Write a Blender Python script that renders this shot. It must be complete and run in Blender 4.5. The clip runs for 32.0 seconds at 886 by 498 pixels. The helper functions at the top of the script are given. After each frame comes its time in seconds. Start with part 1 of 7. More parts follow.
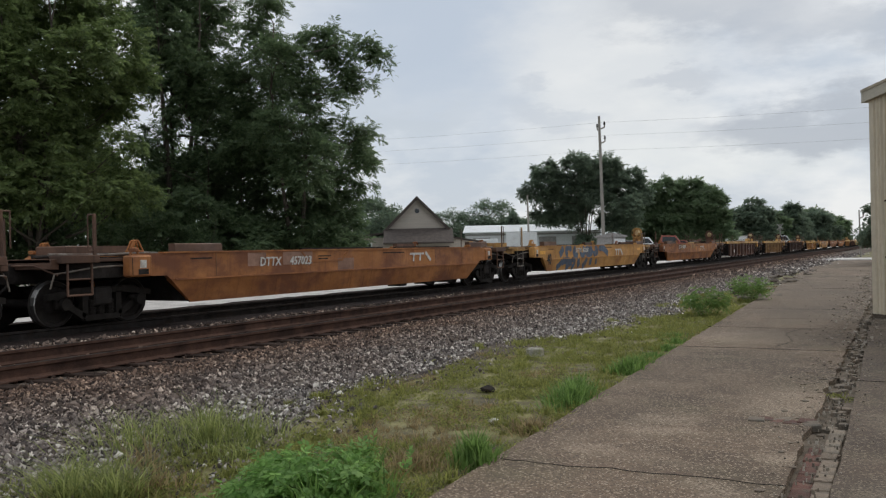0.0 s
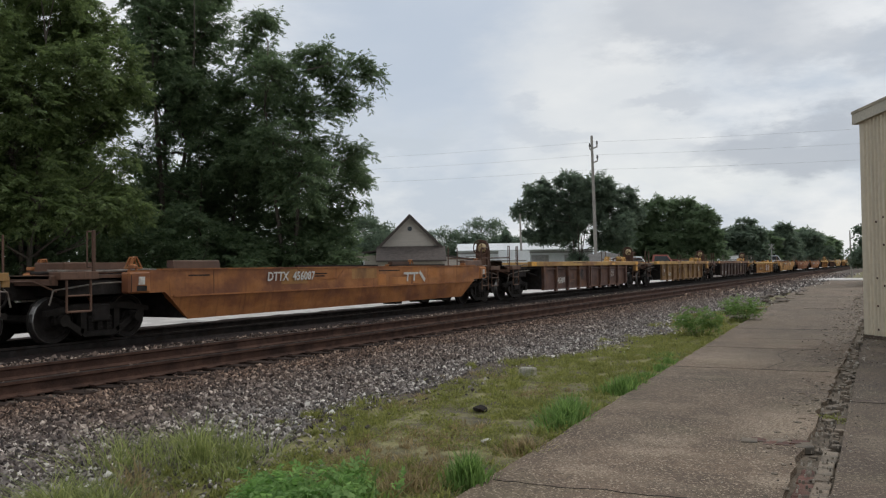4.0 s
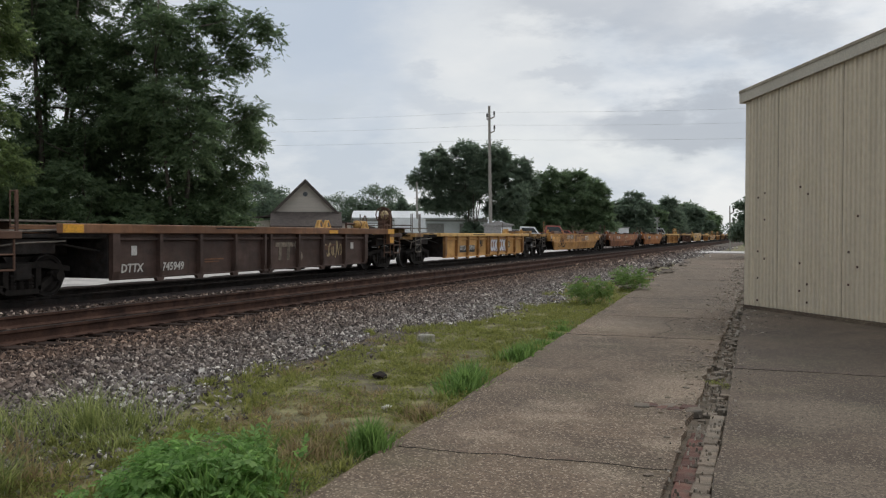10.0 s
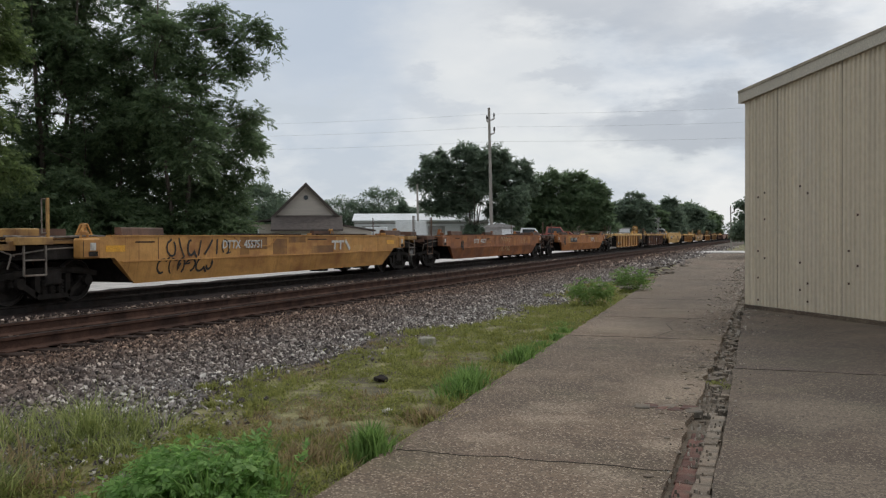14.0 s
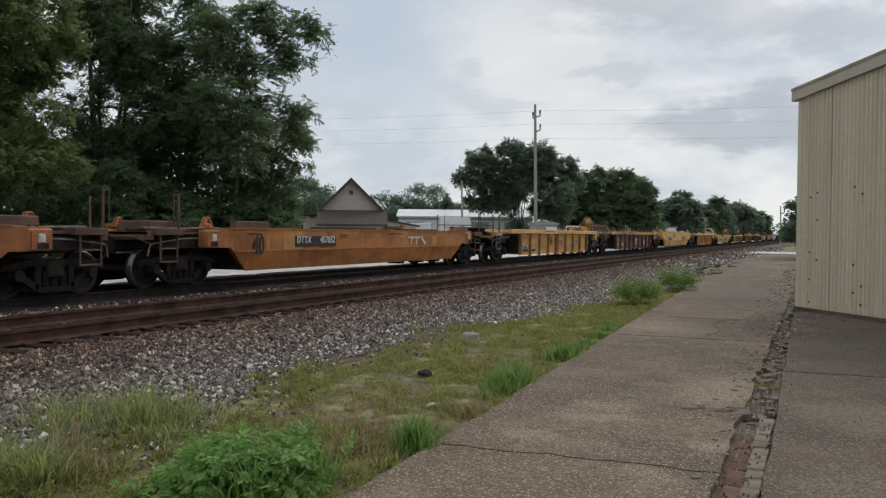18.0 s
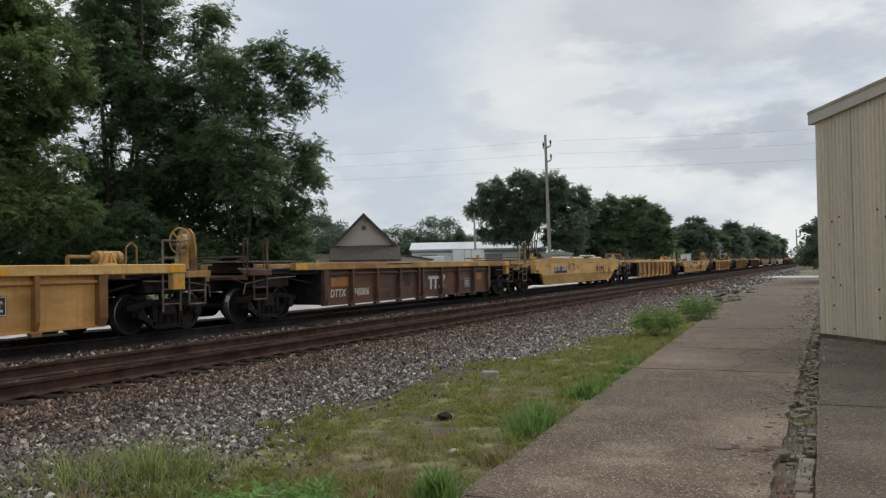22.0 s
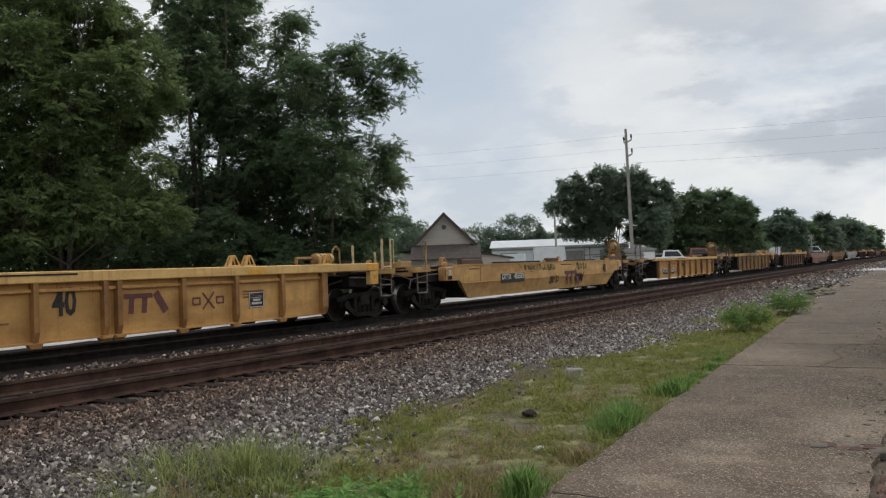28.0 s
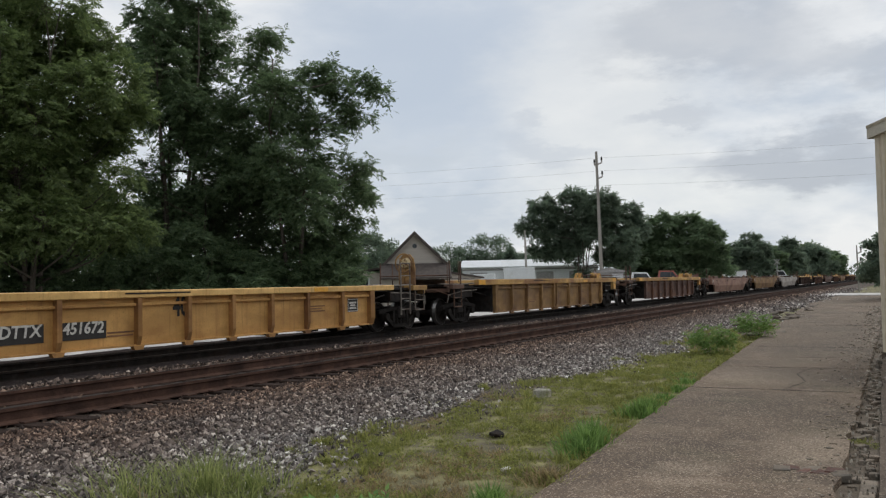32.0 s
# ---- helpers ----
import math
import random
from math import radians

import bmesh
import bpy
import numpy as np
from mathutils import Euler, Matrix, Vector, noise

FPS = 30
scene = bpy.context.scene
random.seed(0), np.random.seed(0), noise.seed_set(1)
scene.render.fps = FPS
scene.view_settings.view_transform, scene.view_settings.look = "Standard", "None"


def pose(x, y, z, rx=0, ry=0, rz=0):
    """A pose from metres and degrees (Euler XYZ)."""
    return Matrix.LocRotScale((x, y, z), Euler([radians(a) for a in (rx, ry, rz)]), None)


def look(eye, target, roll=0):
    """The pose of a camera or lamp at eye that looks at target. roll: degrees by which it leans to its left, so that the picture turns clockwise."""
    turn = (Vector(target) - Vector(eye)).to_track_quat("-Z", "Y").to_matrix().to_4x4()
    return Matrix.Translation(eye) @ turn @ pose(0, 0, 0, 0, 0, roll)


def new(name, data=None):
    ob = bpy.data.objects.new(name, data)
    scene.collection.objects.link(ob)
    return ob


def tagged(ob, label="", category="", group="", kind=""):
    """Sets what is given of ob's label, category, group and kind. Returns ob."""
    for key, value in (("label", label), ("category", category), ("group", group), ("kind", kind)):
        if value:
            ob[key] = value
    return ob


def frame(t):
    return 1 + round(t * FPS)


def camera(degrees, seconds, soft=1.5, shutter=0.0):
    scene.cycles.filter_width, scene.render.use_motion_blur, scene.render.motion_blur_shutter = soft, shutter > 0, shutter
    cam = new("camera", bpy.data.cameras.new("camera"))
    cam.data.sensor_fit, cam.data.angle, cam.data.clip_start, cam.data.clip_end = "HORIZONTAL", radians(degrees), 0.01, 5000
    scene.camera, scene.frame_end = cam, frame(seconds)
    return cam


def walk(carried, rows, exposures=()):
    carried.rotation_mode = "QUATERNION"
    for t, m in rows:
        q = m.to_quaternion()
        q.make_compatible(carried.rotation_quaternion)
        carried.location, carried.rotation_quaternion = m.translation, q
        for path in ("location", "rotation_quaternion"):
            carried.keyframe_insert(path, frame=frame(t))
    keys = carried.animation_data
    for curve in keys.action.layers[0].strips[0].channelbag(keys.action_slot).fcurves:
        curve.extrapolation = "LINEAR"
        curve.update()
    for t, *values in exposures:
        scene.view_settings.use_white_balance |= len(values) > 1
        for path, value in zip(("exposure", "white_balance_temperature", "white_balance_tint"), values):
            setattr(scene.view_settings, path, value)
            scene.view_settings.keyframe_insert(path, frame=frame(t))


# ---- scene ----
cam = camera(54.63, 32.0, 1.25)
PATH = [  # seconds, place, pitch, roll, yaw
    (0, 0.145, -0.101, 1.526, 0.021, 1.153, 28.707),
    (0.5, 0.134, -0.081, 1.528, -0.001, 0.907, 28.449),
    (1, 0.129, -0.085, 1.533, 0.189, 0.977, 28.446),
    (1.5, 0.124, -0.084, 1.53, 0.367, 0.933, 28.438),
    (2, 0.128, -0.092, 1.537, 0.31, 0.798, 28.128),
    (2.5, 0.122, -0.084, 1.535, 0.291, 0.788, 27.901),
    (3, 0.121, -0.08, 1.531, 0.504, 0.897, 27.967),
    (3.5, 0.137, -0.103, 1.534, 0.902, 0.815, 28.13),
    (5.5, 0.129, -0.091, 1.54, 1.478, 1.004, 28.309),
    (6, 0.125, -0.087, 1.535, 1.456, 0.886, 28.373),
    (6.5, 0.127, -0.09, 1.533, 1.47, 0.822, 28.384),
    (7, 0.131, -0.1, 1.538, 1.444, 0.642, 28.444),
    (7.5, 0.089, -0.097, 1.526, 1.343, 0.337, 27.594),
    (8, 0.073, -0.095, 1.524, 1.134, 0.562, 25.716),
    (8.5, 0.069, -0.103, 1.511, 0.223, 0.854, 24.399),
    (9, 0.064, -0.078, 1.513, -1.017, 0.245, 23.54),
    (9.5, 0.032, -0.071, 1.513, -1.18, -0.533, 22.223),
    (10, 0.029, -0.062, 1.522, -0.987, -0.232, 21.193),
    (10.5, 0.026, -0.066, 1.523, -1.147, 0.004, 21.191),
    (11, 0.03, -0.057, 1.527, -1.057, -0.033, 21.359),
    (11.5, 0.033, -0.064, 1.526, -0.99, -0.059, 21.363),
    (12, 0.037, -0.063, 1.528, -0.958, 0.051, 21.171),
    (12.5, 0.036, -0.056, 1.523, -0.958, 0.131, 21.033),
    (13, 0.043, -0.063, 1.529, -0.798, 0.199, 21.12),
    (13.5, 0.048, -0.068, 1.53, -0.858, 0.245, 21.232),
    (15.5, 0.052, -0.072, 1.528, -0.457, 0.503, 21.477),
    (16, 0.053, -0.078, 1.525, -0.099, 0.341, 21.798),
    (16.5, 0.054, -0.085, 1.525, 0.013, 0.141, 21.86),
    (17, 0.051, -0.084, 1.527, -0.031, 0.011, 22.246),
    (17.5, 0.042, -0.091, 1.525, -0.455, -0.406, 22.805),
    (18, 0.024, -0.082, 1.521, -1.091, -0.545, 24.177),
    (18.5, 0.012, -0.03, 1.515, -2.296, 0.328, 27.402),
    (19, 0.014, 0.103, 1.554, -1.539, 0.84, 29.134),
    (19.5, -0.052, 0.138, 1.575, 0.294, 1.093, 27.108),
    (20, -0.111, 0.151, 1.575, 0.073, 1.209, 23.608),
    (20.5, -0.1, 0.131, 1.574, 0.202, 0.604, 22.502),
    (21, -0.11, 0.147, 1.576, 1.1, 0.522, 22.513),
    (21.5, -0.111, 0.138, 1.575, 1.408, 0.573, 23.813),
    (22, -0.109, 0.136, 1.579, 1.073, 1.009, 25.064),
    (22.5, -0.103, 0.131, 1.575, 0.886, 1.256, 25.762),
    (23, -0.102, 0.119, 1.58, 1.221, 1.135, 26.691),
    (23.5, -0.107, 0.116, 1.583, 1.629, 0.87, 27.472),
    (24, -0.1, 0.109, 1.585, 2.185, 0.912, 27.663),
    (24.5, -0.105, 0.108, 1.586, 2.483, 0.833, 27.896),
    (25, -0.11, 0.111, 1.576, 2.189, 1.098, 29.004),
    (25.5, -0.106, 0.103, 1.579, 1.755, 1.604, 30.9),
    (27.5, -0.109, 0.093, 1.582, 1.164, 1.694, 31.398),
    (28, -0.105, 0.093, 1.577, 1.106, 1.953, 30.432),
    (28.5, -0.102, 0.091, 1.581, 1.337, 1.858, 29.591),
    (29, -0.097, 0.09, 1.581, 1.739, 1.713, 29.383),
    (29.5, -0.104, 0.099, 1.579, 1.686, 1.505, 29.157),
    (30, -0.091, 0.092, 1.577, 1.783, 1.336, 29.148),
    (30.5, -0.088, 0.098, 1.576, 1.899, 1.241, 29.29),
    (31, -0.093, 0.091, 1.571, 2.082, 1.184, 29.193),
    (31.5, -0.098, 0.092, 1.579, 2.086, 1.058, 28.67),
    (32, -0.096, 0.092, 1.579, 2.323, 1.126, 28.444),
]
walk(cam, [(t, pose(x, y, z, 90 + pitch, roll, yaw)) for t, x, y, z, pitch, roll, yaw in PATH], exposures=[(0.0, -0.12, 6650, 9), (17.6, -0.14, 6650, 9), (18.5, 0.0, 6650, 9), (19.0, 0.17, 6650, 9), (19.4, 0.12, 6650, 9), (20.0, -0.2, 6650, 9), (21.0, -0.14, 6650, 9), (32.0, -0.11, 6650, 9)])

# ---- sky and sun ----
# cloud masses: direction, half width, half height, tone, strength
CLOUDS = [
    ((-0.46, 0.85, 0.25), 0.36, 0.24, (0.50, 0.575, 0.69), 0.9),
    ((-0.62, 0.76, 0.16), 0.26, 0.14, (0.58, 0.64, 0.72), 0.7),
    ((-0.30, 0.93, 0.20), 0.24, 0.20, (0.84, 0.85, 0.85), 0.6),
    ((-0.24, 0.965, 0.10), 0.30, 0.05, (0.78, 0.81, 0.83), 0.6),
    ((-0.183, 0.951, 0.262), 0.24, 0.065, (0.43, 0.47, 0.54), 0.62),
    ((-0.03, 0.976, 0.222), 0.18, 0.052, (0.43, 0.47, 0.54), 0.55),
    ((-0.10, 0.986, 0.132), 0.20, 0.052, (0.45, 0.49, 0.56), 0.9),
    ((-0.21, 0.96, 0.184), 0.09, 0.022, (0.52, 0.56, 0.63), 0.6),
    ((-0.37, 0.92, 0.155), 0.12, 0.030, (0.54, 0.59, 0.67), 0.6),
    ((-0.52, 0.845, 0.145), 0.14, 0.032, (0.54, 0.60, 0.68), 0.65),
    ((0.15, 0.97, 0.17), 0.12, 0.05, (0.50, 0.53, 0.58), 0.7),
]


def overcast_world():
    w = bpy.data.worlds.new("overcast_sky")
    w.use_nodes = True
    n, l = w.node_tree.nodes, w.node_tree.links
    n.clear()
    out, bg = n.new("ShaderNodeOutputWorld"), n.new("ShaderNodeBackground")
    sky = n.new("ShaderNodeTexSky")
    sky.sky_type = "NISHITA"
    sky.sun_disc = False
    sky.sun_elevation, sky.sun_rotation = radians(48), radians(-20)
    tc = n.new("ShaderNodeTexCoord")
    ragged, small = n.new("ShaderNodeTexNoise"), n.new("ShaderNodeTexNoise")
    ragged.inputs["Scale"].default_value, ragged.inputs["Detail"].default_value, ragged.inputs["Roughness"].default_value = 5.5, 8, 0.62
    mp = n.new("ShaderNodeMapping")
    mp.inputs["Scale"].default_value = (1.0, 1.0, 2.6)
    small.inputs["Scale"].default_value, small.inputs["Detail"].default_value, small.inputs["Roughness"].default_value = 5.0, 8, 0.56
    l.new(tc.outputs["Generated"], mp.inputs["Vector"])
    l.new(mp.outputs[0], small.inputs["Vector"])
    l.new(mp.outputs[0], ragged.inputs["Vector"])
    # the cloud deck: soft pale and blue-grey areas
    ramp = n.new("ShaderNodeValToRGB")
    e = ramp.color_ramp.elements
    e[0].position, e[0].color = 0.38, (0.54, 0.605, 0.70, 1)
    e[1].position, e[1].color = 0.60, (0.825, 0.850, 0.885, 1)
    l.new(small.outputs[0], ramp.inputs[0])
    col = ramp.outputs[0]
    # directions bent by noise, so that cloud edges are ragged
    sub, sc, off = n.new("ShaderNodeVectorMath"), n.new("ShaderNodeVectorMath"), n.new("ShaderNodeVectorMath")
    sub.operation, sc.operation, off.operation = "SUBTRACT", "SCALE", "ADD"
    sub.inputs[1].default_value = (0.5, 0.5, 0.5)
    sc.inputs["Scale"].default_value = 0.17
    l.new(ragged.outputs["Color"], sub.inputs[0])
    l.new(sub.outputs[0], sc.inputs[0])
    l.new(tc.outputs["Generated"], off.inputs[0])
    l.new(sc.outputs[0], off.inputs[1])
    for (dx, dy, dz), wide, high, tone, amount in CLOUDS:
        az = math.atan2(-dx, dy)
        m2, gr, mr, mx = n.new("ShaderNodeMapping"), n.new("ShaderNodeTexGradient"), n.new("ShaderNodeMapRange"), n.new("ShaderNodeMix")
        m2.vector_type = "TEXTURE"
        m2.inputs["Location"].default_value = (dx, dy, dz)
        m2.inputs["Rotation"].default_value = (0, 0, az)
        m2.inputs["Scale"].default_value = (wide * 0.85, 3.0, high * 0.85)
        gr.gradient_type = "SPHERICAL"
        mr.interpolation_type = "SMOOTHSTEP"
        mr.inputs[1].default_value, mr.inputs[2].default_value, mr.inputs[4].default_value = 0.10, 0.72, amount
        mx.data_type = "RGBA"
        l.new(off.outputs[0], m2.inputs["Vector"])
        l.new(m2.outputs[0], gr.inputs["Vector"])
        l.new(gr.outputs["Fac"], mr.inputs[0])
        l.new(mr.outputs[0], mx.inputs[0])
        l.new(col, mx.inputs[6])
        mx.inputs[7].default_value = (*tone, 1)
        col = mx.outputs[2]
    mix = n.new("ShaderNodeMix")
    mix.data_type = "RGBA"
    mix.inputs[0].default_value = 0.93
    tint = n.new("ShaderNodeMix")
    tint.data_type, tint.blend_type = "RGBA", "MULTIPLY"
    tint.inputs[0].default_value = 1.0
    tint.inputs[7].default_value = (0.09, 0.09, 0.09, 1)
    l.new(sky.outputs[0], tint.inputs[6])
    l.new(tint.outputs[2], mix.inputs[6])
    l.new(col, mix.inputs[7])
    l.new(mix.outputs[2], bg.inputs["Color"])
    bg.inputs["Strength"].default_value = 1.10
    l.new(bg.outputs[0], out.inputs["Surface"])
    scene.world = w


overcast_world()
sun = new("sun", bpy.data.lights.new("sun", "SUN"))
sun.data.energy, sun.data.angle, sun.data.color = 0.95, radians(20), (1.0, 0.96, 0.9)
sun.matrix_world = look((0, 0, 60), (0 - 14, 0 - 38, 60 - 45))


# ---- materials ----
def nodes_of(name):
    m = bpy.data.materials.new(name)
    m.use_nodes = True
    return m, m.node_tree.nodes, m.node_tree.links, m.node_tree.nodes["Principled BSDF"]


def plain(name, colour, rough=0.7, metal=0.0, vary=0.18, scale=3.0, bump=0.1, fine=40.0, stretch=(1, 1, 1), dirt=None, dirt_at=0.56, island=0.0, random_by_object=0.0, grain=1.0, shine=0.5):
    """Colour with variation at two scales, optional dirt or rust blotches, and fine relief."""
    m, n, l, b = nodes_of(name)
    tc, mp = n.new("ShaderNodeTexCoord"), n.new("ShaderNodeMapping")
    mp.inputs["Scale"].default_value = stretch
    l.new(tc.outputs["Object"], mp.inputs["Vector"])
    n1, n2 = n.new("ShaderNodeTexNoise"), n.new("ShaderNodeTexNoise")
    n1.inputs["Scale"].default_value, n1.inputs["Detail"].default_value = scale, 6
    n2.inputs["Scale"].default_value, n2.inputs["Detail"].default_value = fine, 4
    l.new(mp.outputs[0], n1.inputs["Vector"])
    l.new(tc.outputs["Object"], n2.inputs["Vector"])
    ramp = n.new("ShaderNodeValToRGB")
    e = ramp.color_ramp.elements
    lo, hi = [max(0, c * (1 - vary)) for c in colour], [min(1, c * (1 + vary)) for c in colour]
    e[0].position, e[0].color = 0.3, (*lo, 1)
    e[1].position, e[1].color = 0.7, (*hi, 1)
    l.new(n1.outputs[0], ramp.inputs[0])
    col = ramp.outputs[0]
    if dirt:
        n3, r3, mx = n.new("ShaderNodeTexNoise"), n.new("ShaderNodeValToRGB"), n.new("ShaderNodeMix")
        n3.inputs["Scale"].default_value, n3.inputs["Detail"].default_value, n3.inputs["Roughness"].default_value = scale * 0.6, 10, 0.62
        l.new(mp.outputs[0], n3.inputs["Vector"])
        r3.color_ramp.elements[0].position, r3.color_ramp.elements[1].position = dirt_at - 0.07, dirt_at + 0.1
        mx.data_type = "RGBA"
        l.new(n3.outputs[0], r3.inputs[0])
        l.new(r3.outputs[0], mx.inputs[0])
        l.new(col, mx.inputs[6])
        mx.inputs[7].default_value = (*dirt, 1)
        col = mx.outputs[2]
    fm = n.new("ShaderNodeMix")
    fm.data_type, fm.blend_type = "RGBA", "MULTIPLY"
    fm.inputs[0].default_value = 1.0
    fr = n.new("ShaderNodeValToRGB")
    fr.color_ramp.elements[0].color, fr.color_ramp.elements[1].color = (*[1 - 0.22 * grain] * 3, 1), (*[1 + 0.15 * grain] * 3, 1)
    fr.color_ramp.elements[0].position, fr.color_ramp.elements[1].position = 0.3, 0.7
    l.new(n2.outputs[0], fr.inputs[0])
    l.new(col, fm.inputs[6])
    l.new(fr.outputs[0], fm.inputs[7])
    col = fm.outputs[2]
    if island or random_by_object:
        g = n.new("ShaderNodeNewGeometry") if island else n.new("ShaderNodeObjectInfo")
        amount = island or random_by_object
        mr, hs = n.new("ShaderNodeMapRange"), n.new("ShaderNodeHueSaturation")
        mr.inputs[3].default_value, mr.inputs[4].default_value = 1 - amount, 1 + amount
        l.new(g.outputs["Random Per Island" if island else "Random"], mr.inputs[0])
        l.new(mr.outputs[0], hs.inputs["Value"])
        l.new(col, hs.inputs["Color"])
        col = hs.outputs[0]
    l.new(col, b.inputs["Base Color"])
    b.inputs["Roughness"].default_value, b.inputs["Metallic"].default_value = rough, metal
    b.inputs["Specular IOR Level"].default_value = shine
    if bump:
        bp = n.new("ShaderNodeBump")
        bp.inputs["Strength"].default_value, bp.inputs["Distance"].default_value = bump, 0.02
        l.new(n2.outputs[0], bp.inputs["Height"])
        l.new(bp.outputs[0], b.inputs["Normal"])
    return m


def speckled(name, base, dark, pale, worn=()):
    """Worn concrete with its aggregate laid bare: broad stains, blotches, and pale and dark grains."""
    m, n, l, b = nodes_of(name)
    tc = n.new("ShaderNodeTexCoord")

    def noisy(scale, detail, lo, hi, rough=0.6):
        t, r = n.new("ShaderNodeTexNoise"), n.new("ShaderNodeMapRange")
        t.inputs["Scale"].default_value, t.inputs["Detail"].default_value, t.inputs["Roughness"].default_value = scale, detail, rough
        r.inputs[1].default_value, r.inputs[2].default_value = lo, hi
        l.new(tc.outputs["Object"], t.inputs["Vector"])
        l.new(t.outputs[0], r.inputs[0])
        return r.outputs[0]

    def blend(fac, a, c, amount=1.0):
        x = n.new("ShaderNodeMix")
        x.data_type = "RGBA"
        k = n.new("ShaderNodeMath")
        k.operation = "MULTIPLY"
        k.inputs[1].default_value = amount
        l.new(fac, k.inputs[0])
        l.new(k.outputs[0], x.inputs[0])
        l.new(a, x.inputs[6])
        if isinstance(c, tuple):
            x.inputs[7].default_value = (*c, 1)
        else:
            l.new(c, x.inputs[7])
        return x.outputs[2]
    rgb = n.new("ShaderNodeRGB")
    rgb.outputs[0].default_value = (*base, 1)
    col = blend(noisy(0.33, 5, 0.44, 0.60), rgb.outputs[0], dark, 0.8)
    col = blend(noisy(0.9, 7, 0.46, 0.68), col, dark, 0.6)
    col = blend(noisy(1.9, 8, 0.52, 0.70), col, pale, 0.32)
    col = blend(noisy(0.7, 6, 0.52, 0.72), col, (0.105, 0.110, 0.052), 0.4)
    col = blend(noisy(9.0, 5, 0.45, 0.75), col, dark, 0.45)
    edge, eb, ea = n.new("ShaderNodeTexNoise"), n.new("ShaderNodeVectorMath"), n.new("ShaderNodeVectorMath")
    edge.inputs["Scale"].default_value, edge.inputs["Detail"].default_value = 4.0, 8
    eb.operation, ea.operation = "MULTIPLY_ADD", "ADD"
    eb.inputs[1].default_value, eb.inputs[2].default_value = (0.5, 0.5, 0.0), (-0.25, -0.25, 0.0)
    l.new(tc.outputs["Object"], edge.inputs["Vector"])
    l.new(edge.outputs["Color"], eb.inputs[0])
    l.new(eb.outputs[0], ea.inputs[0])
    l.new(tc.outputs["Object"], ea.inputs[1])
    gritty = noisy(26.0, 6, 0.36, 0.62, 0.7)
    for x, y, rx, ry, pale_side in worn:  # scuffed pale and damp dark patches, each with its own outline
        mp, gr, mr = n.new("ShaderNodeMapping"), n.new("ShaderNodeTexGradient"), n.new("ShaderNodeMapRange")
        mp.vector_type, gr.gradient_type = "TEXTURE", "SPHERICAL"
        mp.inputs["Location"].default_value, mp.inputs["Scale"].default_value = (x, y, 0), (rx * 1.7, ry * 1.7, 1)
        mr.inputs[1].default_value, mr.inputs[2].default_value = 0.12, 0.6
        l.new(ea.outputs[0], mp.inputs["Vector"])
        l.new(mp.outputs[0], gr.inputs["Vector"])
        l.new(gr.outputs["Fac"], mr.inputs[0])
        gm = n.new("ShaderNodeMath")
        gm.operation = "MULTIPLY"
        l.new(mr.outputs[0], gm.inputs[0])
        l.new(gritty, gm.inputs[1])
        col = blend(gm.outputs[0], col, pale if pale_side else dark, 0.6 if pale_side else 0.8)
    v = n.new("ShaderNodeTexVoronoi")
    v.inputs["Scale"].default_value = 82
    l.new(tc.outputs["Object"], v.inputs["Vector"])
    sp, r1, r2 = n.new("ShaderNodeSeparateColor"), n.new("ShaderNodeMapRange"), n.new("ShaderNodeMapRange")
    l.new(v.outputs["Color"], sp.inputs[0])
    r1.inputs[1].default_value, r1.inputs[2].default_value = 0.80, 0.86
    r2.inputs[1].default_value, r2.inputs[2].default_value = 0.70, 0.78
    l.new(sp.outputs[0], r1.inputs[0])
    l.new(sp.outputs[1], r2.inputs[0])
    col = blend(r1.outputs[0], col, pale, 0.75)
    col = blend(r2.outputs[0], col, dark, 0.65)
    l.new(col, b.inputs["Base Color"])
    b.inputs["Roughness"].default_value = 0.9
    bp = n.new("ShaderNodeBump")
    bp.inputs["Strength"].default_value, bp.inputs["Distance"].default_value = 0.3, 0.008
    l.new(v.outputs["Distance"], bp.inputs["Height"])
    l.new(bp.outputs[0], b.inputs["Normal"])
    return m


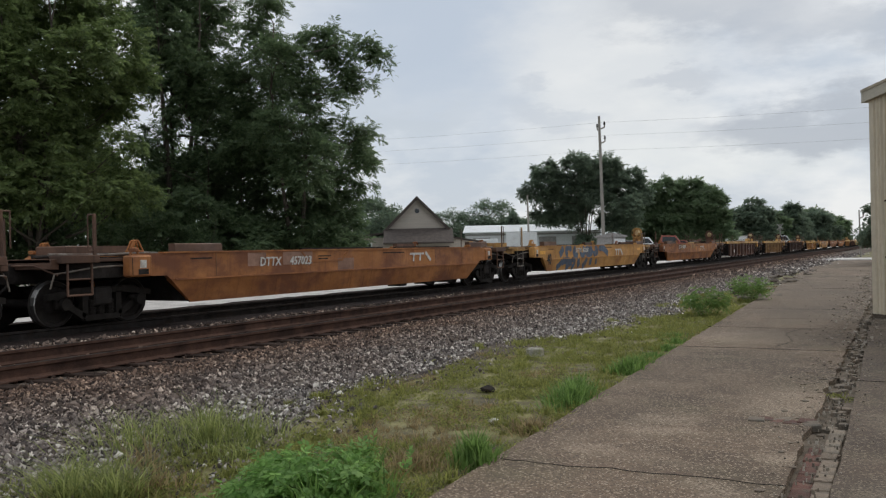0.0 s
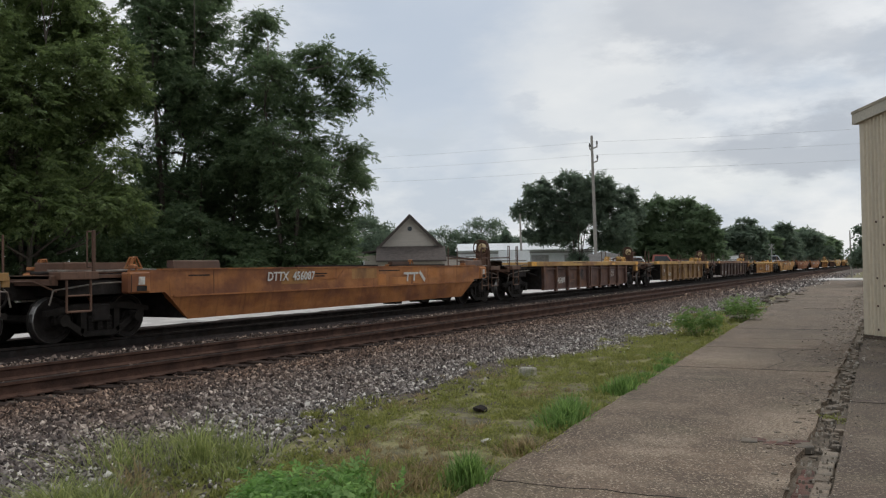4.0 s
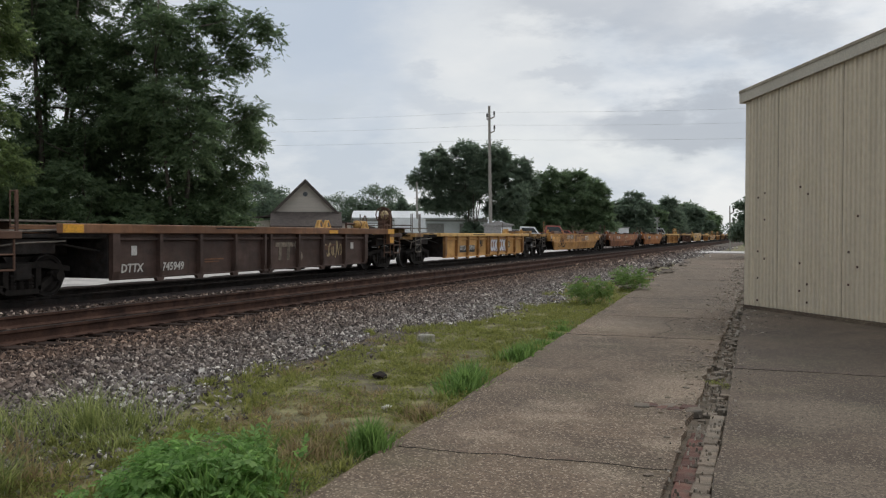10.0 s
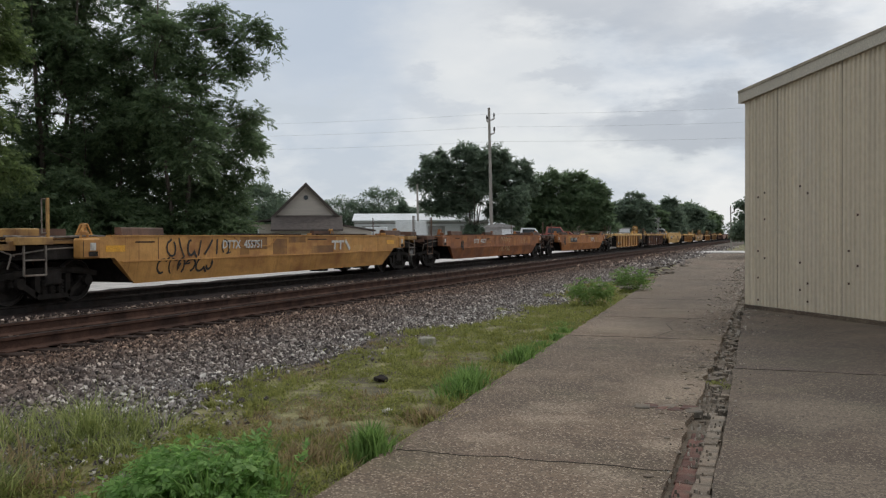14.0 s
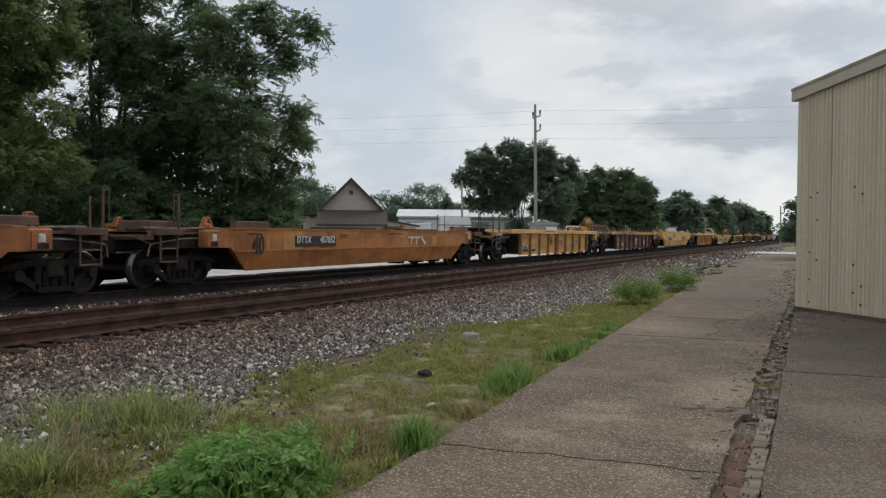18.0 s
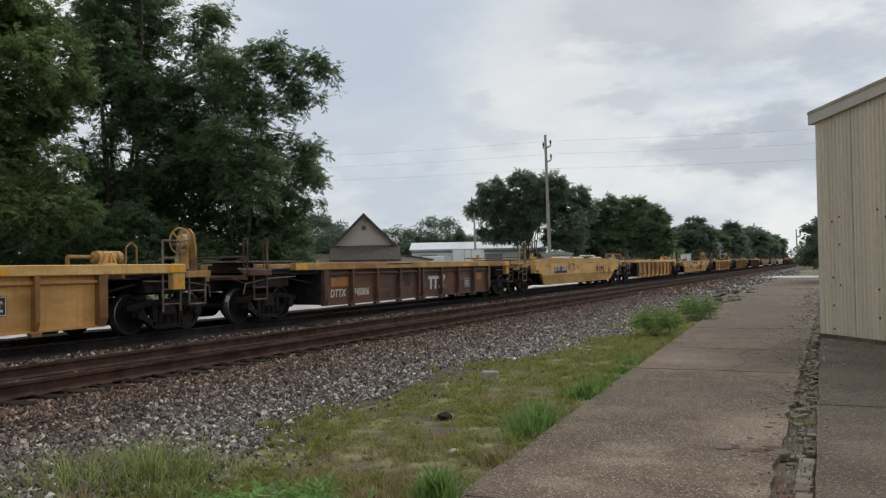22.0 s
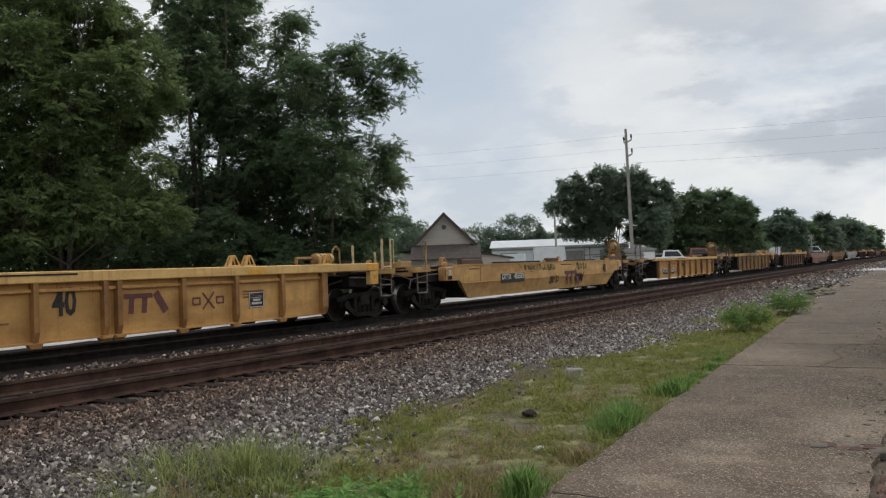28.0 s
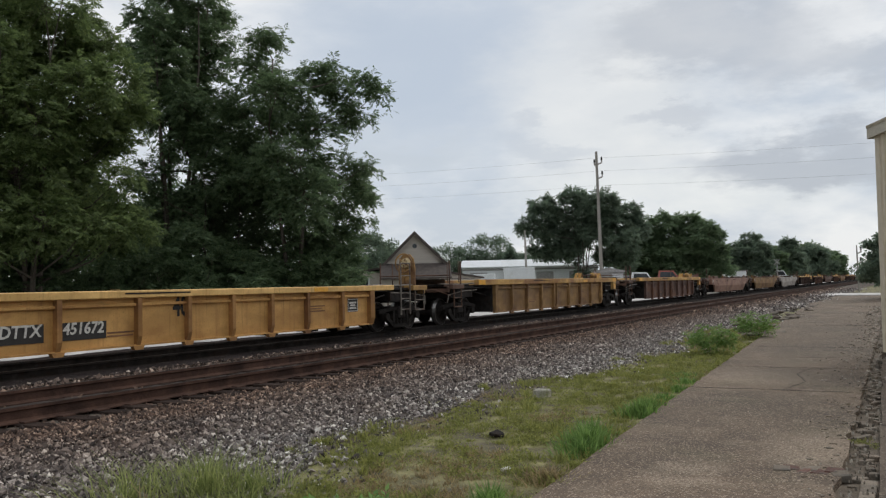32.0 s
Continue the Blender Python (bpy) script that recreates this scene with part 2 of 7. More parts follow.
def stone_mix(name, tones, rough=0.9):
    """Loose stones: each island takes one of the tones; nearer the rails they are stained with rust."""
    m, n, l, b = nodes_of(name)
    g, ramp = n.new("ShaderNodeNewGeometry"), n.new("ShaderNodeValToRGB")
    ramp.color_ramp.interpolation = "CONSTANT"
    e = ramp.color_ramp.elements
    for i, c in enumerate(tones):
        k = e[i] if i < 2 else e.new(i / len(tones))
        k.position, k.color = i / len(tones), (*c, 1)
    l.new(g.outputs["Random Per Island"], ramp.inputs[0])
    tc, sep = n.new("ShaderNodeTexCoord"), n.new("ShaderNodeSeparateXYZ")
    l.new(tc.outputs["Object"], sep.inputs[0])
    noi, ad = n.new("ShaderNodeTexNoise"), n.new("ShaderNodeMath")
    noi.inputs["Scale"].default_value, noi.inputs["Detail"].default_value = 0.9, 5
    l.new(tc.outputs["Object"], noi.inputs["Vector"])
    ad.operation = "ADD"
    l.new(sep.outputs["X"], ad.inputs[0])
    ad.inputs[1].default_value = 9.85
    ab, wob = n.new("ShaderNodeMath"), n.new("ShaderNodeMath")
    ab.operation, wob.operation = "ABSOLUTE", "MULTIPLY_ADD"
    l.new(ad.outputs[0], ab.inputs[0])
    l.new(noi.outputs[0], wob.inputs[0])
    wob.inputs[1].default_value = 2.2
    l.new(ab.outputs[0], wob.inputs[2])
    mr = n.new("ShaderNodeMapRange")
    mr.inputs[1].default_value, mr.inputs[2].default_value = 5.5, 2.8
    l.new(wob.outputs[0], mr.inputs[0])
    mx = n.new("ShaderNodeMix")
    mx.data_type, mx.blend_type = "RGBA", "MULTIPLY"
    l.new(mr.outputs[0], mx.inputs[0])
    l.new(ramp.outputs[0], mx.inputs[6])
    mx.inputs[7].default_value = (0.58, 0.42, 0.335, 1)
    l.new(mx.outputs[2], b.inputs["Base Color"])
    b.inputs["Roughness"].default_value = rough
    return m


def leaf_mat(name, dark, light):
    m, n, l, b = nodes_of(name)
    g, ramp = n.new("ShaderNodeNewGeometry"), n.new("ShaderNodeValToRGB")
    ramp.color_ramp.elements[0].color, ramp.color_ramp.elements[1].color = (*dark, 1), (*light, 1)
    l.new(g.outputs["Random Per Island"], ramp.inputs[0])
    l.new(ramp.outputs[0], b.inputs["Base Color"])
    b.inputs["Roughness"].default_value = 0.6
    tr, ms, out = n.new("ShaderNodeBsdfTranslucent"), n.new("ShaderNodeMixShader"), n["Material Output"]
    l.new(ramp.outputs[0], tr.inputs["Color"])
    ms.inputs[0].default_value = 0.62
    l.new(b.outputs[0], ms.inputs[1])
    l.new(tr.outputs[0], ms.inputs[2])
    l.new(ms.outputs[0], out.inputs["Surface"])
    return m


M = {}
M["ballast_bed"] = plain("ballast_bed", (0.105, 0.080, 0.062), 0.95, vary=0.7, scale=22, fine=60, bump=0.8)
M["rusty_bed"] = plain("rusty_bed", (0.046, 0.031, 0.024), 0.95, vary=0.4, scale=9, fine=50, bump=0.7)
# oil stain plus the shade under the train, both put into these two colours
M["oily_shaded_ballast"] = plain("oily_shaded_ballast", (0.036, 0.027, 0.025), 0.9, vary=0.5, scale=12, fine=50, bump=0.8, shine=0.1)
M["oily_shaded_timber"] = plain("oil_soaked_shaded_timber", (0.030, 0.022, 0.020), 0.9, vary=0.4, scale=8, bump=0.5, shine=0.1)
M["stones"] = stone_mix("ballast_stones", [(0.200, 0.176, 0.158), (0.430, 0.392, 0.358), (0.088, 0.074, 0.068), (0.260, 0.226, 0.202), (0.560, 0.520, 0.470), (0.300, 0.258, 0.232), (0.118, 0.101, 0.093), (0.055, 0.048, 0.045), (0.205, 0.184, 0.168), (0.100, 0.082, 0.076), (0.330, 0.290, 0.262), (0.148, 0.125, 0.115), (0.235, 0.206, 0.190), (0.075, 0.064, 0.060), (0.78, 0.745, 0.68)])
M["pale_gravel"] = plain("pale_gravel", (0.62, 0.59, 0.565), 0.95, vary=0.2, scale=1.2, fine=50, bump=0.4, dirt=(0.44, 0.42, 0.40))
M["earth"] = plain("earth_and_turf", (0.225, 0.205, 0.095), 0.95, vary=0.5, scale=3.4, fine=34, bump=0.8, dirt=(0.095, 0.076, 0.054), dirt_at=0.53)
M["far_ground"] = plain("far_ground", (0.11, 0.12, 0.06), 0.95, vary=0.35, scale=0.08, fine=2, bump=0.0, dirt=(0.22, 0.20, 0.17), dirt_at=0.55)
M["concrete"] = speckled("old_exposed_concrete", (0.182, 0.125, 0.084), (0.068, 0.048, 0.032), (0.43, 0.345, 0.255), [(-1.76, 7.5, 0.28, 0.2, 1), (-1.6, 6.95, 0.24, 0.12, 1), (-1.0, 5.42, 0.17, 0.14, 1), (-0.78, 6.3, 0.14, 0.16, 1), (-2.0, 6.1, 0.18, 0.1, 1), (-1.7, 10.6, 1.3, 1.5, 0), (-1.0, 19.0, 1.2, 2.0, 0), (-2.2, 14.6, 0.8, 0.9, 1), (-0.9, 8.7, 0.35, 0.8, 1), (-1.9, 26.0, 1.0, 3.0, 0), (-1.3, 15.0, 0.9, 1.1, 0), (-2.5, 21.5, 0.9, 2.2, 0), (-1.1, 24.5, 0.8, 2.6, 0), (-2.0, 33.0, 1.4, 4.0, 0)])
M["concrete_dark"] = speckled("dark_stained_concrete", (0.124, 0.087, 0.061), (0.052, 0.038, 0.028), (0.28, 0.225, 0.165), [(0.4, 8.0, 0.5, 0.6, 1), (1.2, 7.0, 0.4, 0.5, 1), (0.9, 12.0, 1.6, 1.6, 0), (0.3, 5.6, 0.5, 0.5, 1), (1.6, 9.2, 0.8, 0.7, 0)])
M["crack"] = plain("dirt_in_cracks", (0.035, 0.03, 0.024), 0.95, vary=0.4, scale=20, bump=0.3)
M["gutter_bed"] = plain("gutter_soil", (0.145, 0.115, 0.085), 0.95, vary=0.4, scale=8, fine=60, bump=0.8)
M["brick"] = plain("old_red_brick", (0.155, 0.072, 0.054), 0.9, vary=0.35, scale=12, fine=80, bump=0.4, random_by_object=0.3, dirt=(0.10, 0.078, 0.06), dirt_at=0.55)
M["rubble"] = plain("concrete_rubble", (0.225, 0.182, 0.138), 0.92, vary=0.3, scale=9, fine=60, bump=0.5, random_by_object=0.3, dirt=(0.13, 0.112, 0.09), dirt_at=0.52)
M["mortar"] = plain("pale_broken_mortar", (0.255, 0.200, 0.150), 0.95, vary=0.35, scale=14, fine=70, bump=0.7, random_by_object=0.2, dirt=(0.16, 0.13, 0.10), dirt_at=0.52)
M["old_lump"] = plain("lichened_concrete", (0.40, 0.375, 0.32), 0.95, vary=0.3, scale=14, fine=60, bump=0.6, dirt=(0.22, 0.22, 0.13), dirt_at=0.52)
M["chips"] = stone_mix("concrete_chips", [(0.20, 0.17, 0.13), (0.30, 0.26, 0.21), (0.11, 0.092, 0.072), (0.40, 0.36, 0.30), (0.15, 0.122, 0.095)])
M["siding"] = plain("beige_corrugated_steel", (0.62, 0.55, 0.425), 0.5, vary=0.09, scale=0.9, fine=9, bump=0.01, stretch=(4, 4, 0.12), grain=0.3)
M["lap"] = plain("darker_beige_sheet_edge", (0.36, 0.315, 0.24), 0.7, vary=0.3, scale=3, bump=0.05, stretch=(1, 1, 0.3))
M["trim"] = plain("cream_metal_trim", (0.50, 0.46, 0.38), 0.5, vary=0.06, scale=2, bump=0.03)
M["rail"] = plain("rusty_rail_steel", (0.084, 0.047, 0.035), 0.9, vary=0.3, scale=4, fine=50, bump=0.2, dirt=(0.042, 0.025, 0.020), shine=0.15)
M["rail_top"] = plain("worn_rail_head", (0.032, 0.022, 0.018), 0.8, vary=0.2, scale=3, bump=0.05, shine=0.2)
M["tie"] = plain("weathered_timber_tie", (0.038, 0.026, 0.021), 0.95, vary=0.4, scale=6, fine=45, bump=0.6, stretch=(0.4, 3, 3), random_by_object=0.25, shine=0.08)
M["leaf"] = leaf_mat("tree_leaves", (0.082, 0.130, 0.068), (0.186, 0.256, 0.126))
M["leaf_b"] = leaf_mat("tree_leaves_light", (0.104, 0.150, 0.060), (0.232, 0.304, 0.115))
# far foliage: distance haze is mixed into the leaf colour, paler and bluer
M["leaf_far"] = leaf_mat("hazed_distant_leaves", (0.122, 0.170, 0.125), (0.225, 0.290, 0.195))
M["leaf_far_b"] = leaf_mat("hazed_distant_light_leaves", (0.120, 0.180, 0.102), (0.235, 0.318, 0.168))
M["bark"] = plain("tree_bark", (0.10, 0.082, 0.066), 0.95, vary=0.35, scale=7, fine=30, bump=0.7, stretch=(3, 3, 0.6))
M["grass"] = leaf_mat("grass_blades", (0.15, 0.195, 0.055), (0.46, 0.49, 0.19))
M["grass_fresh"] = leaf_mat("fresh_green_blades", (0.112, 0.205, 0.050), (0.275, 0.415, 0.125))
M["weed"] = leaf_mat("pale_weed_leaves", (0.145, 0.285, 0.075), (0.34, 0.54, 0.17))
M["grass_dry"] = leaf_mat("dry_straw_blades", (0.23, 0.17, 0.09), (0.46, 0.37, 0.20))
M["clover"] = leaf_mat("creeping_weed_leaves", (0.15, 0.18, 0.05), (0.41, 0.43, 0.14))
M["moss"] = leaf_mat("low_turf", (0.165, 0.185, 0.054), (0.40, 0.40, 0.128))
M["pole"] = plain("grey_weathered_pole", (0.30, 0.28, 0.25), 0.9, vary=0.2, scale=5, bump=0.3, stretch=(4, 4, 0.4))
M["wire"] = plain("grey_cable", (0.30, 0.31, 0.33), 0.6, vary=0.05)
M["galvanised"] = plain("galvanised_steel", (0.34, 0.33, 0.32), 0.5, metal=0.6, vary=0.2, scale=6)
M["dull_steel"] = plain("dull_weathered_steel", (0.19, 0.165, 0.14), 0.65, metal=0.2, vary=0.3, scale=5, dirt=(0.09, 0.055, 0.038), dirt_at=0.54)
M["house_wall"] = plain("grey_beige_siding", (0.50, 0.45, 0.395), 0.8, vary=0.08, scale=1.5, bump=0.05, stretch=(0.3, 0.3, 6))
M["shingle"] = plain("brown_grey_shingles", (0.082, 0.066, 0.058), 0.9, vary=0.25, scale=4, fine=20, bump=0.4)
M["white_metal"] = plain("white_painted_metal", (0.74, 0.76, 0.77), 0.45, vary=0.05, scale=1.5, bump=0.02, dirt=(0.62, 0.62, 0.60), dirt_at=0.62)
M["dull_red_roof"] = plain("dull_red_metal_roof", (0.20, 0.085, 0.07), 0.6, vary=0.2, scale=2, bump=0.05)
M["brick_wall"] = plain("dull_red_brick_wall", (0.17, 0.085, 0.065), 0.9, vary=0.25, scale=3, fine=12, bump=0.2)
M["window_dark"] = plain("dark_window_glass", (0.03, 0.035, 0.04), 0.1, vary=0.1, bump=0)
M["olive_spray"] = plain("faded_olive_spray", (0.07, 0.065, 0.025), 0.8, vary=0.3, scale=6)
M["red_paint"] = plain("dull_red_paint", (0.28, 0.08, 0.06), 0.5, vary=0.15)
M["grime"] = plain("black_running_gear", (0.030, 0.026, 0.024), 0.85, vary=0.4, scale=6, fine=40, bump=0.3, dirt=(0.036, 0.024, 0.018), dirt_at=0.6, shine=0.15)
M["truck_steel"] = plain("dusty_cast_steel", (0.021, 0.0175, 0.015), 0.85, vary=0.35, scale=7, fine=40, bump=0.3, dirt=(0.018, 0.015, 0.013), dirt_at=0.55, shine=0.2)
M["wheel"] = plain("wheel_steel", (0.027, 0.023, 0.021), 0.8, vary=0.3, scale=8, shine=0.15)
M["tread"] = plain("worn_tread", (0.24, 0.23, 0.22), 0.36, metal=0.8, vary=0.2)
M["white_paint"] = plain("white_stencil_paint", (0.62, 0.60, 0.56), 0.7, vary=0.12, scale=9, dirt=(0.36, 0.30, 0.24), dirt_at=0.58)
M["fresh_white"] = plain("fresh_white_spray_paint", (0.74, 0.74, 0.76), 0.6, vary=0.06, scale=6)
M["black_paint"] = plain("black_stencil_paint", (0.025, 0.022, 0.02), 0.7, vary=0.2, scale=9)
M["maroon_paint"] = plain("maroon_stencil_paint", (0.14, 0.05, 0.045), 0.7, vary=0.2, scale=9)
M["blue_paint"] = plain("blue_spray_paint", (0.085, 0.115, 0.165), 0.7, vary=0.35, scale=4, dirt=(0.16, 0.10, 0.05), dirt_at=0.6)
M["violet_paint"] = plain("violet_spray_paint", (0.13, 0.07, 0.20), 0.7, vary=0.2, scale=5)
M["reflector"] = plain("orange_yellow_reflector", (0.76, 0.37, 0.03), 0.4, vary=0.08, scale=8, dirt=(0.40, 0.19, 0.04), dirt_at=0.6)
M["lid"] = plain("pale_cream_yellow_paint", (0.58, 0.45, 0.25), 0.55, vary=0.15, scale=5, dirt=(0.34, 0.23, 0.12), dirt_at=0.58)


def car_paint(name, top, rust, dirt_at=0.56, dust=None):
    """Sun-bleached car paint: broad fading, rust blotches, runs of rust down the sheet and fine grime; each piece differs."""
    m, n, l, b = nodes_of(name)
    tc, oi, shift, add = n.new("ShaderNodeTexCoord"), n.new("ShaderNodeObjectInfo"), n.new("ShaderNodeMath"), n.new("ShaderNodeVectorMath")
    shift.operation = "MULTIPLY"
    shift.inputs[1].default_value = 41.0
    l.new(oi.outputs["Random"], shift.inputs[0])
    l.new(tc.outputs["Object"], add.inputs[0])
    l.new(shift.outputs[0], add.inputs[1])

    def noisy(stretch, scale, detail, lo, hi, rough=0.6):
        mp, t, r = n.new("ShaderNodeMapping"), n.new("ShaderNodeTexNoise"), n.new("ShaderNodeMapRange")
        mp.inputs["Scale"].default_value = stretch
        t.inputs["Scale"].default_value, t.inputs["Detail"].default_value, t.inputs["Roughness"].default_value = scale, detail, rough
        r.inputs[1].default_value, r.inputs[2].default_value = lo, hi
        l.new(add.outputs[0], mp.inputs[0])
        l.new(mp.outputs[0], t.inputs["Vector"])
        l.new(t.outputs[0], r.inputs[0])
        return r.outputs[0]

    def blend(fac, a, c, amount):
        k, x = n.new("ShaderNodeMath"), n.new("ShaderNodeMix")
        k.operation, x.data_type = "MULTIPLY", "RGBA"
        k.inputs[1].default_value = amount
        l.new(fac, k.inputs[0])
        l.new(k.outputs[0], x.inputs[0])
        if isinstance(a, tuple):
            x.inputs[6].default_value = (*a, 1)
        else:
            l.new(a, x.inputs[6])
        x.inputs[7].default_value = (*c, 1)
        return x.outputs[2]
    pale = (min(1, top[0] * 1.18 + 0.02), min(1, top[1] * 1.22 + 0.012), min(1, top[2] * 1.25 + 0.01))
    deep = tuple(c * 0.72 for c in top)
    grime = tuple(c * 0.42 for c in rust)
    col = blend(noisy((1, 0.5, 1.6), 1.1, 6, 0.40, 0.62), tuple(c * 0.85 for c in top), pale, 1.0)
    col = blend(noisy((1, 1, 1), 3.2, 8, 0.5, 0.72), col, deep, 0.6)
    col = blend(noisy((1, 0.6, 1), 1.3, 10, dirt_at - 0.06, dirt_at + 0.12), col, rust, 0.85)
    col = blend(noisy((1, 5.0, 0.25), 1.7, 8, 0.53, 0.72, 0.65), col, rust, 0.55)
    col = blend(noisy((1, 6.0, 0.4), 1.6, 7, 0.60, 0.76), col, grime, 0.5)
    col = blend(noisy((1, 1, 1), 24, 5, 0.55, 0.75), col, grime, 0.35)
    l.new(col, b.inputs["Base Color"])
    rg = n.new("ShaderNodeMapRange")
    b.inputs["Specular IOR Level"].default_value = 0.32
    rg.inputs[3].default_value, rg.inputs[4].default_value = 0.5, 0.8
    l.new(noisy((1, 1, 1), 2.4, 6, 0.3, 0.7), rg.inputs[0])
    l.new(rg.outputs[0], b.inputs["Roughness"])
    dents, bp = n.new("ShaderNodeTexNoise"), n.new("ShaderNodeBump")
    dents.inputs["Scale"].default_value, dents.inputs["Detail"].default_value = 2.0, 5
    l.new(add.outputs[0], dents.inputs["Vector"])
    bp.inputs["Strength"].default_value, bp.inputs["Distance"].default_value = 0.22, 0.05
    l.new(dents.outputs[0], bp.inputs["Height"])
    l.new(bp.outputs[0], b.inputs["Normal"])
    return m


PAINT = {
    "burnt": car_paint("burnt_orange_paint", (0.345, 0.130, 0.046), (0.17, 0.066, 0.032), 0.50),
    "orange": car_paint("faded_orange_paint", (0.43, 0.165, 0.045), (0.21, 0.075, 0.03), 0.53),
    "amber": car_paint("dirty_amber_paint", (0.52, 0.265, 0.078), (0.28, 0.115, 0.045), 0.56),
    "yellow": car_paint("weathered_yellow_paint", (0.55, 0.30, 0.096), (0.33, 0.15, 0.052), 0.58),
    "bright": car_paint("yellow_paint", (0.62, 0.37, 0.125), (0.44, 0.23, 0.075), 0.64),
    "brown": car_paint("rust_brown_paint", (0.088, 0.047, 0.036), (0.175, 0.078, 0.036), 0.54),
    "dark": car_paint("dark_oxide_paint", (0.075, 0.045, 0.035), (0.05, 0.034, 0.028), 0.55),
    "tan": car_paint("tan_brown_paint", (0.27, 0.155, 0.058), (0.14, 0.072, 0.038), 0.50),
    "pink": car_paint("chalky_red_paint", (0.30, 0.17, 0.12), (0.19, 0.10, 0.07), 0.54),
    "grey": car_paint("dull_white_paint", (0.42, 0.38, 0.34), (0.28, 0.22, 0.18), 0.55),
    "chord_worn": car_paint("worn_yellow_chord", (0.50, 0.295, 0.095), (0.22, 0.10, 0.045), 0.51),
    "gear_rusty": car_paint("rusty_end_gear", (0.125, 0.066, 0.042), (0.065, 0.037, 0.027), 0.5),
    "gear_worn": car_paint("worn_yellow_end_gear", (0.44, 0.255, 0.085), (0.13, 0.065, 0.038), 0.49),
    "ochre": car_paint("rust_stained_ochre_paint", (0.33, 0.165, 0.052), (0.16, 0.075, 0.035), 0.52),
    "rusted": car_paint("rust_eaten_orange_paint", (0.37, 0.145, 0.045), (0.15, 0.055, 0.03), 0.50),
    "chord_yellow": car_paint("yellow_chord", (0.68, 0.42, 0.150), (0.43, 0.215, 0.07), 0.60),
    "sandy": car_paint("bleached_sandy_yellow_paint", (0.58, 0.335, 0.125), (0.34, 0.16, 0.06), 0.60),
    "patch": car_paint("orange_primer", (0.42, 0.17, 0.05), (0.28, 0.10, 0.04), 0.6),
    "chord_rusty": car_paint("rusty_chord", (0.22, 0.105, 0.05), (0.13, 0.065, 0.04), 0.5),
}


# ---- mesh helpers ----
def mesh_of(name, verts, faces):
    me = bpy.data.meshes.new(name)
    me.from_pydata([tuple(v) for v in verts], [], [tuple(f) for f in faces])
    me.update()
    return me


def blank():
    return bmesh.new()


def add_box(bm, x0, x1, y0, y1, z0, z1, bevel=0.0):
    v = [bm.verts.new((x, y, z)) for x in (x0, x1) for y in (y0, y1) for z in (z0, z1)]
    fs = [bm.faces.new([v[i] for i in q]) for q in ((0, 1, 3, 2), (4, 6, 7, 5), (0, 4, 5, 1), (2, 3, 7, 6), (0, 2, 6, 4), (1, 5, 7, 3))]
    if bevel:
        bmesh.ops.bevel(bm, geom=list({e for f in fs for e in f.edges}), offset=bevel, segments=1, affect="EDGES")
    return bm


def add_prism(bm, outline, axis, a, b):
    """A closed outline of (u, v) drawn out along an axis from a to b. axis x: u, v are y, z; axis y: x, z; axis z: x, y."""
    put = {"x": lambda u, v, w: (w, u, v), "y": lambda u, v, w: (u, w, v), "z": lambda u, v, w: (u, v, w)}[axis]
    p = [bm.verts.new(put(u, v, a)) for u, v in outline]
    q = [bm.verts.new(put(u, v, b)) for u, v in outline]
    k = len(p)
    bm.faces.new(p)
    bm.faces.new(q[::-1])
    for i in range(k):
        bm.faces.new((p[i], q[i], q[(i + 1) % k], p[(i + 1) % k]))
    return bm


def add_tube(bm, p0, p1, r0, r1=None, n=8, caps=True):
    p0, p1 = Vector(p0), Vector(p1)
    r1 = r0 if r1 is None else r1
    d = (p1 - p0).normalized()
    u = d.orthogonal().normalized()
    w = d.cross(u)
    rings = [[bm.verts.new(p + (u * math.cos(2 * math.pi * i / n) + w * math.sin(2 * math.pi * i / n)) * r) for i in range(n)] for p, r in ((p0, r0), (p1, r1))]
    for i in range(n):
        bm.faces.new((rings[0][i], rings[0][(i + 1) % n], rings[1][(i + 1) % n], rings[1][i]))
    if caps:
        bm.faces.new(rings[0][::-1])
        bm.faces.new(rings[1])
    return bm


def add_pipe(bm, points, r, n=6):
    for a, b in zip(points, points[1:]):
        add_tube(bm, a, b, r, n=n)
    return bm


CACHE = {}


def part(name, bm, material, parent, label="", key=None, at=None):
    """ONE mesh object under a thing or a part. With a key the mesh is kept and shared by alike pieces."""
    if key is not None and key in CACHE:
        me = CACHE[key]
    else:
        bm = bm() if callable(bm) else bm
        if isinstance(bm, bpy.types.Mesh):
            me = bm
        else:
            bmesh.ops.recalc_face_normals(bm, faces=bm.faces)
            me = bpy.data.meshes.new(name)
            bm.to_mesh(me)
            bm.free()
        me.materials.append(None)
        if key is not None:
            CACHE[key] = me
    ob = new(name, me)
    ob.material_slots[0].link = "OBJECT"
    ob.material_slots[0].material = material
    if at is not None:
        ob.matrix_basis = at
    if parent is not None:
        ob.parent = parent
    if label:
        ob["label"] = label
    return ob


def thing(name, label, category, at=None, group="", kind=""):
    ob = new(name)
    ob.empty_display_size = 0.3
    if at is not None:
        ob.matrix_basis = at
    return tagged(ob, label, category, group, kind)


def solid(name, bm, material, label, category="", kind="", group=""):
    ob = part(name, bm, material, None)
    return tagged(ob, label, category, group, kind)


def smooth(ob):
    for p in ob.data.polygons:
        p.use_smooth = True
    return ob


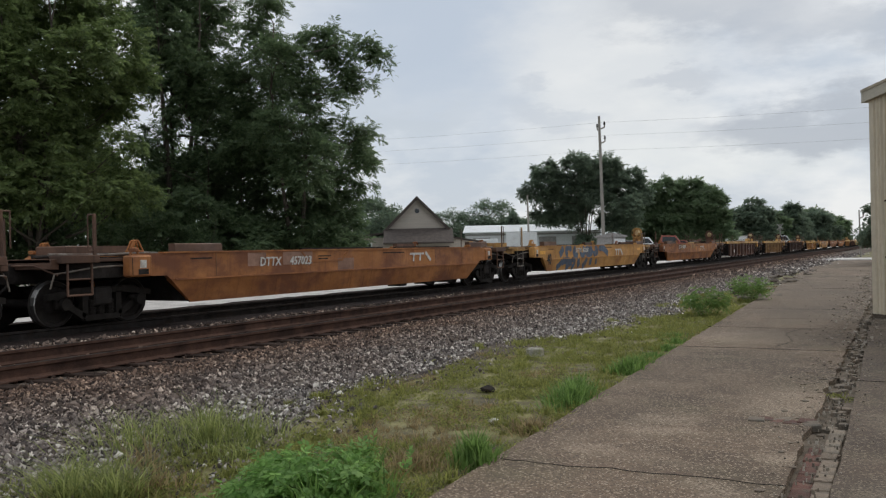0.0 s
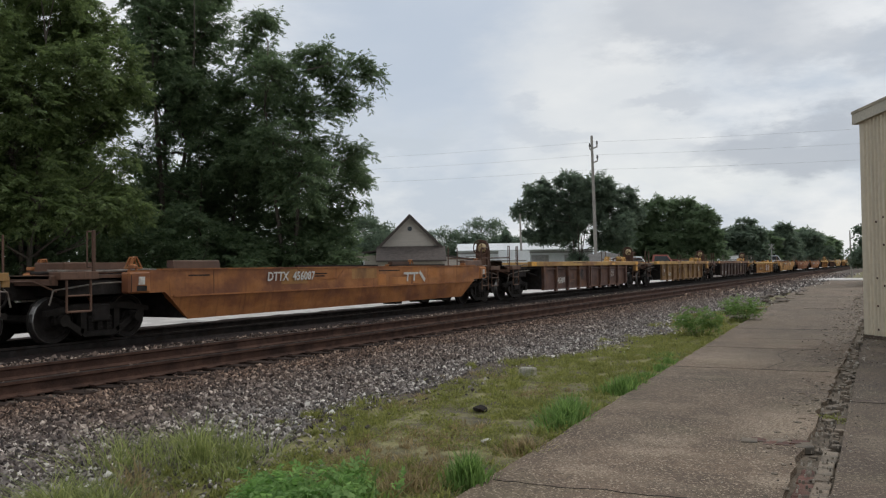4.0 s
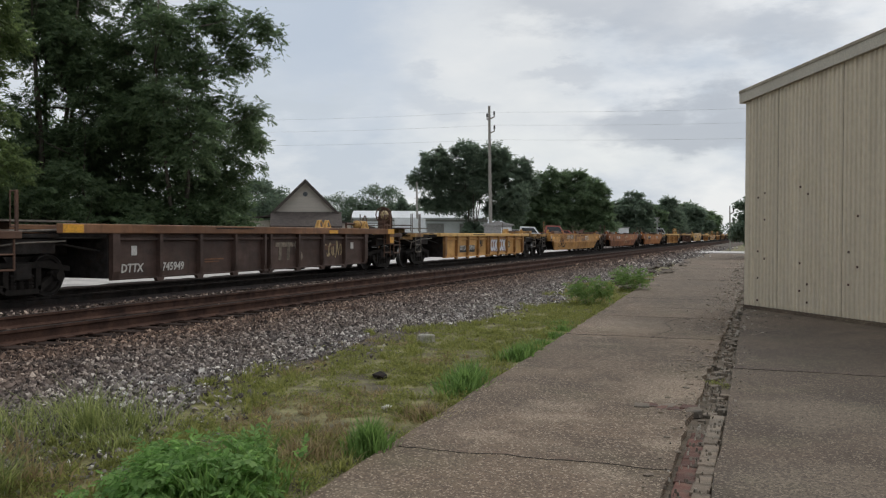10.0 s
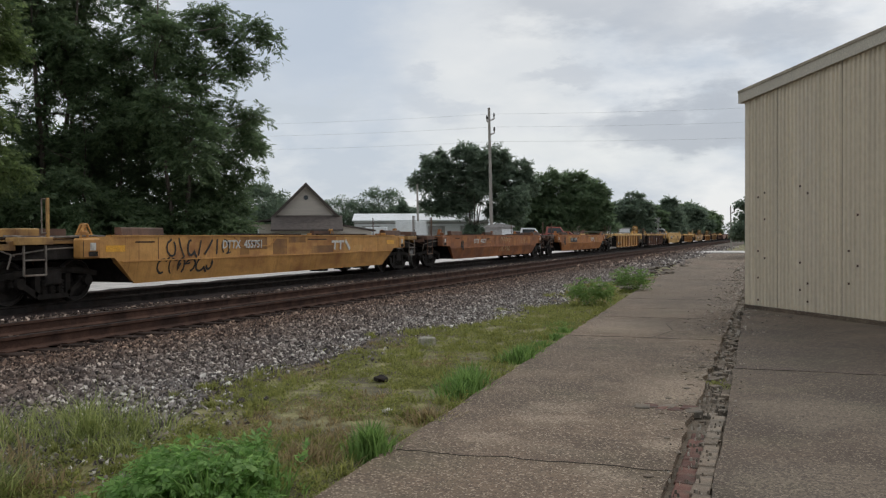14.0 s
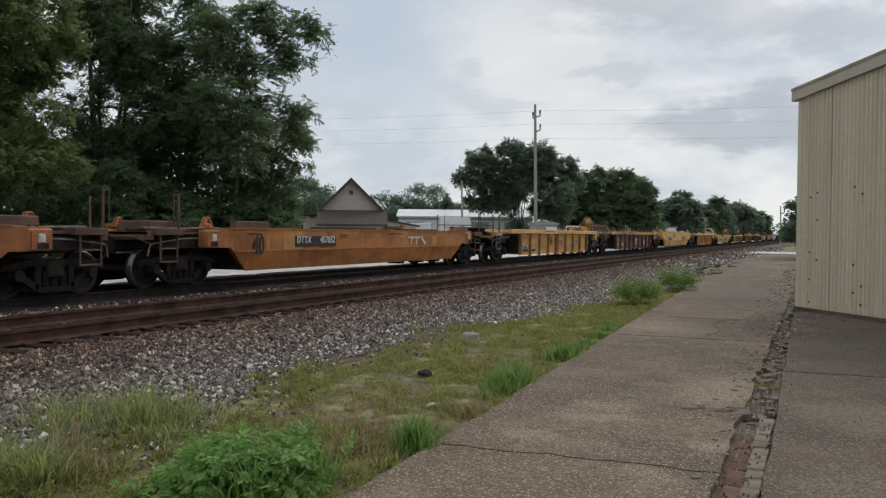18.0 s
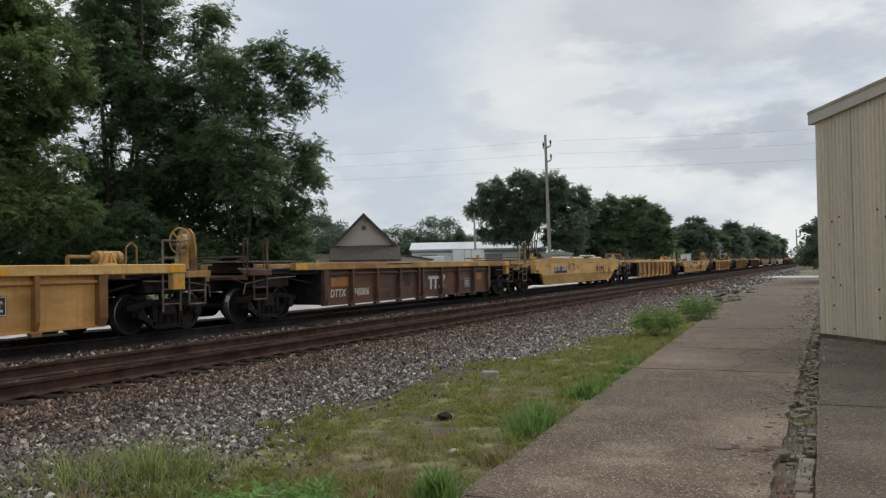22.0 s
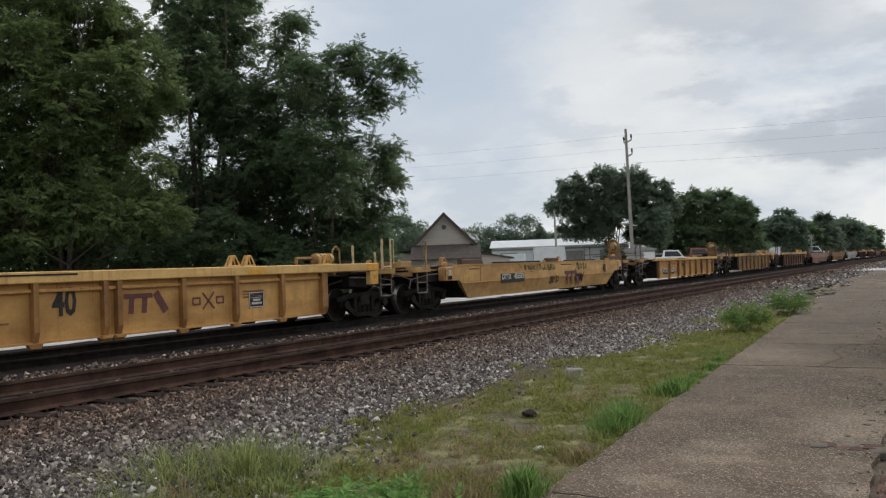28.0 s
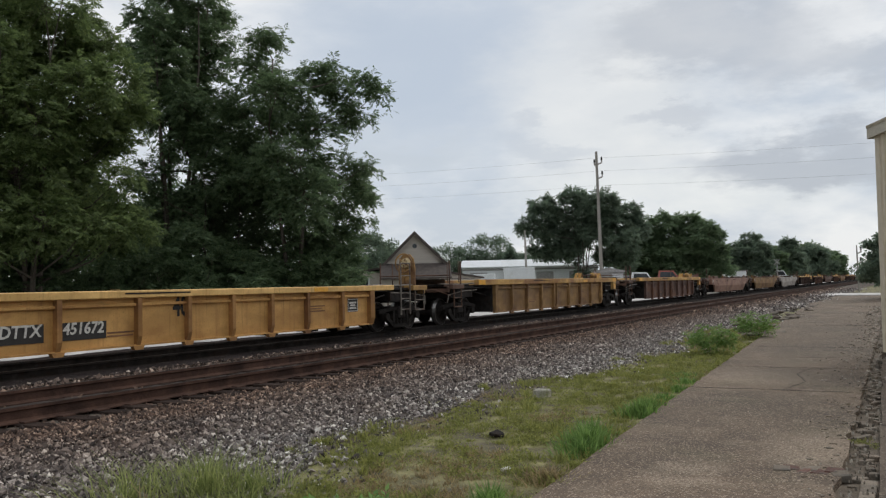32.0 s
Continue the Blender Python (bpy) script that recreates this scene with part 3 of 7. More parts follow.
# ---- ground, ballast, tracks ----
TRACK_A, TRACK_B = -9.85, -14.0       # centre lines
RAIL_A, RAIL_B = 0.27, 0.27           # rail heads
EDGE = lambda y: -2.25 - 0.056 * min(y, 52)   # platform edge
TOE = lambda y: -5.15 + 0.45 * math.sin(y * 0.42) + 0.22 * math.sin(y * 1.3 + 1)


def bed_height(x, y):
    pts = ((-30, -0.04), (-20.0, 0.02), (-17.2, 0.03), (-15.8, 0.075), (-12.6, 0.09), (-11.9, 0.07), (-11.3, 0.075), (-10.9, 0.055), (-8.7, 0.055), (-7.9, 0.06), (-5.0, -0.05), (-2, -0.07), (40, -0.07))
    for (a, za), (b, zb) in zip(pts, pts[1:]):
        if x <= b:
            k = max(0.0, (x - a) / (b - a))
            return za + (zb - za) * k
    return -0.07


def strip_mesh(name, xs, ys, lift=0.0, rough=0.0):
    v, f = [], []
    for y in ys:
        for x in xs:
            z = bed_height(x, y) + lift
            if rough:
                z += rough * noise.noise((x * 1.3, y * 1.3, 0)) + rough * 0.5 * noise.noise((x * 4, y * 4, 5))
            v.append((x, y, z))
    k = len(xs)
    for j in range(len(ys) - 1):
        for i in range(k - 1):
            a = j * k + i
            f.append((a, a + 1, a + k + 1, a + k))
    return mesh_of(name, v, f)


def spread(a, b, n):
    return [a + (b - a) * i / n for i in range(n + 1)]


ground = solid("ground", mesh_of("ground", [(-2500, -2500, -0.16), (2500, -2500, -0.16), (2500, 3000, -0.16), (-2500, 3000, -0.16)], [(0, 1, 2, 3)]), M["far_ground"], "flat earth and rough grass reaching to the horizon", kind="structure")
ys_fine = spread(-345, -20, 26)[:-1] + spread(-20, 60, 160) + spread(60, 780, 110)[1:]
verge = solid("verge", strip_mesh("verge", spread(-6.1, -1.9, 22), ys_fine, -0.012, 0.03), M["earth"], "thin turf and bare earth beside the concrete platform", kind="structure")
solid("oily_bed", strip_mesh("oily_bed", spread(-17.85, -12.35, 18), ys_fine, 0.03, 0.03), M["oily_shaded_ballast"], "oil-stained ballast, blackened for the shade under the train", kind="structure")
dusty = solid("rusty_bed", strip_mesh("rusty_bed", spread(-10.9, -9.05, 8), ys_fine, 0.026, 0.02), M["rusty_bed"], "rust-stained dirt between the rails", kind="structure")
bed = solid("ballast_bed", strip_mesh("ballast_bed", spread(-17.4, -5.2, 46), ys_fine, -0.004, 0.02), M["ballast_bed"], "grey crushed stone ballast bed under two tracks", kind="structure")
solid("gravel_road", mesh_of("gravel_road", [(-27, -40, 0.02), (-17.8, -40, 0.04), (-17.8, 330, 0.04), (-24, 330, 0.02)], [(0, 1, 2, 3)]), M["pale_gravel"], "pale dusty gravel road beyond the tracks", kind="structure")
crossing = solid("road_crossing", add_box(blank(), -40, 60, 76, 84, -0.2, 0.05), M["pale_gravel"], "pale worn road crossing the tracks", kind="structure")


def scatter_stones(name, count, x0, x1, y0, y1, size, seed, density=None):
    rng = np.random.default_rng(seed)
    base = np.array([(1, 0, 0), (-1, 0, 0), (0, 1, 0), (0, -1, 0), (0, 0, 1), (0, 0, -1)], float) * 1.25
    tris = np.array(((0, 2, 4), (2, 1, 4), (1, 3, 4), (3, 0, 4), (2, 0, 5), (1, 2, 5), (3, 1, 5), (0, 3, 5)))
    xs, ys = rng.uniform(x0, x1, count), y0 + (y1 - y0) * rng.uniform(0, 1, count) ** 1.5
    keep = np.ones(count, bool) if density is None else np.array([density(x, y) > r for x, y, r in zip(xs, ys, rng.uniform(0, 1, count))])
    xs, ys = xs[keep], ys[keep]
    n = len(xs)
    zs = np.array([bed_height(x, y) for x, y in zip(xs, ys)])
    s = size * (0.6 + 1.0 * rng.uniform(0, 1, (n, 1, 1)) ** 3.5) * rng.uniform(0.6, 1.25, (n, 1, 3))
    pts = base[None] * s * rng.uniform(0.6, 1.2, (n, 6, 1)) + rng.normal(0, 0.25, (n, 6, 3)) * s
    a, b = rng.uniform(0, 6.28, n), rng.uniform(-0.9, 0.9, n)
    ca, sa, cb, sb = np.cos(a)[:, None], np.sin(a)[:, None], np.cos(b)[:, None], np.sin(b)[:, None]
    x, y, z = pts[..., 0], pts[..., 1], pts[..., 2]
    x, z = x * cb - z * sb, x * sb + z * cb
    x, y = x * ca - y * sa, x * sa + y * ca
    v = np.stack([x + xs[:, None], y + ys[:, None], z + zs[:, None] + size * 0.5], -1).reshape(-1, 3)
    f = (tris[None] + (np.arange(n) * 6)[:, None, None]).reshape(-1, 3)
    return mesh_of(name, v, f)


def ballast_density(x, y):
    if abs(x - TRACK_A) < 1.28:
        return 0.08 if abs(x - TRACK_A) < 1.0 else 0.22 if abs(x - TRACK_A) < 1.13 else 0.8
    t = TOE(y)
    if (x + 4.25) ** 2 / 0.5 + (y - 4.75) ** 2 / 0.35 < 1.0:  # a bare gravelly hollow in the grass
        return 0.22
    return 1.0 - 0.75 * max(0.0, noise.noise((x * 1.1, y * 0.9, 4.0)) + 0.1) * (x > t - 0.9) if x < t else max(0.0, (0.17 - 0.2 * (x - t)) * (0.4 + 0.9 * (noise.noise((x * 2.2, y * 2.2, 7.0)) > 0.05)))


solid("ballast_stones", scatter_stones("ballast_stones", 140000, -9.0, -3.6, 2.0, 44, 0.0212, 3, ballast_density), M["stones"], "loose grey and white crushed ballast stones", kind="stuff")
solid("ballast_stones", scatter_stones("ballast_stones", 20000, -12.55, -9.0, 5.0, 55, 0.032, 4, ballast_density), M["stones"], "loose pale ballast stones between the tracks", kind="stuff")
solid("ballast_stones", scatter_stones("ballast_stones", 9000, -8.9, -4.2, 40, 120, 0.06, 5, ballast_density), M["stones"], "loose grey ballast stones far along the line", kind="stuff")


def rail_outline(cx, top):
    w = [(0.036, 0), (0.037, -0.034), (0.010, -0.048), (0.009, -0.140), (0.030, -0.158), (0.076, -0.168), (0.076, -0.180)]
    return [(cx + u, top + v) for u, v in w] + [(cx - u, top + v) for u, v in reversed(w)]


def make_track(name, centre, top, label, steel, timber):
    t = thing(name, label, kind="structure", category="")
    for side in (0.753, -0.753):
        part("rail", add_prism(blank(), rail_outline(centre + side, top), "y", -345, 780), steel, t)
        part("running_surface", add_box(blank(), centre + side - 0.028, centre + side + 0.028, -345, 780, top - 0.002, top + 0.003), M["rail_top"], t)
    y, k = -3.0, 0
    rest = blank()
    rng = random.Random(11)
    while y < 300:
        s, dz = rng.uniform(-0.06, 0.06), rng.uniform(-0.015, 0.01)
        if y < 62 and centre == TRACK_A:
            part("tie", lambda: add_box(blank(), -1.3, 1.3, -0.115, 0.115, -0.17, 0.0, 0.012), timber, t, key="tie", at=pose(centre + s, y + rng.uniform(-0.04, 0.04), top - 0.178 + dz * 0.5, 0, 0, rng.uniform(-1.2, 1.2)))
            if y < 40:
                part("tie_plate", lambda: add_box(blank(), -0.17, 0.17, -0.09, 0.09, 0.0, 0.02, 0.004), M["rail"], t, key="tie_plate", at=pose(centre + 0.753, y, top - 0.180))
        else:
            add_box(rest, centre - 1.3 + s, centre + 1.3 + s, y - 0.115, y + 0.115, top - 0.34, top - 0.178 + dz * 0.5)
        y += 0.5
    ob = part("tie_row", rest, timber, t)
    ob["kind"] = "stuff"
    return t


make_track("track_near", TRACK_A, RAIL_A, "rusty steel rails on weathered timber ties in ballast", M["rail"], M["tie"])
# rails and ties here are coloured black for the shade beneath the cars
make_track("track_far", TRACK_B, RAIL_B, "steel rails carrying the passing freight train", M["grime"], M["oily_shaded_timber"])


# ---- platform: slabs, brick gutter ----
platform = thing("platform", "old exposed-aggregate concrete platform, cracked into slabs beside the grass", "", kind="structure")
GUT_L, GUT_R = lambda y: -0.51 - 0.012 * y, lambda y: -0.19 - 0.021 * min(y, 18)
CUTS = [-20.0, -13.0, -6.0, -1.2, 5.58, 12.95, 16.2, 21.0, 27.5, 34.0, 41.0, 52.0, 64.0, 75.9]


def slab(left, right, y0, y1, jag, seed):
    rng = random.Random(seed)
    n, gap = 14, 0.0012
    pts = [(left(y), y) for y in spread(y0 + gap, y1 - gap, n)]
    back = [(right(y) - abs(rng.gauss(0, jag)), y) for y in spread(y0 + gap, y1 - gap, n * 2)][::-1]
    bm = blank()
    add_prism(bm, [(x + rng.gauss(0, 0.008), y) for x, y in pts] + back, "z", -0.22, 0.0)
    return bm


for i, (a, b) in enumerate(zip(CUTS, CUTS[1:])):
    lift = pose(0, 0, random.Random(i).uniform(-0.004, 0.0))
    part("slab", slab(EDGE, GUT_L, a, b, 0.035 if i > 3 else 0.02, i), M["concrete"], platform, at=lift)
for i, (a, b) in enumerate(zip([-20, -10, -2.0, 3.4, 10.32, 19.0], [-10, -2.0, 3.4, 10.32, 19.0, 30.0])):
    part("slab", slab(GUT_R, lambda y: 7.0, a, b, 0.0, 50 + i), M["concrete_dark"], platform, "dark water-stained concrete slab", at=pose(0, 0, -0.004 * (i % 2)))
part("slab", add_box(blank(), -0.66, 6.0, 30.0, 75.9, -0.2, -0.01), M["concrete"], platform)
solid("platform_bed", add_box(blank(), -0.9, 0.2, -20, 40, -0.3, -0.06), M["gutter_bed"], "dirt-filled bottom of a broken gutter", kind="structure")

gutter = thing("brick_gutter", "broken drain strip of red bricks and concrete rubble set in the platform", "", kind="structure")
rng = random.Random(21)
y = 3.2
while y < 7.05:
    if not 4.95 < y < 5.2:
        part("brick", lambda: add_box(blank(), -0.068, 0.068, -0.099, 0.099, -0.03, 0.03, 0.006), M["brick"], gutter, key="gutter_brick", at=pose(GUT_L(y) + 0.085 + rng.uniform(-0.008, 0.008), y, -0.074 + rng.uniform(-0.008, 0.006), rng.uniform(-2, 2), rng.uniform(-3, 3), rng.uniform(-2, 2)))
    y += 0.203
y = 3.2
while y < 7.7:  # mortar kerb, broken into lengths
    if rng.random() < 0.9:
        part("kerb_stone", lambda: add_box(blank(), -0.05, 0.05, -0.11, 0.11, -0.05, 0.05, 0.006), M["mortar"] if y < 6.8 else M["rubble"], gutter, key="gutter_kerb", at=pose(GUT_R(y) - 0.075 + rng.uniform(-0.008, 0.008), y, -0.062 + rng.uniform(-0.008, 0.004), rng.uniform(-1, 1), rng.uniform(-3, 3), rng.uniform(-1.5, 1.5)) @ Matrix.Diagonal((rng.uniform(1.0, 1.15), rng.uniform(0.9, 1.0), 1, 1)))
    y += 0.215
while y < 18.2:  # beyond the bricks only broken flat lumps are left
    if rng.random() < 0.75:
        part("kerb_stone", None, M["rubble"] if rng.random() < 0.7 else M["mortar"], gutter, key="gutter_kerb", at=pose(rng.uniform(GUT_L(y) + 0.03, GUT_R(y) - 0.04), y, -0.066 + rng.uniform(-0.02, 0.012), rng.uniform(-4, 4), rng.uniform(-6, 6), rng.uniform(-60, 60)) @ Matrix.Diagonal((rng.uniform(0.5, 1.1), rng.uniform(0.35, 0.8), 1, 1)))
    y += 0.15
for i in range(7):  # branch of the gutter into the slab
    part("brick", None, M["brick"] if i % 3 else M["rubble"], gutter, key="gutter_brick", at=pose(-0.62 - 0.075 * i + rng.uniform(-0.02, 0.02), 7.7 + 0.10 * (i % 2) + rng.uniform(-0.03, 0.03), -0.026 + rng.uniform(-0.008, 0.008), rng.uniform(-4, 4), rng.uniform(-4, 4), rng.uniform(-14, 14)))


def chunk(seed, s):
    r = random.Random(seed)
    bm = blank()
    bmesh.ops.create_icosphere(bm, subdivisions=1, radius=s)
    for v in bm.verts:
        v.co = Vector((v.co.x * r.uniform(0.8, 1.25), v.co.y * r.uniform(0.8, 1.25), v.co.z * r.uniform(0.35, 0.6)))
    return bm


for i in range(120):
    yy = 3.4 + 16.0 * rng.random() ** 0.8
    wide = 0.34 if 7 < yy < 12 or yy > 15 else 0.14
    xx = rng.uniform(GUT_L(yy) - wide, GUT_R(yy) - 0.02)
    part("rubble_piece", (lambda s: (lambda: chunk(s, 0.05)))(i % 6), M["rubble"] if i % 3 else M["mortar"], gutter, key=("rubble", i % 6), at=pose(xx, yy, 0.0 if xx < GUT_L(yy) else -0.03, 0, 0, rng.uniform(0, 360)) @ Matrix.Diagonal((rng.uniform(0.3, 0.9), rng.uniform(0.3, 0.9), rng.uniform(0.3, 0.7), 1)))


# broken concrete at the far end of the platform
debris = thing("broken_concrete", "broken concrete slabs and rubble heaped at the platform's far edge", "rubble")
for i in range(42):
    yy = rng.uniform(25, 50)
    part("fragment", (lambda s: (lambda: chunk(s, 0.3)))(i % 4), M["rubble"] if i % 3 else M["ballast_bed"], debris, key=("fragment", i % 4), at=pose(EDGE(yy) + rng.uniform(-1.6, 0.5), yy, 0.0, rng.uniform(-12, 12), rng.uniform(-12, 12), rng.uniform(0, 360)) @ Matrix.Diagonal((rng.uniform(0.4, 1.4), rng.uniform(0.4, 1.2), rng.uniform(0.3, 0.7), 1)))

# loose stones on the verge
for nm, lab, x, y, s, mat in (("pale_stone", "pale square concrete lump lying on the grass", -4.71, 11.5, 0.10, "old_lump"), ("dark_rock", "dark broken rock lying on the turf", -4.0, 8.45, 0.095, "grime"), ("white_stone", "small white stone on the turf", -3.24, 6.98, 0.06, "white_paint"), ("flat_stone", "flat pale stone at the edge of the ballast", -4.48, 5.45, 0.13, "rubble"), ("white_stone", "small white stone on the ballast", -5.71, 6.4, 0.05, "white_paint")):
    ob = solid(nm, chunk(len(nm), s) if nm != "pale_stone" else add_box(blank(), -0.11, 0.11, -0.09, 0.09, -0.05, 0.09, 0.02), M[mat], lab, "stone")
    ob.location = (x, y, bed_height(x, y) + s * (0.05 if nm == "flat_stone" else 0.22))
    ob.scale.z = 0.4 if nm == "flat_stone" else 1.0


# ---- corrugated building ----
CORNER, ALONG = Vector((-0.53, 18.99)), Vector((2.31, -3.12)).normalized()
building = thing("metal_building", "beige corrugated steel building with a low sloping roofline", "building")
INTO = Vector((-ALONG.y, ALONG.x))  # into the building, away from the tracks


def eave(s):
    return 4.37 + 0.1 * min(s, 9.0) - 0.1 * max(0, s - 9.0)


def corrugated(origin, run, out, length, tops, pitch=0.205):
    """Ribbed sheet as one folded surface; out is the side that faces the weather."""
    prof = ((0.0, 0.0), (0.50, 0.0), (0.60, 0.034), (0.90, 0.034))
    v, f = [], []
    s = 0.0
    while s < length:
        for k, h in prof:
            q = s + k * pitch
            p = origin + run * q + out * h
            v += [(p.x, p.y, 0.06), (p.x, p.y, tops(q))]
        s += pitch
    for i in range(len(v) // 2 - 1):
        f.append((2 * i, 2 * i + 2, 2 * i + 3, 2 * i + 1))
    return mesh_of("corrugated_sheet", v, f)


part("corrugated_sheet", corrugated(CORNER, ALONG, -INTO, 18.0, eave, 0.112), M["siding"], building)
part("corrugated_sheet", corrugated(CORNER, INTO, -ALONG, 20.0, lambda s: 4.37, 0.112), M["siding"], building)


def quad_prism(o, u, v, lu, lv, z0, z1):
    pts = [o, o + u * lu, o + u * lu + v * lv, o + v * lv]
    return add_prism(blank(), [(p.x, p.y) for p in pts], "z", z0, z1)


part("wall_core", quad_prism(CORNER + ALONG * 0.03 + INTO * 0.03, ALONG, INTO, 17.9, 19.9, 0.0, 4.2), M["concrete_dark"], building)
part("footing", quad_prism(CORNER - INTO * 0.06 - ALONG * 0.04, ALONG, INTO, 18, 0.05, -0.1, 0.075), M["concrete_dark"], building, "dark concrete footing")


def rake_trim(face=0.10, low=-0.06, high=0.18):
    bm = blank()
    d = -INTO
    for s0, s1 in ((-0.17, 9.0), (9.0, 18.0)):
        q = []
        for s in (s0, s1):
            for o, z in ((face, low), (face, high), (-0.05, high + 0.02), (-0.05, low)):
                p = CORNER + ALONG * s + d * o
                q.append(bm.verts.new((p.x, p.y, eave(s) + z)))
        bm.faces.new(q[:4])
        bm.faces.new(q[4:][::-1])
        for i in range(4):
            j = (i + 1) % 4
            bm.faces.new((q[i], q[4 + i], q[4 + j], q[j]))
    return bm


for k in range(0, 19, 2):  # lapped sheet edges
    p = CORNER + ALONG * (1.04 + 0.896 * k) - INTO * 0.038
    if 1.04 + 0.896 * k < 17.8:
        part("sheet_lap", quad_prism(p, ALONG, INTO, 0.005, 0.01, 0.07, eave(1.04 + 0.896 * k) - 0.05), M["lap"], building)
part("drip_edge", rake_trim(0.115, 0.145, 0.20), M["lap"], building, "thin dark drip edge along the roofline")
part("rake_trim", rake_trim(), M["trim"], building, "cream metal roof trim")
part("corner_trim", quad_prism(CORNER - INTO * 0.032 - ALONG * 0.032, ALONG, INTO, 0.09, 0.09, 0.06, 4.35), M["siding"], building)


def roof_sheet():
    bm = blank()
    q = []
    for s in (-0.15, 9.0, 18.0):
        for w in (-0.08, 20.0):
            p = CORNER + ALONG * s + INTO * w
            q.append([bm.verts.new((p.x, p.y, eave(s) + 0.19)), bm.verts.new((p.x, p.y, eave(s) + 0.14))])
    for i in (0, 2):
        a, b, c, d = q[i], q[i + 2], q[i + 3], q[i + 1]
        for k in (0, 1):
            bm.faces.new((a[k], b[k], c[k], d[k]))
        bm.faces.new((a[0], a[1], b[1], b[0]))
        bm.faces.new((d[0], d[1], c[1], c[0]))
    return bm


part("roof", roof_sheet(), M["trim"], building)
for col in range(13):
    for row, z in enumerate((0.22, 0.48, 0.62, 1.02, 1.22, 1.85, 2.3, 2.42)):
        s = 0.42 + 1.29 * col + (0.215 if (row + col) % 2 else 0.0)
        if s < 17.5 and rng.random() < 0.75:
            p = CORNER + ALONG * s - INTO * 0.036
            part("fastener", lambda: add_box(blank(), -0.016, 0.016, -0.016, 0.016, -0.02, 0.02, 0.004), M["rail"], building, key="fastener", at=pose(p.x, p.y, z + rng.uniform(-0.05, 0.05)))


# ---- loose chips and pebbles on the concrete ----
def chips(name, spots, seed):
    """Flat chips at (x, y, size), thrown down at random angles."""
    r = np.random.default_rng(seed)
    vs, fs = [], []
    for i, (x, y, s) in enumerate(spots):
        a = r.uniform(0, 6.28) + np.array([0, 1.5, 3.1, 4.6]) + r.uniform(-0.3, 0.3, 4)
        q = s * r.uniform(0.6, 1.3, 4)
        h = s * r.uniform(0.25, 0.6)
        low = [(x + q[k] * math.cos(a[k]), y + q[k] * math.sin(a[k]), -0.02) for k in range(4)]
        top = [(x + q[k] * 0.7 * math.cos(a[k]), y + q[k] * 0.7 * math.sin(a[k]), h * r.uniform(0.7, 1.2)) for k in range(4)]
        o = 8 * i
        vs += low + top
        fs += [(o + 4, o + 5, o + 6, o + 7)] + [(o + k, o + (k + 1) % 4, o + 4 + (k + 1) % 4, o + 4 + k) for k in range(4)]
    return mesh_of(name, vs, fs)


spots = []
for i in range(2600):
    yy = 3.0 + 46 * rng.random() ** 1.1
    if rng.random() < 0.8 and not 12.5 < yy < 13.5:
        xx, k = GUT_L(yy) + rng.gauss(0.08, 0.13 if yy < 9 else 0.26 if yy < 14 else 0.42), (0.5 if yy < 14 else 0.9)
    else:
        xx, k = rng.uniform(EDGE(yy), 1.5 if yy < 14 else -0.6), (0.3 if yy < 14 else 0.35)
    spots.append((xx, yy, k * rng.uniform(0.006, 0.02) * (1 + yy / 18)))
solid("concrete_chips", chips("concrete_chips", spots, 9), M["chips"], "small chips and pebbles scattered over the concrete", kind="stuff")


# ---- cracks filled with dirt ----
def crack(points, width, seed):
    r = random.Random(seed)
    line = []
    for (x0, y0), (x1, y1) in zip(points, points[1:]):
        n = max(2, int(math.hypot(x1 - x0, y1 - y0) / 0.09))
        line += [(x0 + (x1 - x0) * i / n + r.gauss(0, 0.010), y0 + (y1 - y0) * i / n + r.gauss(0, 0.012) + 0.02 * math.sin(i * 0.55 + seed) * math.sin(3.14 * i / n)) for i in range(n)]
    line.append(points[-1])
    bm = blank()
    for (x0, y0), (x1, y1) in zip(line, line[1:]):
        w0 = width * r.uniform(0.15, 0.55)
        dx, dy = x1 - x0, y1 - y0
        k = w0 / 2 / max(1e-6, math.hypot(dx, dy))
        add_prism(bm, [(x0 - dy * k, y0 + dx * k), (x1 - dy * k, y1 + dx * k), (x1 + dy * k, y1 - dx * k), (x0 + dy * k, y0 - dx * k)], "z", -0.02, 0.0014)
    return bm


for i, (pts, w) in enumerate([
        ([(-1.2, 13.0), (-0.8, 13.02)], 0.05),
        ([(-2.52, 5.53), (-1.9, 5.56), (-1.3, 5.61), (-0.58, 5.64)], 0.012),
        ([(-3.0, 12.93), (-1.9, 12.98), (-1.2, 13.0)], 0.03),
        ([(-0.42, 10.3), (0.6, 10.34), (1.9, 10.28)], 0.02),
        ([(-1.7, 13.0), (-1.5, 14.1), (-1.75, 15.2), (-1.6, 16.2)], 0.018),
        ([(-3.2, 16.25), (-2.1, 16.15), (-0.8, 16.3)], 0.018),
        ([(-2.6, 18.2), (-1.3, 18.35)], 0.022),
        ([(-3.4, 21.1), (-2.2, 20.9), (-0.8, 21.2)], 0.025),
        ([(-2.8, 30.5), (-1.0, 30.2)], 0.06)]):
    part("crack", crack(pts, w, i), M["crack"], platform, "thin crack filled with dirt")


# ---- the freight train ----
def travelled(t):
    return 9.6 * t - 0.0145 * t * t


WHEEL_R = 0.42
CARS, AXLES = [], {"front": [], "rear": []}


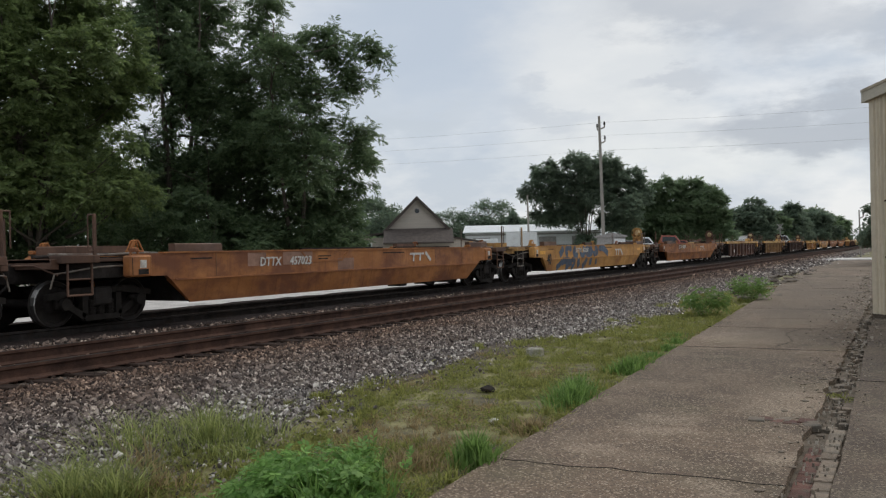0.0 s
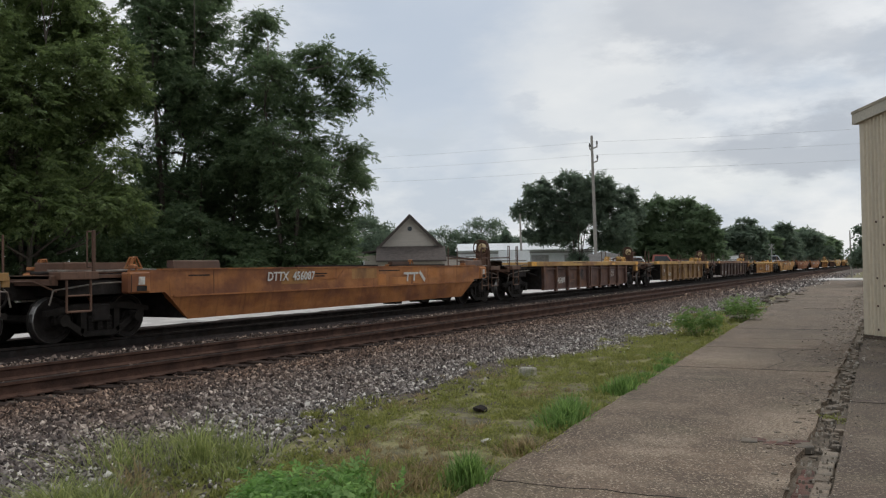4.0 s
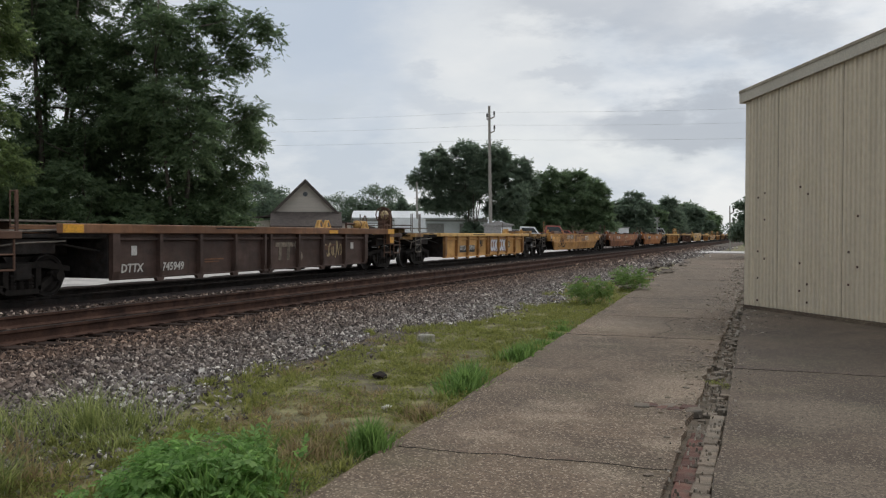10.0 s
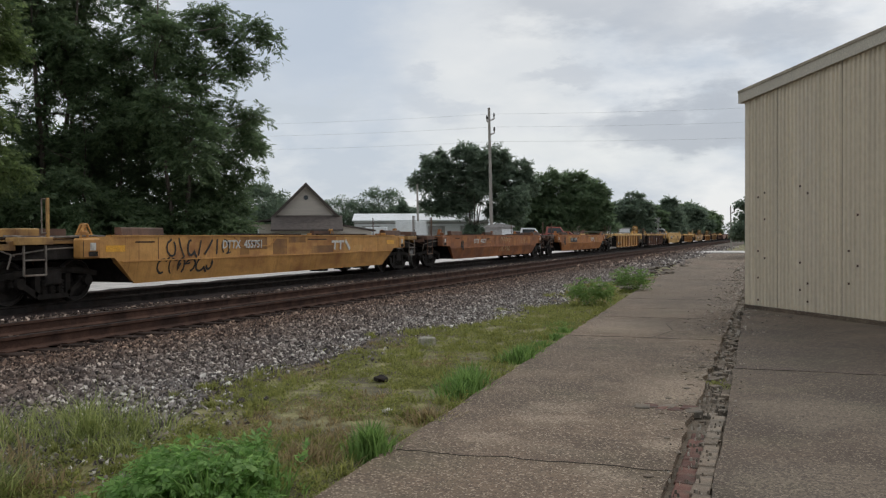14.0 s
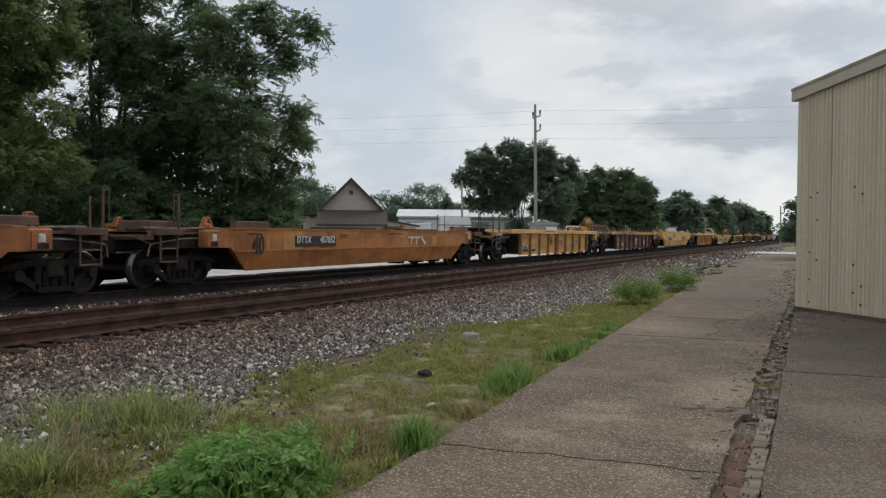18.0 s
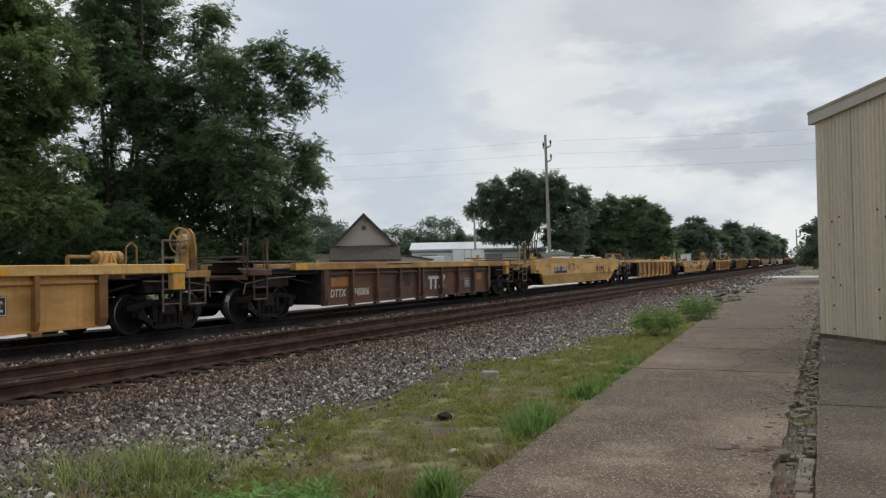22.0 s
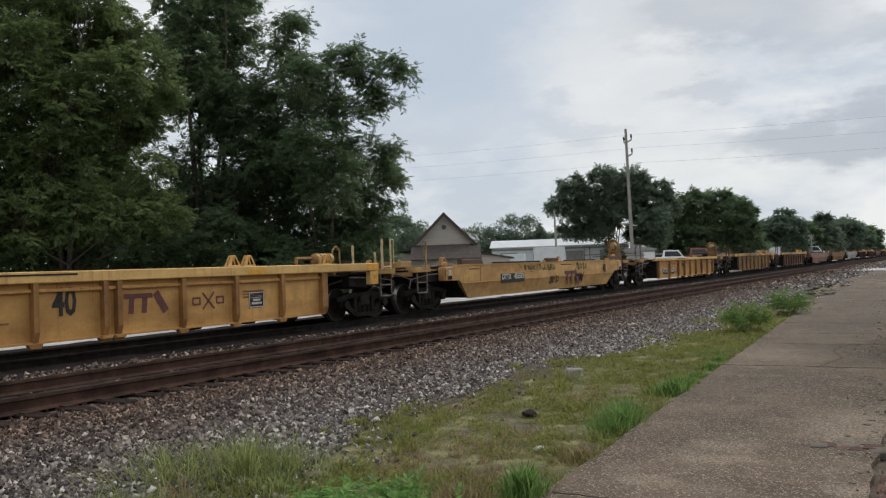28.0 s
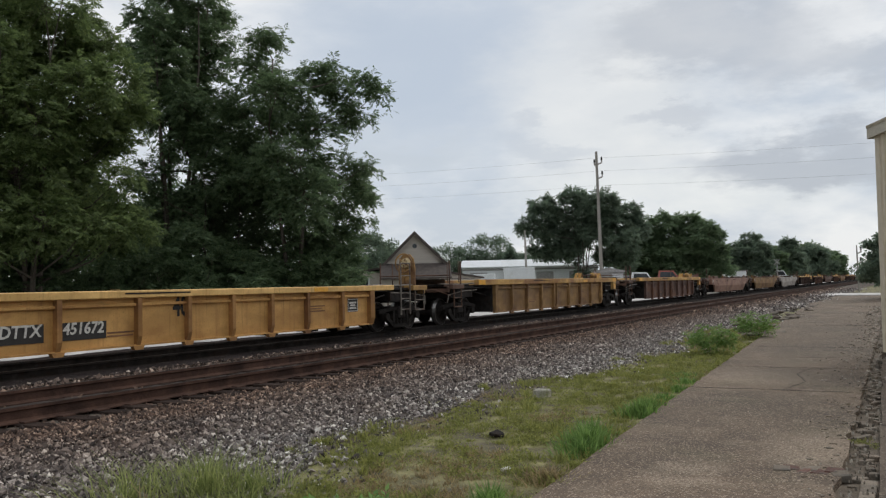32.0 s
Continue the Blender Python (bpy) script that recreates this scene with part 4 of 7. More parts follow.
def wheelset_mesh():
    half = [(0.0, 0.08), (0.60, 0.085), (0.66, 0.14), (0.675, 0.33), (0.68, WHEEL_R + 0.02), (0.70, WHEEL_R + 0.027), (0.722, WHEEL_R + 0.005), (0.815, WHEEL_R - 0.004), (0.825, WHEEL_R - 0.02), (0.82, WHEEL_R - 0.085), (0.775, WHEEL_R - 0.10), (0.77, 0.2), (0.82, 0.14), (0.85, 0.12), (0.86, 0.075), (1.0, 0.075), (1.0, 0.0001)]
    prof = [(-x, r) for x, r in reversed(half[1:])] + half
    bm, n = blank(), 18
    rings = [[bm.verts.new((x, r * math.cos(6.28319 * i / n), r * math.sin(6.28319 * i / n))) for i in range(n)] for x, r in prof]
    for p, q in zip(rings, rings[1:]):
        for i in range(n):
            bm.faces.new((p[i], p[(i + 1) % n], q[(i + 1) % n], q[i]))
    return bm


def side_frame(s):
    """Cast frame: arched top member, slanting struts, columns, spring seat with three springs, and two bearing boxes."""
    x0, x1 = sorted((s * 0.94, s * 1.06))
    bm = blank()
    add_prism(bm, [(-1.14, 0.50), (-1.14, 0.60), (-0.55, 0.70), (0.55, 0.70), (1.14, 0.60), (1.14, 0.50), (0.50, 0.58), (-0.50, 0.58)], "x", x0, x1)
    for k in (1, -1):
        add_prism(bm, [(k * 1.02, 0.52), (k * 0.86, 0.53), (k * 0.34, 0.22), (k * 0.42, 0.12)], "x", x0, x1)
        add_box(bm, x0, x1, k * 0.37 - 0.06, k * 0.37 + 0.06, 0.2, 0.6)
        add_box(bm, x0, x1, k * 0.825 - 0.14, k * 0.825 + 0.14, 0.34, 0.52, 0.02)
        add_tube(bm, (s * 0.98, k * 0.825, 0.42), (s * 1.15, k * 0.825, 0.42), 0.105, n=12)
    add_prism(bm, [(-0.44, 0.20), (0.44, 0.20), (0.36, 0.10), (-0.36, 0.10)], "x", x0, x1)
    add_box(bm, min(s * 0.925, s * 0.95), max(s * 0.925, s * 0.95), -0.36, 0.36, 0.16, 0.6)
    for y in (-0.20, 0.0, 0.20):
        for z in (0.22, 0.285, 0.35, 0.415):
            add_tube(bm, (s * 1.0, y, z), (s * 1.0, y, z + 0.04), 0.085, n=8)
        add_tube(bm, (s * 1.0, y, 0.2), (s * 1.0, y, 0.47), 0.06, n=8)
    return bm


def make_truck(car, y):
    tr = part("truck", lambda: add_box(blank(), -1.1, 1.1, -0.2, 0.2, 0.36, 0.68, 0.03), M["grime"], car, "black two-axle truck", key="bolster", at=pose(0, y, -0.16))
    for s in (1, -1):
        part("side_frame", (lambda q: (lambda: side_frame(q)))(s), M["truck_steel"], tr, key=("side_frame", s))
    for nm, yy in (("front", -0.825), ("rear", 0.825)):
        w = part("wheelset", wheelset_mesh, M["wheel"], tr, key="wheelset", at=pose(0, yy, WHEEL_R))
        if len(w.data.materials) < 2:  # worn treads shine
            w.data.materials.append(M["tread"])
            for p in w.data.polygons:
                if 0.72 < abs(p.center.x) < 0.82 and math.hypot(p.center.y, p.center.z) > WHEEL_R - 0.025:
                    p.material_index = 1
        AXLES[nm].append(w)
    return tr


GLYPHS = {}


def glyph(ch, slant, fat):
    """One letter of size 1 as a mesh, and how far the next one stands from it."""
    k = (ch, slant, fat)
    if k not in GLYPHS:
        def made(words, solid_letters):
            cu = bpy.data.curves.new("lettering", "FONT")
            cu.body, cu.size, cu.shear = words, 1.0, slant
            if solid_letters:
                cu.extrude, cu.offset = 0.003, fat
            cu.align_x, cu.align_y, cu.resolution_u = "LEFT", "BOTTOM", 2
            ob = bpy.data.objects.new("lettering", cu)
            me = ob.to_mesh().copy()
            ob.to_mesh_clear()
            bpy.data.objects.remove(ob)
            bpy.data.curves.remove(cu)
            me.materials.clear()
            return me
        wide = lambda me: max([v.co.x for v in me.vertices] or [0.0])
        step = wide(made(ch + "I", False)) - wide(made("I", False))
        GLYPHS[k] = (made(ch, True), step)
    return GLYPHS[k]


def facing(y, z, x=1.5, lean=0.0):
    """Pose of flat things on the near side of a car: their x runs along the car, their y up."""
    return Matrix.Translation((x, y, z)) @ Euler((radians(90 + lean), 0, radians(90))).to_matrix().to_4x4()


def lettering(car, words, y, z, size, mat, x, plate=None, slant=0.12, lean=0.0, squeeze=1.0, fat=0.022):
    at, run = [], 0.0
    for ch in words:
        if ch == " ":
            run += size * 0.3
            continue
        me, step = glyph(ch, slant, fat)
        at.append((ch, me, run))
        run += step * size
    if plate:
        part("number_panel", add_box(blank(), -0.06, run * squeeze + 0.06, -0.05, size * 0.73 + 0.05, 0.0, 0.004), plate, car, at=facing(y, z, x, lean))
    for ch, me, u in at:
        part("letter", me, mat, car, key=("letter", ch, slant, fat), at=facing(y, z, x + (0.008 if plate else 0.004), lean) @ Matrix.Translation((u * squeeze, 0, 0)) @ Matrix.Diagonal((squeeze * size, size, 1, 1)))


def strokes(line, w, thick=0.004):
    """One painted stroke along a list of (u, v): a joined flat ribbon of width w."""
    pts = [Vector(p) for p in line]
    pts = [p for i, p in enumerate(pts) if i == 0 or (p - pts[i - 1]).length > 1e-4]
    n = len(pts)
    bm = blank()
    rows = []
    for i, p in enumerate(pts):
        d0 = (p - pts[i - 1]).normalized() if i else (pts[1] - p).normalized()
        d1 = (pts[i + 1] - p).normalized() if i < n - 1 else d0
        d = d0 + d1
        d = d.normalized() if d.length > 0.3 else d1
        q = Vector((-d.y, d.x)) * w / 2 * min(1.6, 1 / max(0.5, abs(d.dot(d1))))
        a, c = p + q, p - q
        rows.append([bm.verts.new((a.x, a.y, 0)), bm.verts.new((c.x, c.y, 0)), bm.verts.new((c.x, c.y, thick)), bm.verts.new((a.x, a.y, thick))])
    for r0, r1 in zip(rows, rows[1:]):
        for i in range(4):
            j = (i + 1) % 4
            bm.faces.new((r0[i], r0[j], r1[j], r1[i]))
    bm.faces.new(rows[0])
    bm.faces.new(rows[-1][::-1])
    return bm


def emblem(car, y, z, h, mat, x, lean=0.0, wide=1.0):
    """The owner's mark as plain bars: a long bar, two uprights and a broad slanting block."""
    w = h * 0.95 * wide
    for i, (line, k) in enumerate((([(0, h * 0.86), (w * 1.85, h * 0.86)], 0.24), ([(w * 0.5, h * 0.76), (w * 0.42, 0)], 0.30), ([(w * 1.35, h * 0.76), (w * 1.27, 0)], 0.30), ([(w * 2.05, h), (w * 2.75, 0.0)], 0.42))):
        part("emblem_bar", strokes(line, h * k), mat, car, at=facing(y, z, x, lean))


def curl(r, u, v, w, h):
    """One sprayed letter-like stroke: a looping line with a tail."""
    a0, a1 = r.uniform(0, 6.28), r.choice((-1, 1)) * r.uniform(2.6, 5.4)
    pts = [(u + w * 0.5 * math.cos(a0 + a1 * i / 9) * (0.6 + 0.05 * i), v + h * 0.5 * math.sin(a0 + a1 * i / 9)) for i in range(10)]
    pts.append((pts[-1][0] + r.uniform(-0.3, 0.5) * w, pts[-1][1] + r.uniform(-0.7, 0.5) * h))
    return pts


def graffiti(car, y, z, w, h, mat, x, seed, n=14, thick=0.05, lean=0.0):
    r = random.Random(seed)
    for i in range(n):
        u = w * (i + 0.5) / n
        if r.random() < 0.6:
            pts = curl(r, u, h * 0.5, w / n * r.uniform(0.7, 1.3), h * r.uniform(0.6, 1.0))
        else:
            s = r.uniform(-0.5, 0.5) * w / n
            pts = [(u - s, h * r.uniform(0.0, 0.2)), (u + s * 0.3, h * r.uniform(0.45, 0.6)), (u + s, h * r.uniform(0.8, 1.05))]
        bm = strokes([(p, min(h * 1.05, max(-0.05 * h, q))) for p, q in pts], thick * r.uniform(0.7, 1.15))
        part("spray_stroke", bm, mat, car, "scrawled spray paint", at=facing(y, z, x + 0.0004 * (i % 5), lean))


def small_print(car, y, z, w, rows, mat, x):
    """Rows of stencilled print too small to read."""
    for i in range(rows):
        part("stencil_line", (lambda q: (lambda: add_box(blank(), 0, q, 0, 0.028, 0, 0.003)))(round(w * (1 - 0.22 * (i % 2)), 2)), mat, car, key=("stencil", round(w * (1 - 0.22 * (i % 2)), 2)), at=facing(y, z - 0.06 * i, x))


def swatch(car, y, z, w, h, mat, x, label="", name="paint_patch"):
    part(name, (lambda: add_box(blank(), 0, w, 0, h, 0, 0.003)), mat, car, label, key=("swatch", w, h), at=facing(y, z, x))


def data_box(car, y, z, x, mat=None, w=0.42, h=0.30, lean=0.0, fill=False):
    """A stencilled frame with rows of print too small to read."""
    paint = mat or M["white_paint"]
    if fill:
        part("stencil_panel", lambda: add_box(blank(), -0.02, w + 0.02, -0.02, h + 0.02, 0, 0.002), M["black_paint"], car, key=("panel", w, h), at=facing(y, z, x - 0.0015, lean))
    part("stencil_frame", lambda: strokes([(0, 0), (w, 0), (w, h), (0, h), (0, 0.004)], 0.018), paint, car, key=("frame", w, h), at=facing(y, z, x, lean))
    for k, u in ((0.25, 0.06), (0.48, 0.10), (0.70, 0.06)):
        part("stencil_line", (lambda q: (lambda: add_box(blank(), q, w - q, -0.022, 0.022, 0, 0.003)))(u), paint, car, key=("frame_line", w, u), at=facing(y, z + h * k, x, lean))


def end_gear(car, y0, sgn, paint, kind, rails, brake, tank):
    """The end deck over a truck: centre sill, coupler, deck, steps, handrails, brake wheel. sgn -1: before the well, +1: behind it."""
    Y = lambda d: y0 + sgn * d

    def bx(bm, x0, x1, d0, d1, z0, z1, bevel=0.0):
        a, b = sorted((Y(d0), Y(d1)))
        return add_box(bm, x0, x1, a, b, z0, z1, bevel)
    K = (y0, sgn)
    pale = paint in (PAINT["yellow"], PAINT["bright"], PAINT["amber"], PAINT["sandy"])
    gear, thin = (PAINT["gear_worn"], M["dull_steel"]) if pale else (PAINT["gear_rusty"], PAINT["gear_rusty"])
    post = M["lid"] if pale and kind == "new" else thin
    part("centre_sill", lambda: bx(blank(), -0.32, 0.32, 0.0, 3.25, 0.62, 0.98, 0.02), M["grime"], car, key=("sill", K))
    part("coupler", lambda: bx(bx(blank(), -0.09, 0.09, 3.2, 3.6, 0.66, 0.84), -0.16, 0.16, 3.42, 3.68, 0.60, 0.92, 0.04), M["grime"], car, key=("coupler", K))
    part("deck", lambda: bx(blank(), -1.25, 1.25, 1.2, 3.1, 1.0, 1.06), gear if kind != "rib" else M["grime"], car, key=("deck", K))
    part("deck_beam", lambda: bx(blank(), -1.3, 1.3, 2.95, 3.1, 0.88, 1.06, 0.01), gear, car, key=("deck_beam", K))
    part("bulkhead", lambda: bx(blank(), -1.38, 1.38, 0.0, 0.06, 0.16, 1.08), M["grime"], car, key=("bulkhead", K))
    part("shear_plate", lambda: add_prism(blank(), [(-1.35, Y(0.06)), (1.35, Y(0.06)), (0.9, Y(2.6)), (-0.9, Y(2.6))], "z", 0.97, 1.0), M["grime"], car, key=("shear", K))
    part("body_bolster", lambda: bx(blank(), -1.22, 1.22, 1.25, 2.75, 0.70, 0.965), M["grime"], car, key=("bolster", K))
    part("air_hose", lambda: add_pipe(blank(), [(0.25, Y(3.1), 0.8), (0.32, Y(3.3), 0.55), (0.3, Y(3.45), 0.45), (0.12, Y(3.6), 0.5)], 0.025), M["grime"], car, key=("hose", K))
    part("step", lambda: add_pipe(blank(), [(1.38, Y(2.35), 1.0), (1.38, Y(2.35), 0.42), (1.38, Y(2.85), 0.42), (1.38, Y(2.85), 1.0)], 0.022), thin, car, key=("step", K))
    part("step_rung", lambda: add_tube(blank(), (1.38, Y(2.35), 0.70), (1.38, Y(2.85), 0.70), 0.018, n=6), thin, car, key=("rung", K))
    part("release_rod", lambda: add_pipe(blank(), [(1.32, Y(1.1), 0.93), (1.33, Y(2.2), 0.90), (1.30, Y(3.05), 0.80), (1.28, Y(3.12), 0.55)], 0.016), M["dull_steel"], car, key=("release_rod", K))
    part("brake_pipe", lambda: add_pipe(blank(), [(1.0, Y(0.1), 1.12), (1.05, Y(0.9), 1.15), (0.9, Y(1.6), 1.12), (0.95, Y(2.9), 1.14)], 0.024), M["dull_steel"], car, key=("brake_pipe", K))
    part("step", lambda: add_pipe(blank(), [(-1.38, Y(2.35), 1.0), (-1.38, Y(2.35), 0.42), (-1.38, Y(2.85), 0.42), (-1.38, Y(2.85), 1.0)], 0.022), thin, car, key=("step_far", K))
    part("sill_step", lambda: bx(blank(), 1.1, 1.42, 2.2, 3.0, 0.98, 1.12, 0.01), gear, car, key=("sill_step", K))
    part("brake_rod", lambda: add_pipe(blank(), [(0.55, Y(0.2), 1.1), (0.6, Y(1.4), 1.13), (0.5, Y(2.9), 1.1)], 0.03), M["grime"], car, key=("rod", K))
    part("train_line_pipe", lambda: add_pipe(blank(), [(1.2, Y(0.1), 0.72), (1.15, Y(1.0), 0.86), (0.4, Y(2.4), 0.9), (0.3, Y(3.1), 0.85)], 0.025), M["grime"], car, key=("line", K))
    part("uncoupling_lever", lambda: add_pipe(blank(), [(1.34, Y(3.02), 0.78), (0.9, Y(3.14), 0.95), (0.25, Y(3.16), 0.95), (0.2, Y(3.3), 0.86)], 0.018), thin, car, key=("lever", K))
    part("deck_box", lambda: bx(bx(blank(), -0.5, 0.35, 1.5, 2.1, 1.06, 1.3, 0.02), -0.9, -0.6, 0.9, 1.8, 1.06, 1.24, 0.02), gear, car, key=("deck_box", K)) if sgn < 0 else None
    if rails:
        for d in (2.2, 2.95)[:rails]:
            part("handrail_post", (lambda q: (lambda: bx(blank(), 1.26, 1.30, q - (0.035 if q < 2.5 else 0.017), q + (0.035 if q < 2.5 else 0.017), 1.06, 1.86, 0.008)))(d), gear if d < 2.5 and kind != "rib" else post, car, key=("post", K, d))
            part("handrail_post", (lambda q: (lambda: bx(blank(), -1.295, -1.265, q - 0.017, q + 0.017, 1.06, 1.86)))(d), post, car, key=("post_far", K, d))
            part("grab_iron", (lambda q: (lambda: add_pipe(blank(), [(1.28, Y(q + 0.02), 1.84), (1.28, Y(q + 0.14), 1.84), (1.28, Y(q + 0.14), 1.2), (1.28, Y(q + 0.02), 1.2)], 0.013)))(d), thin, car, key=("grab", K, d))
    if rails > 1:
        part("handrail", lambda: add_pipe(blank(), [(1.28, Y(2.95), 1.42), (-1.28, Y(2.95), 1.42)], 0.022), thin, car, key=("crossrail", K))
        part("walkway", lambda: bx(blank(), -0.9, 0.9, 0.4, 2.9, 1.30, 1.335), M["dull_steel"], car, key=("walkway", K))
    if brake:
        def wheel_mesh():
            bm = blank()
            c = Vector((0.75, Y(2.78), 1.78))
            ring = [c + Vector((0.28 * math.cos(a), 0, 0.28 * math.sin(a))) for a in [6.2832 * i / 16 for i in range(17)]]
            add_pipe(bm, ring, 0.022)
            for i in range(0, 16, 3):
                add_tube(bm, c, ring[i], 0.015, n=5)
            return bm
        part("brake_wheel", wheel_mesh, gear, car, key=("brake_wheel", K))
        part("brake_hub", lambda: add_tube(add_tube(blank(), (0.75, Y(2.93), 1.78), (0.75, Y(2.81), 1.78), 0.17, 0.13, n=14), (0.75, Y(2.81), 1.78), (0.75, Y(2.75), 1.78), 0.05, n=8), M["lid"], car, "dirty cream gear housing", key=("brake_hub", K))
        part("brake_plate", lambda: add_prism(blank(), [(0.47, 1.06), (1.03, 1.06), (1.03, 1.62), (0.98, 1.92), (0.86, 2.05), (0.64, 2.05), (0.52, 1.92), (0.47, 1.62)], "y", *sorted((Y(2.95), Y(3.0)))), gear, car, key=("brake_plate", K))
        part("brake_stand", lambda: bx(bx(blank(), 0.62, 0.88, 2.88, 2.95, 1.06, 1.6, 0.02), 0.55, 0.72, 2.8, 2.95, 1.15, 1.4, 0.03), gear, car, key=("brake_stand", K))
        part("ladder", lambda: add_pipe(add_pipe(add_pipe(add_pipe(blank(), [(1.36, Y(2.1), 0.3), (1.36, Y(2.1), 1.75), (1.36, Y(1.6), 1.75), (1.36, Y(1.6), 0.3)], 0.022), [(1.36, Y(2.1), 0.45), (1.36, Y(1.6), 0.45)], 0.018), [(1.36, Y(2.1), 0.75), (1.36, Y(1.6), 0.75)], 0.018), [(1.36, Y(2.1), 1.4), (1.36, Y(1.6), 1.4)], 0.018), thin, car, key=("ladder", K))
    if tank:
        part("air_tank", lambda: add_tube(blank(), (0.95, Y(0.25), 1.40), (0.95, Y(0.85), 1.40), 0.135, n=16), PAINT["chord_worn"], car, "dirty yellow air reservoir", key=("tank", K))
        part("tank_strap", lambda: add_tube(add_tube(blank(), (0.95, Y(0.36), 1.40), (0.95, Y(0.41), 1.40), 0.142, n=16), (0.95, Y(0.68), 1.40), (0.95, Y(0.73), 1.40), 0.142, n=16), gear, car, key=("strap", K))
        part("tank_end", lambda: add_tube(add_tube(blank(), (0.95, Y(0.25), 1.40), (0.95, Y(0.19), 1.40), 0.13, 0.07, n=16), (0.95, Y(0.85), 1.40), (0.95, Y(0.91), 1.40), 0.13, 0.07, n=16), PAINT["chord_worn"], car, key=("tank_end", K))
        part("retainer_loop", lambda: add_pipe(blank(), [(0.7, Y(1.25), 1.06), (0.7, Y(1.28), 1.62), (0.7, Y(1.42), 1.72), (0.7, Y(1.56), 1.62), (0.7, Y(1.58), 1.06)], 0.02), gear, car, key=("loop", K))
        part("tank_cradle", lambda: bx(bx(blank(), 0.75, 1.15, 0.3, 0.38, 1.0, 1.3), 0.75, 1.15, 0.72, 0.8, 1.0, 1.3), gear, car, key=("cradle", K))
        part("pipe_bracket", lambda: add_pipe(blank(), [(0.9, Y(-0.35), 1.2), (0.9, Y(-0.35), 1.42), (0.9, Y(0.2), 1.42)], 0.04), gear, car, key=("tank_pipe", K))
        part("valve", lambda: bx(blank(), 0.5, 0.75, 1.7, 2.0, 1.06, 1.35, 0.03), M["grime"], car, key=("valve", K))


def guide_mesh():
    """A container guide: two slanting hoops of bent bar on a foot plate, with a sloping guide plate between them."""
    bm = blank()
    add_box(bm, -0.09, 0.05, -0.17, 0.17, 0.0, 0.03, 0.006)
    for x in (-0.075, 0.035):
        add_pipe(bm, [(x, -0.14, 0.02), (x * 0.7, -0.06, 0.21), (x * 0.7, 0.04, 0.22), (x, 0.15, 0.02)], 0.017)
    add_prism(bm, [(-0.10, 0.02), (-0.05, 0.19), (-0.02, 0.19), (-0.07, 0.02)], "x", -0.07, 0.03)
    add_box(bm, -0.06, 0.03, -0.02, 0.03, 0.16, 0.23, 0.008)
    return bm


def cone_locks(car, ys, z, mat, sides=(1, -1)):
    for y in ys:
        for s in sides:
            part("container_guide", guide_mesh, mat, car, key="guide", at=pose(s * 1.30, y, z))


WELL_R, WELL_S = 11.6, 12.2


def well_floor(car, long):
    for y in (0.2, 1.5, 3.0, 4.5, 5.9, 7.4, 8.9, 10.4, long - 0.3):
        part("floor_beam", lambda: add_box(blank(), -1.36, 1.36, -0.12, 0.12, 0.15, 0.23), M["grime"], car, key="floor_beam", at=pose(0, y, 0))
    for y in (long - 3.9, long - 2.4, long - 1.1):
        part("under_bracket", lambda: add_prism(blank(), [(-0.2, 0.15), (0.2, 0.15), (0.14, 0.07), (-0.14, 0.07)], "x", 0.9, 1.34), M["grime"], car, key="bracket", at=pose(0, y, 0))


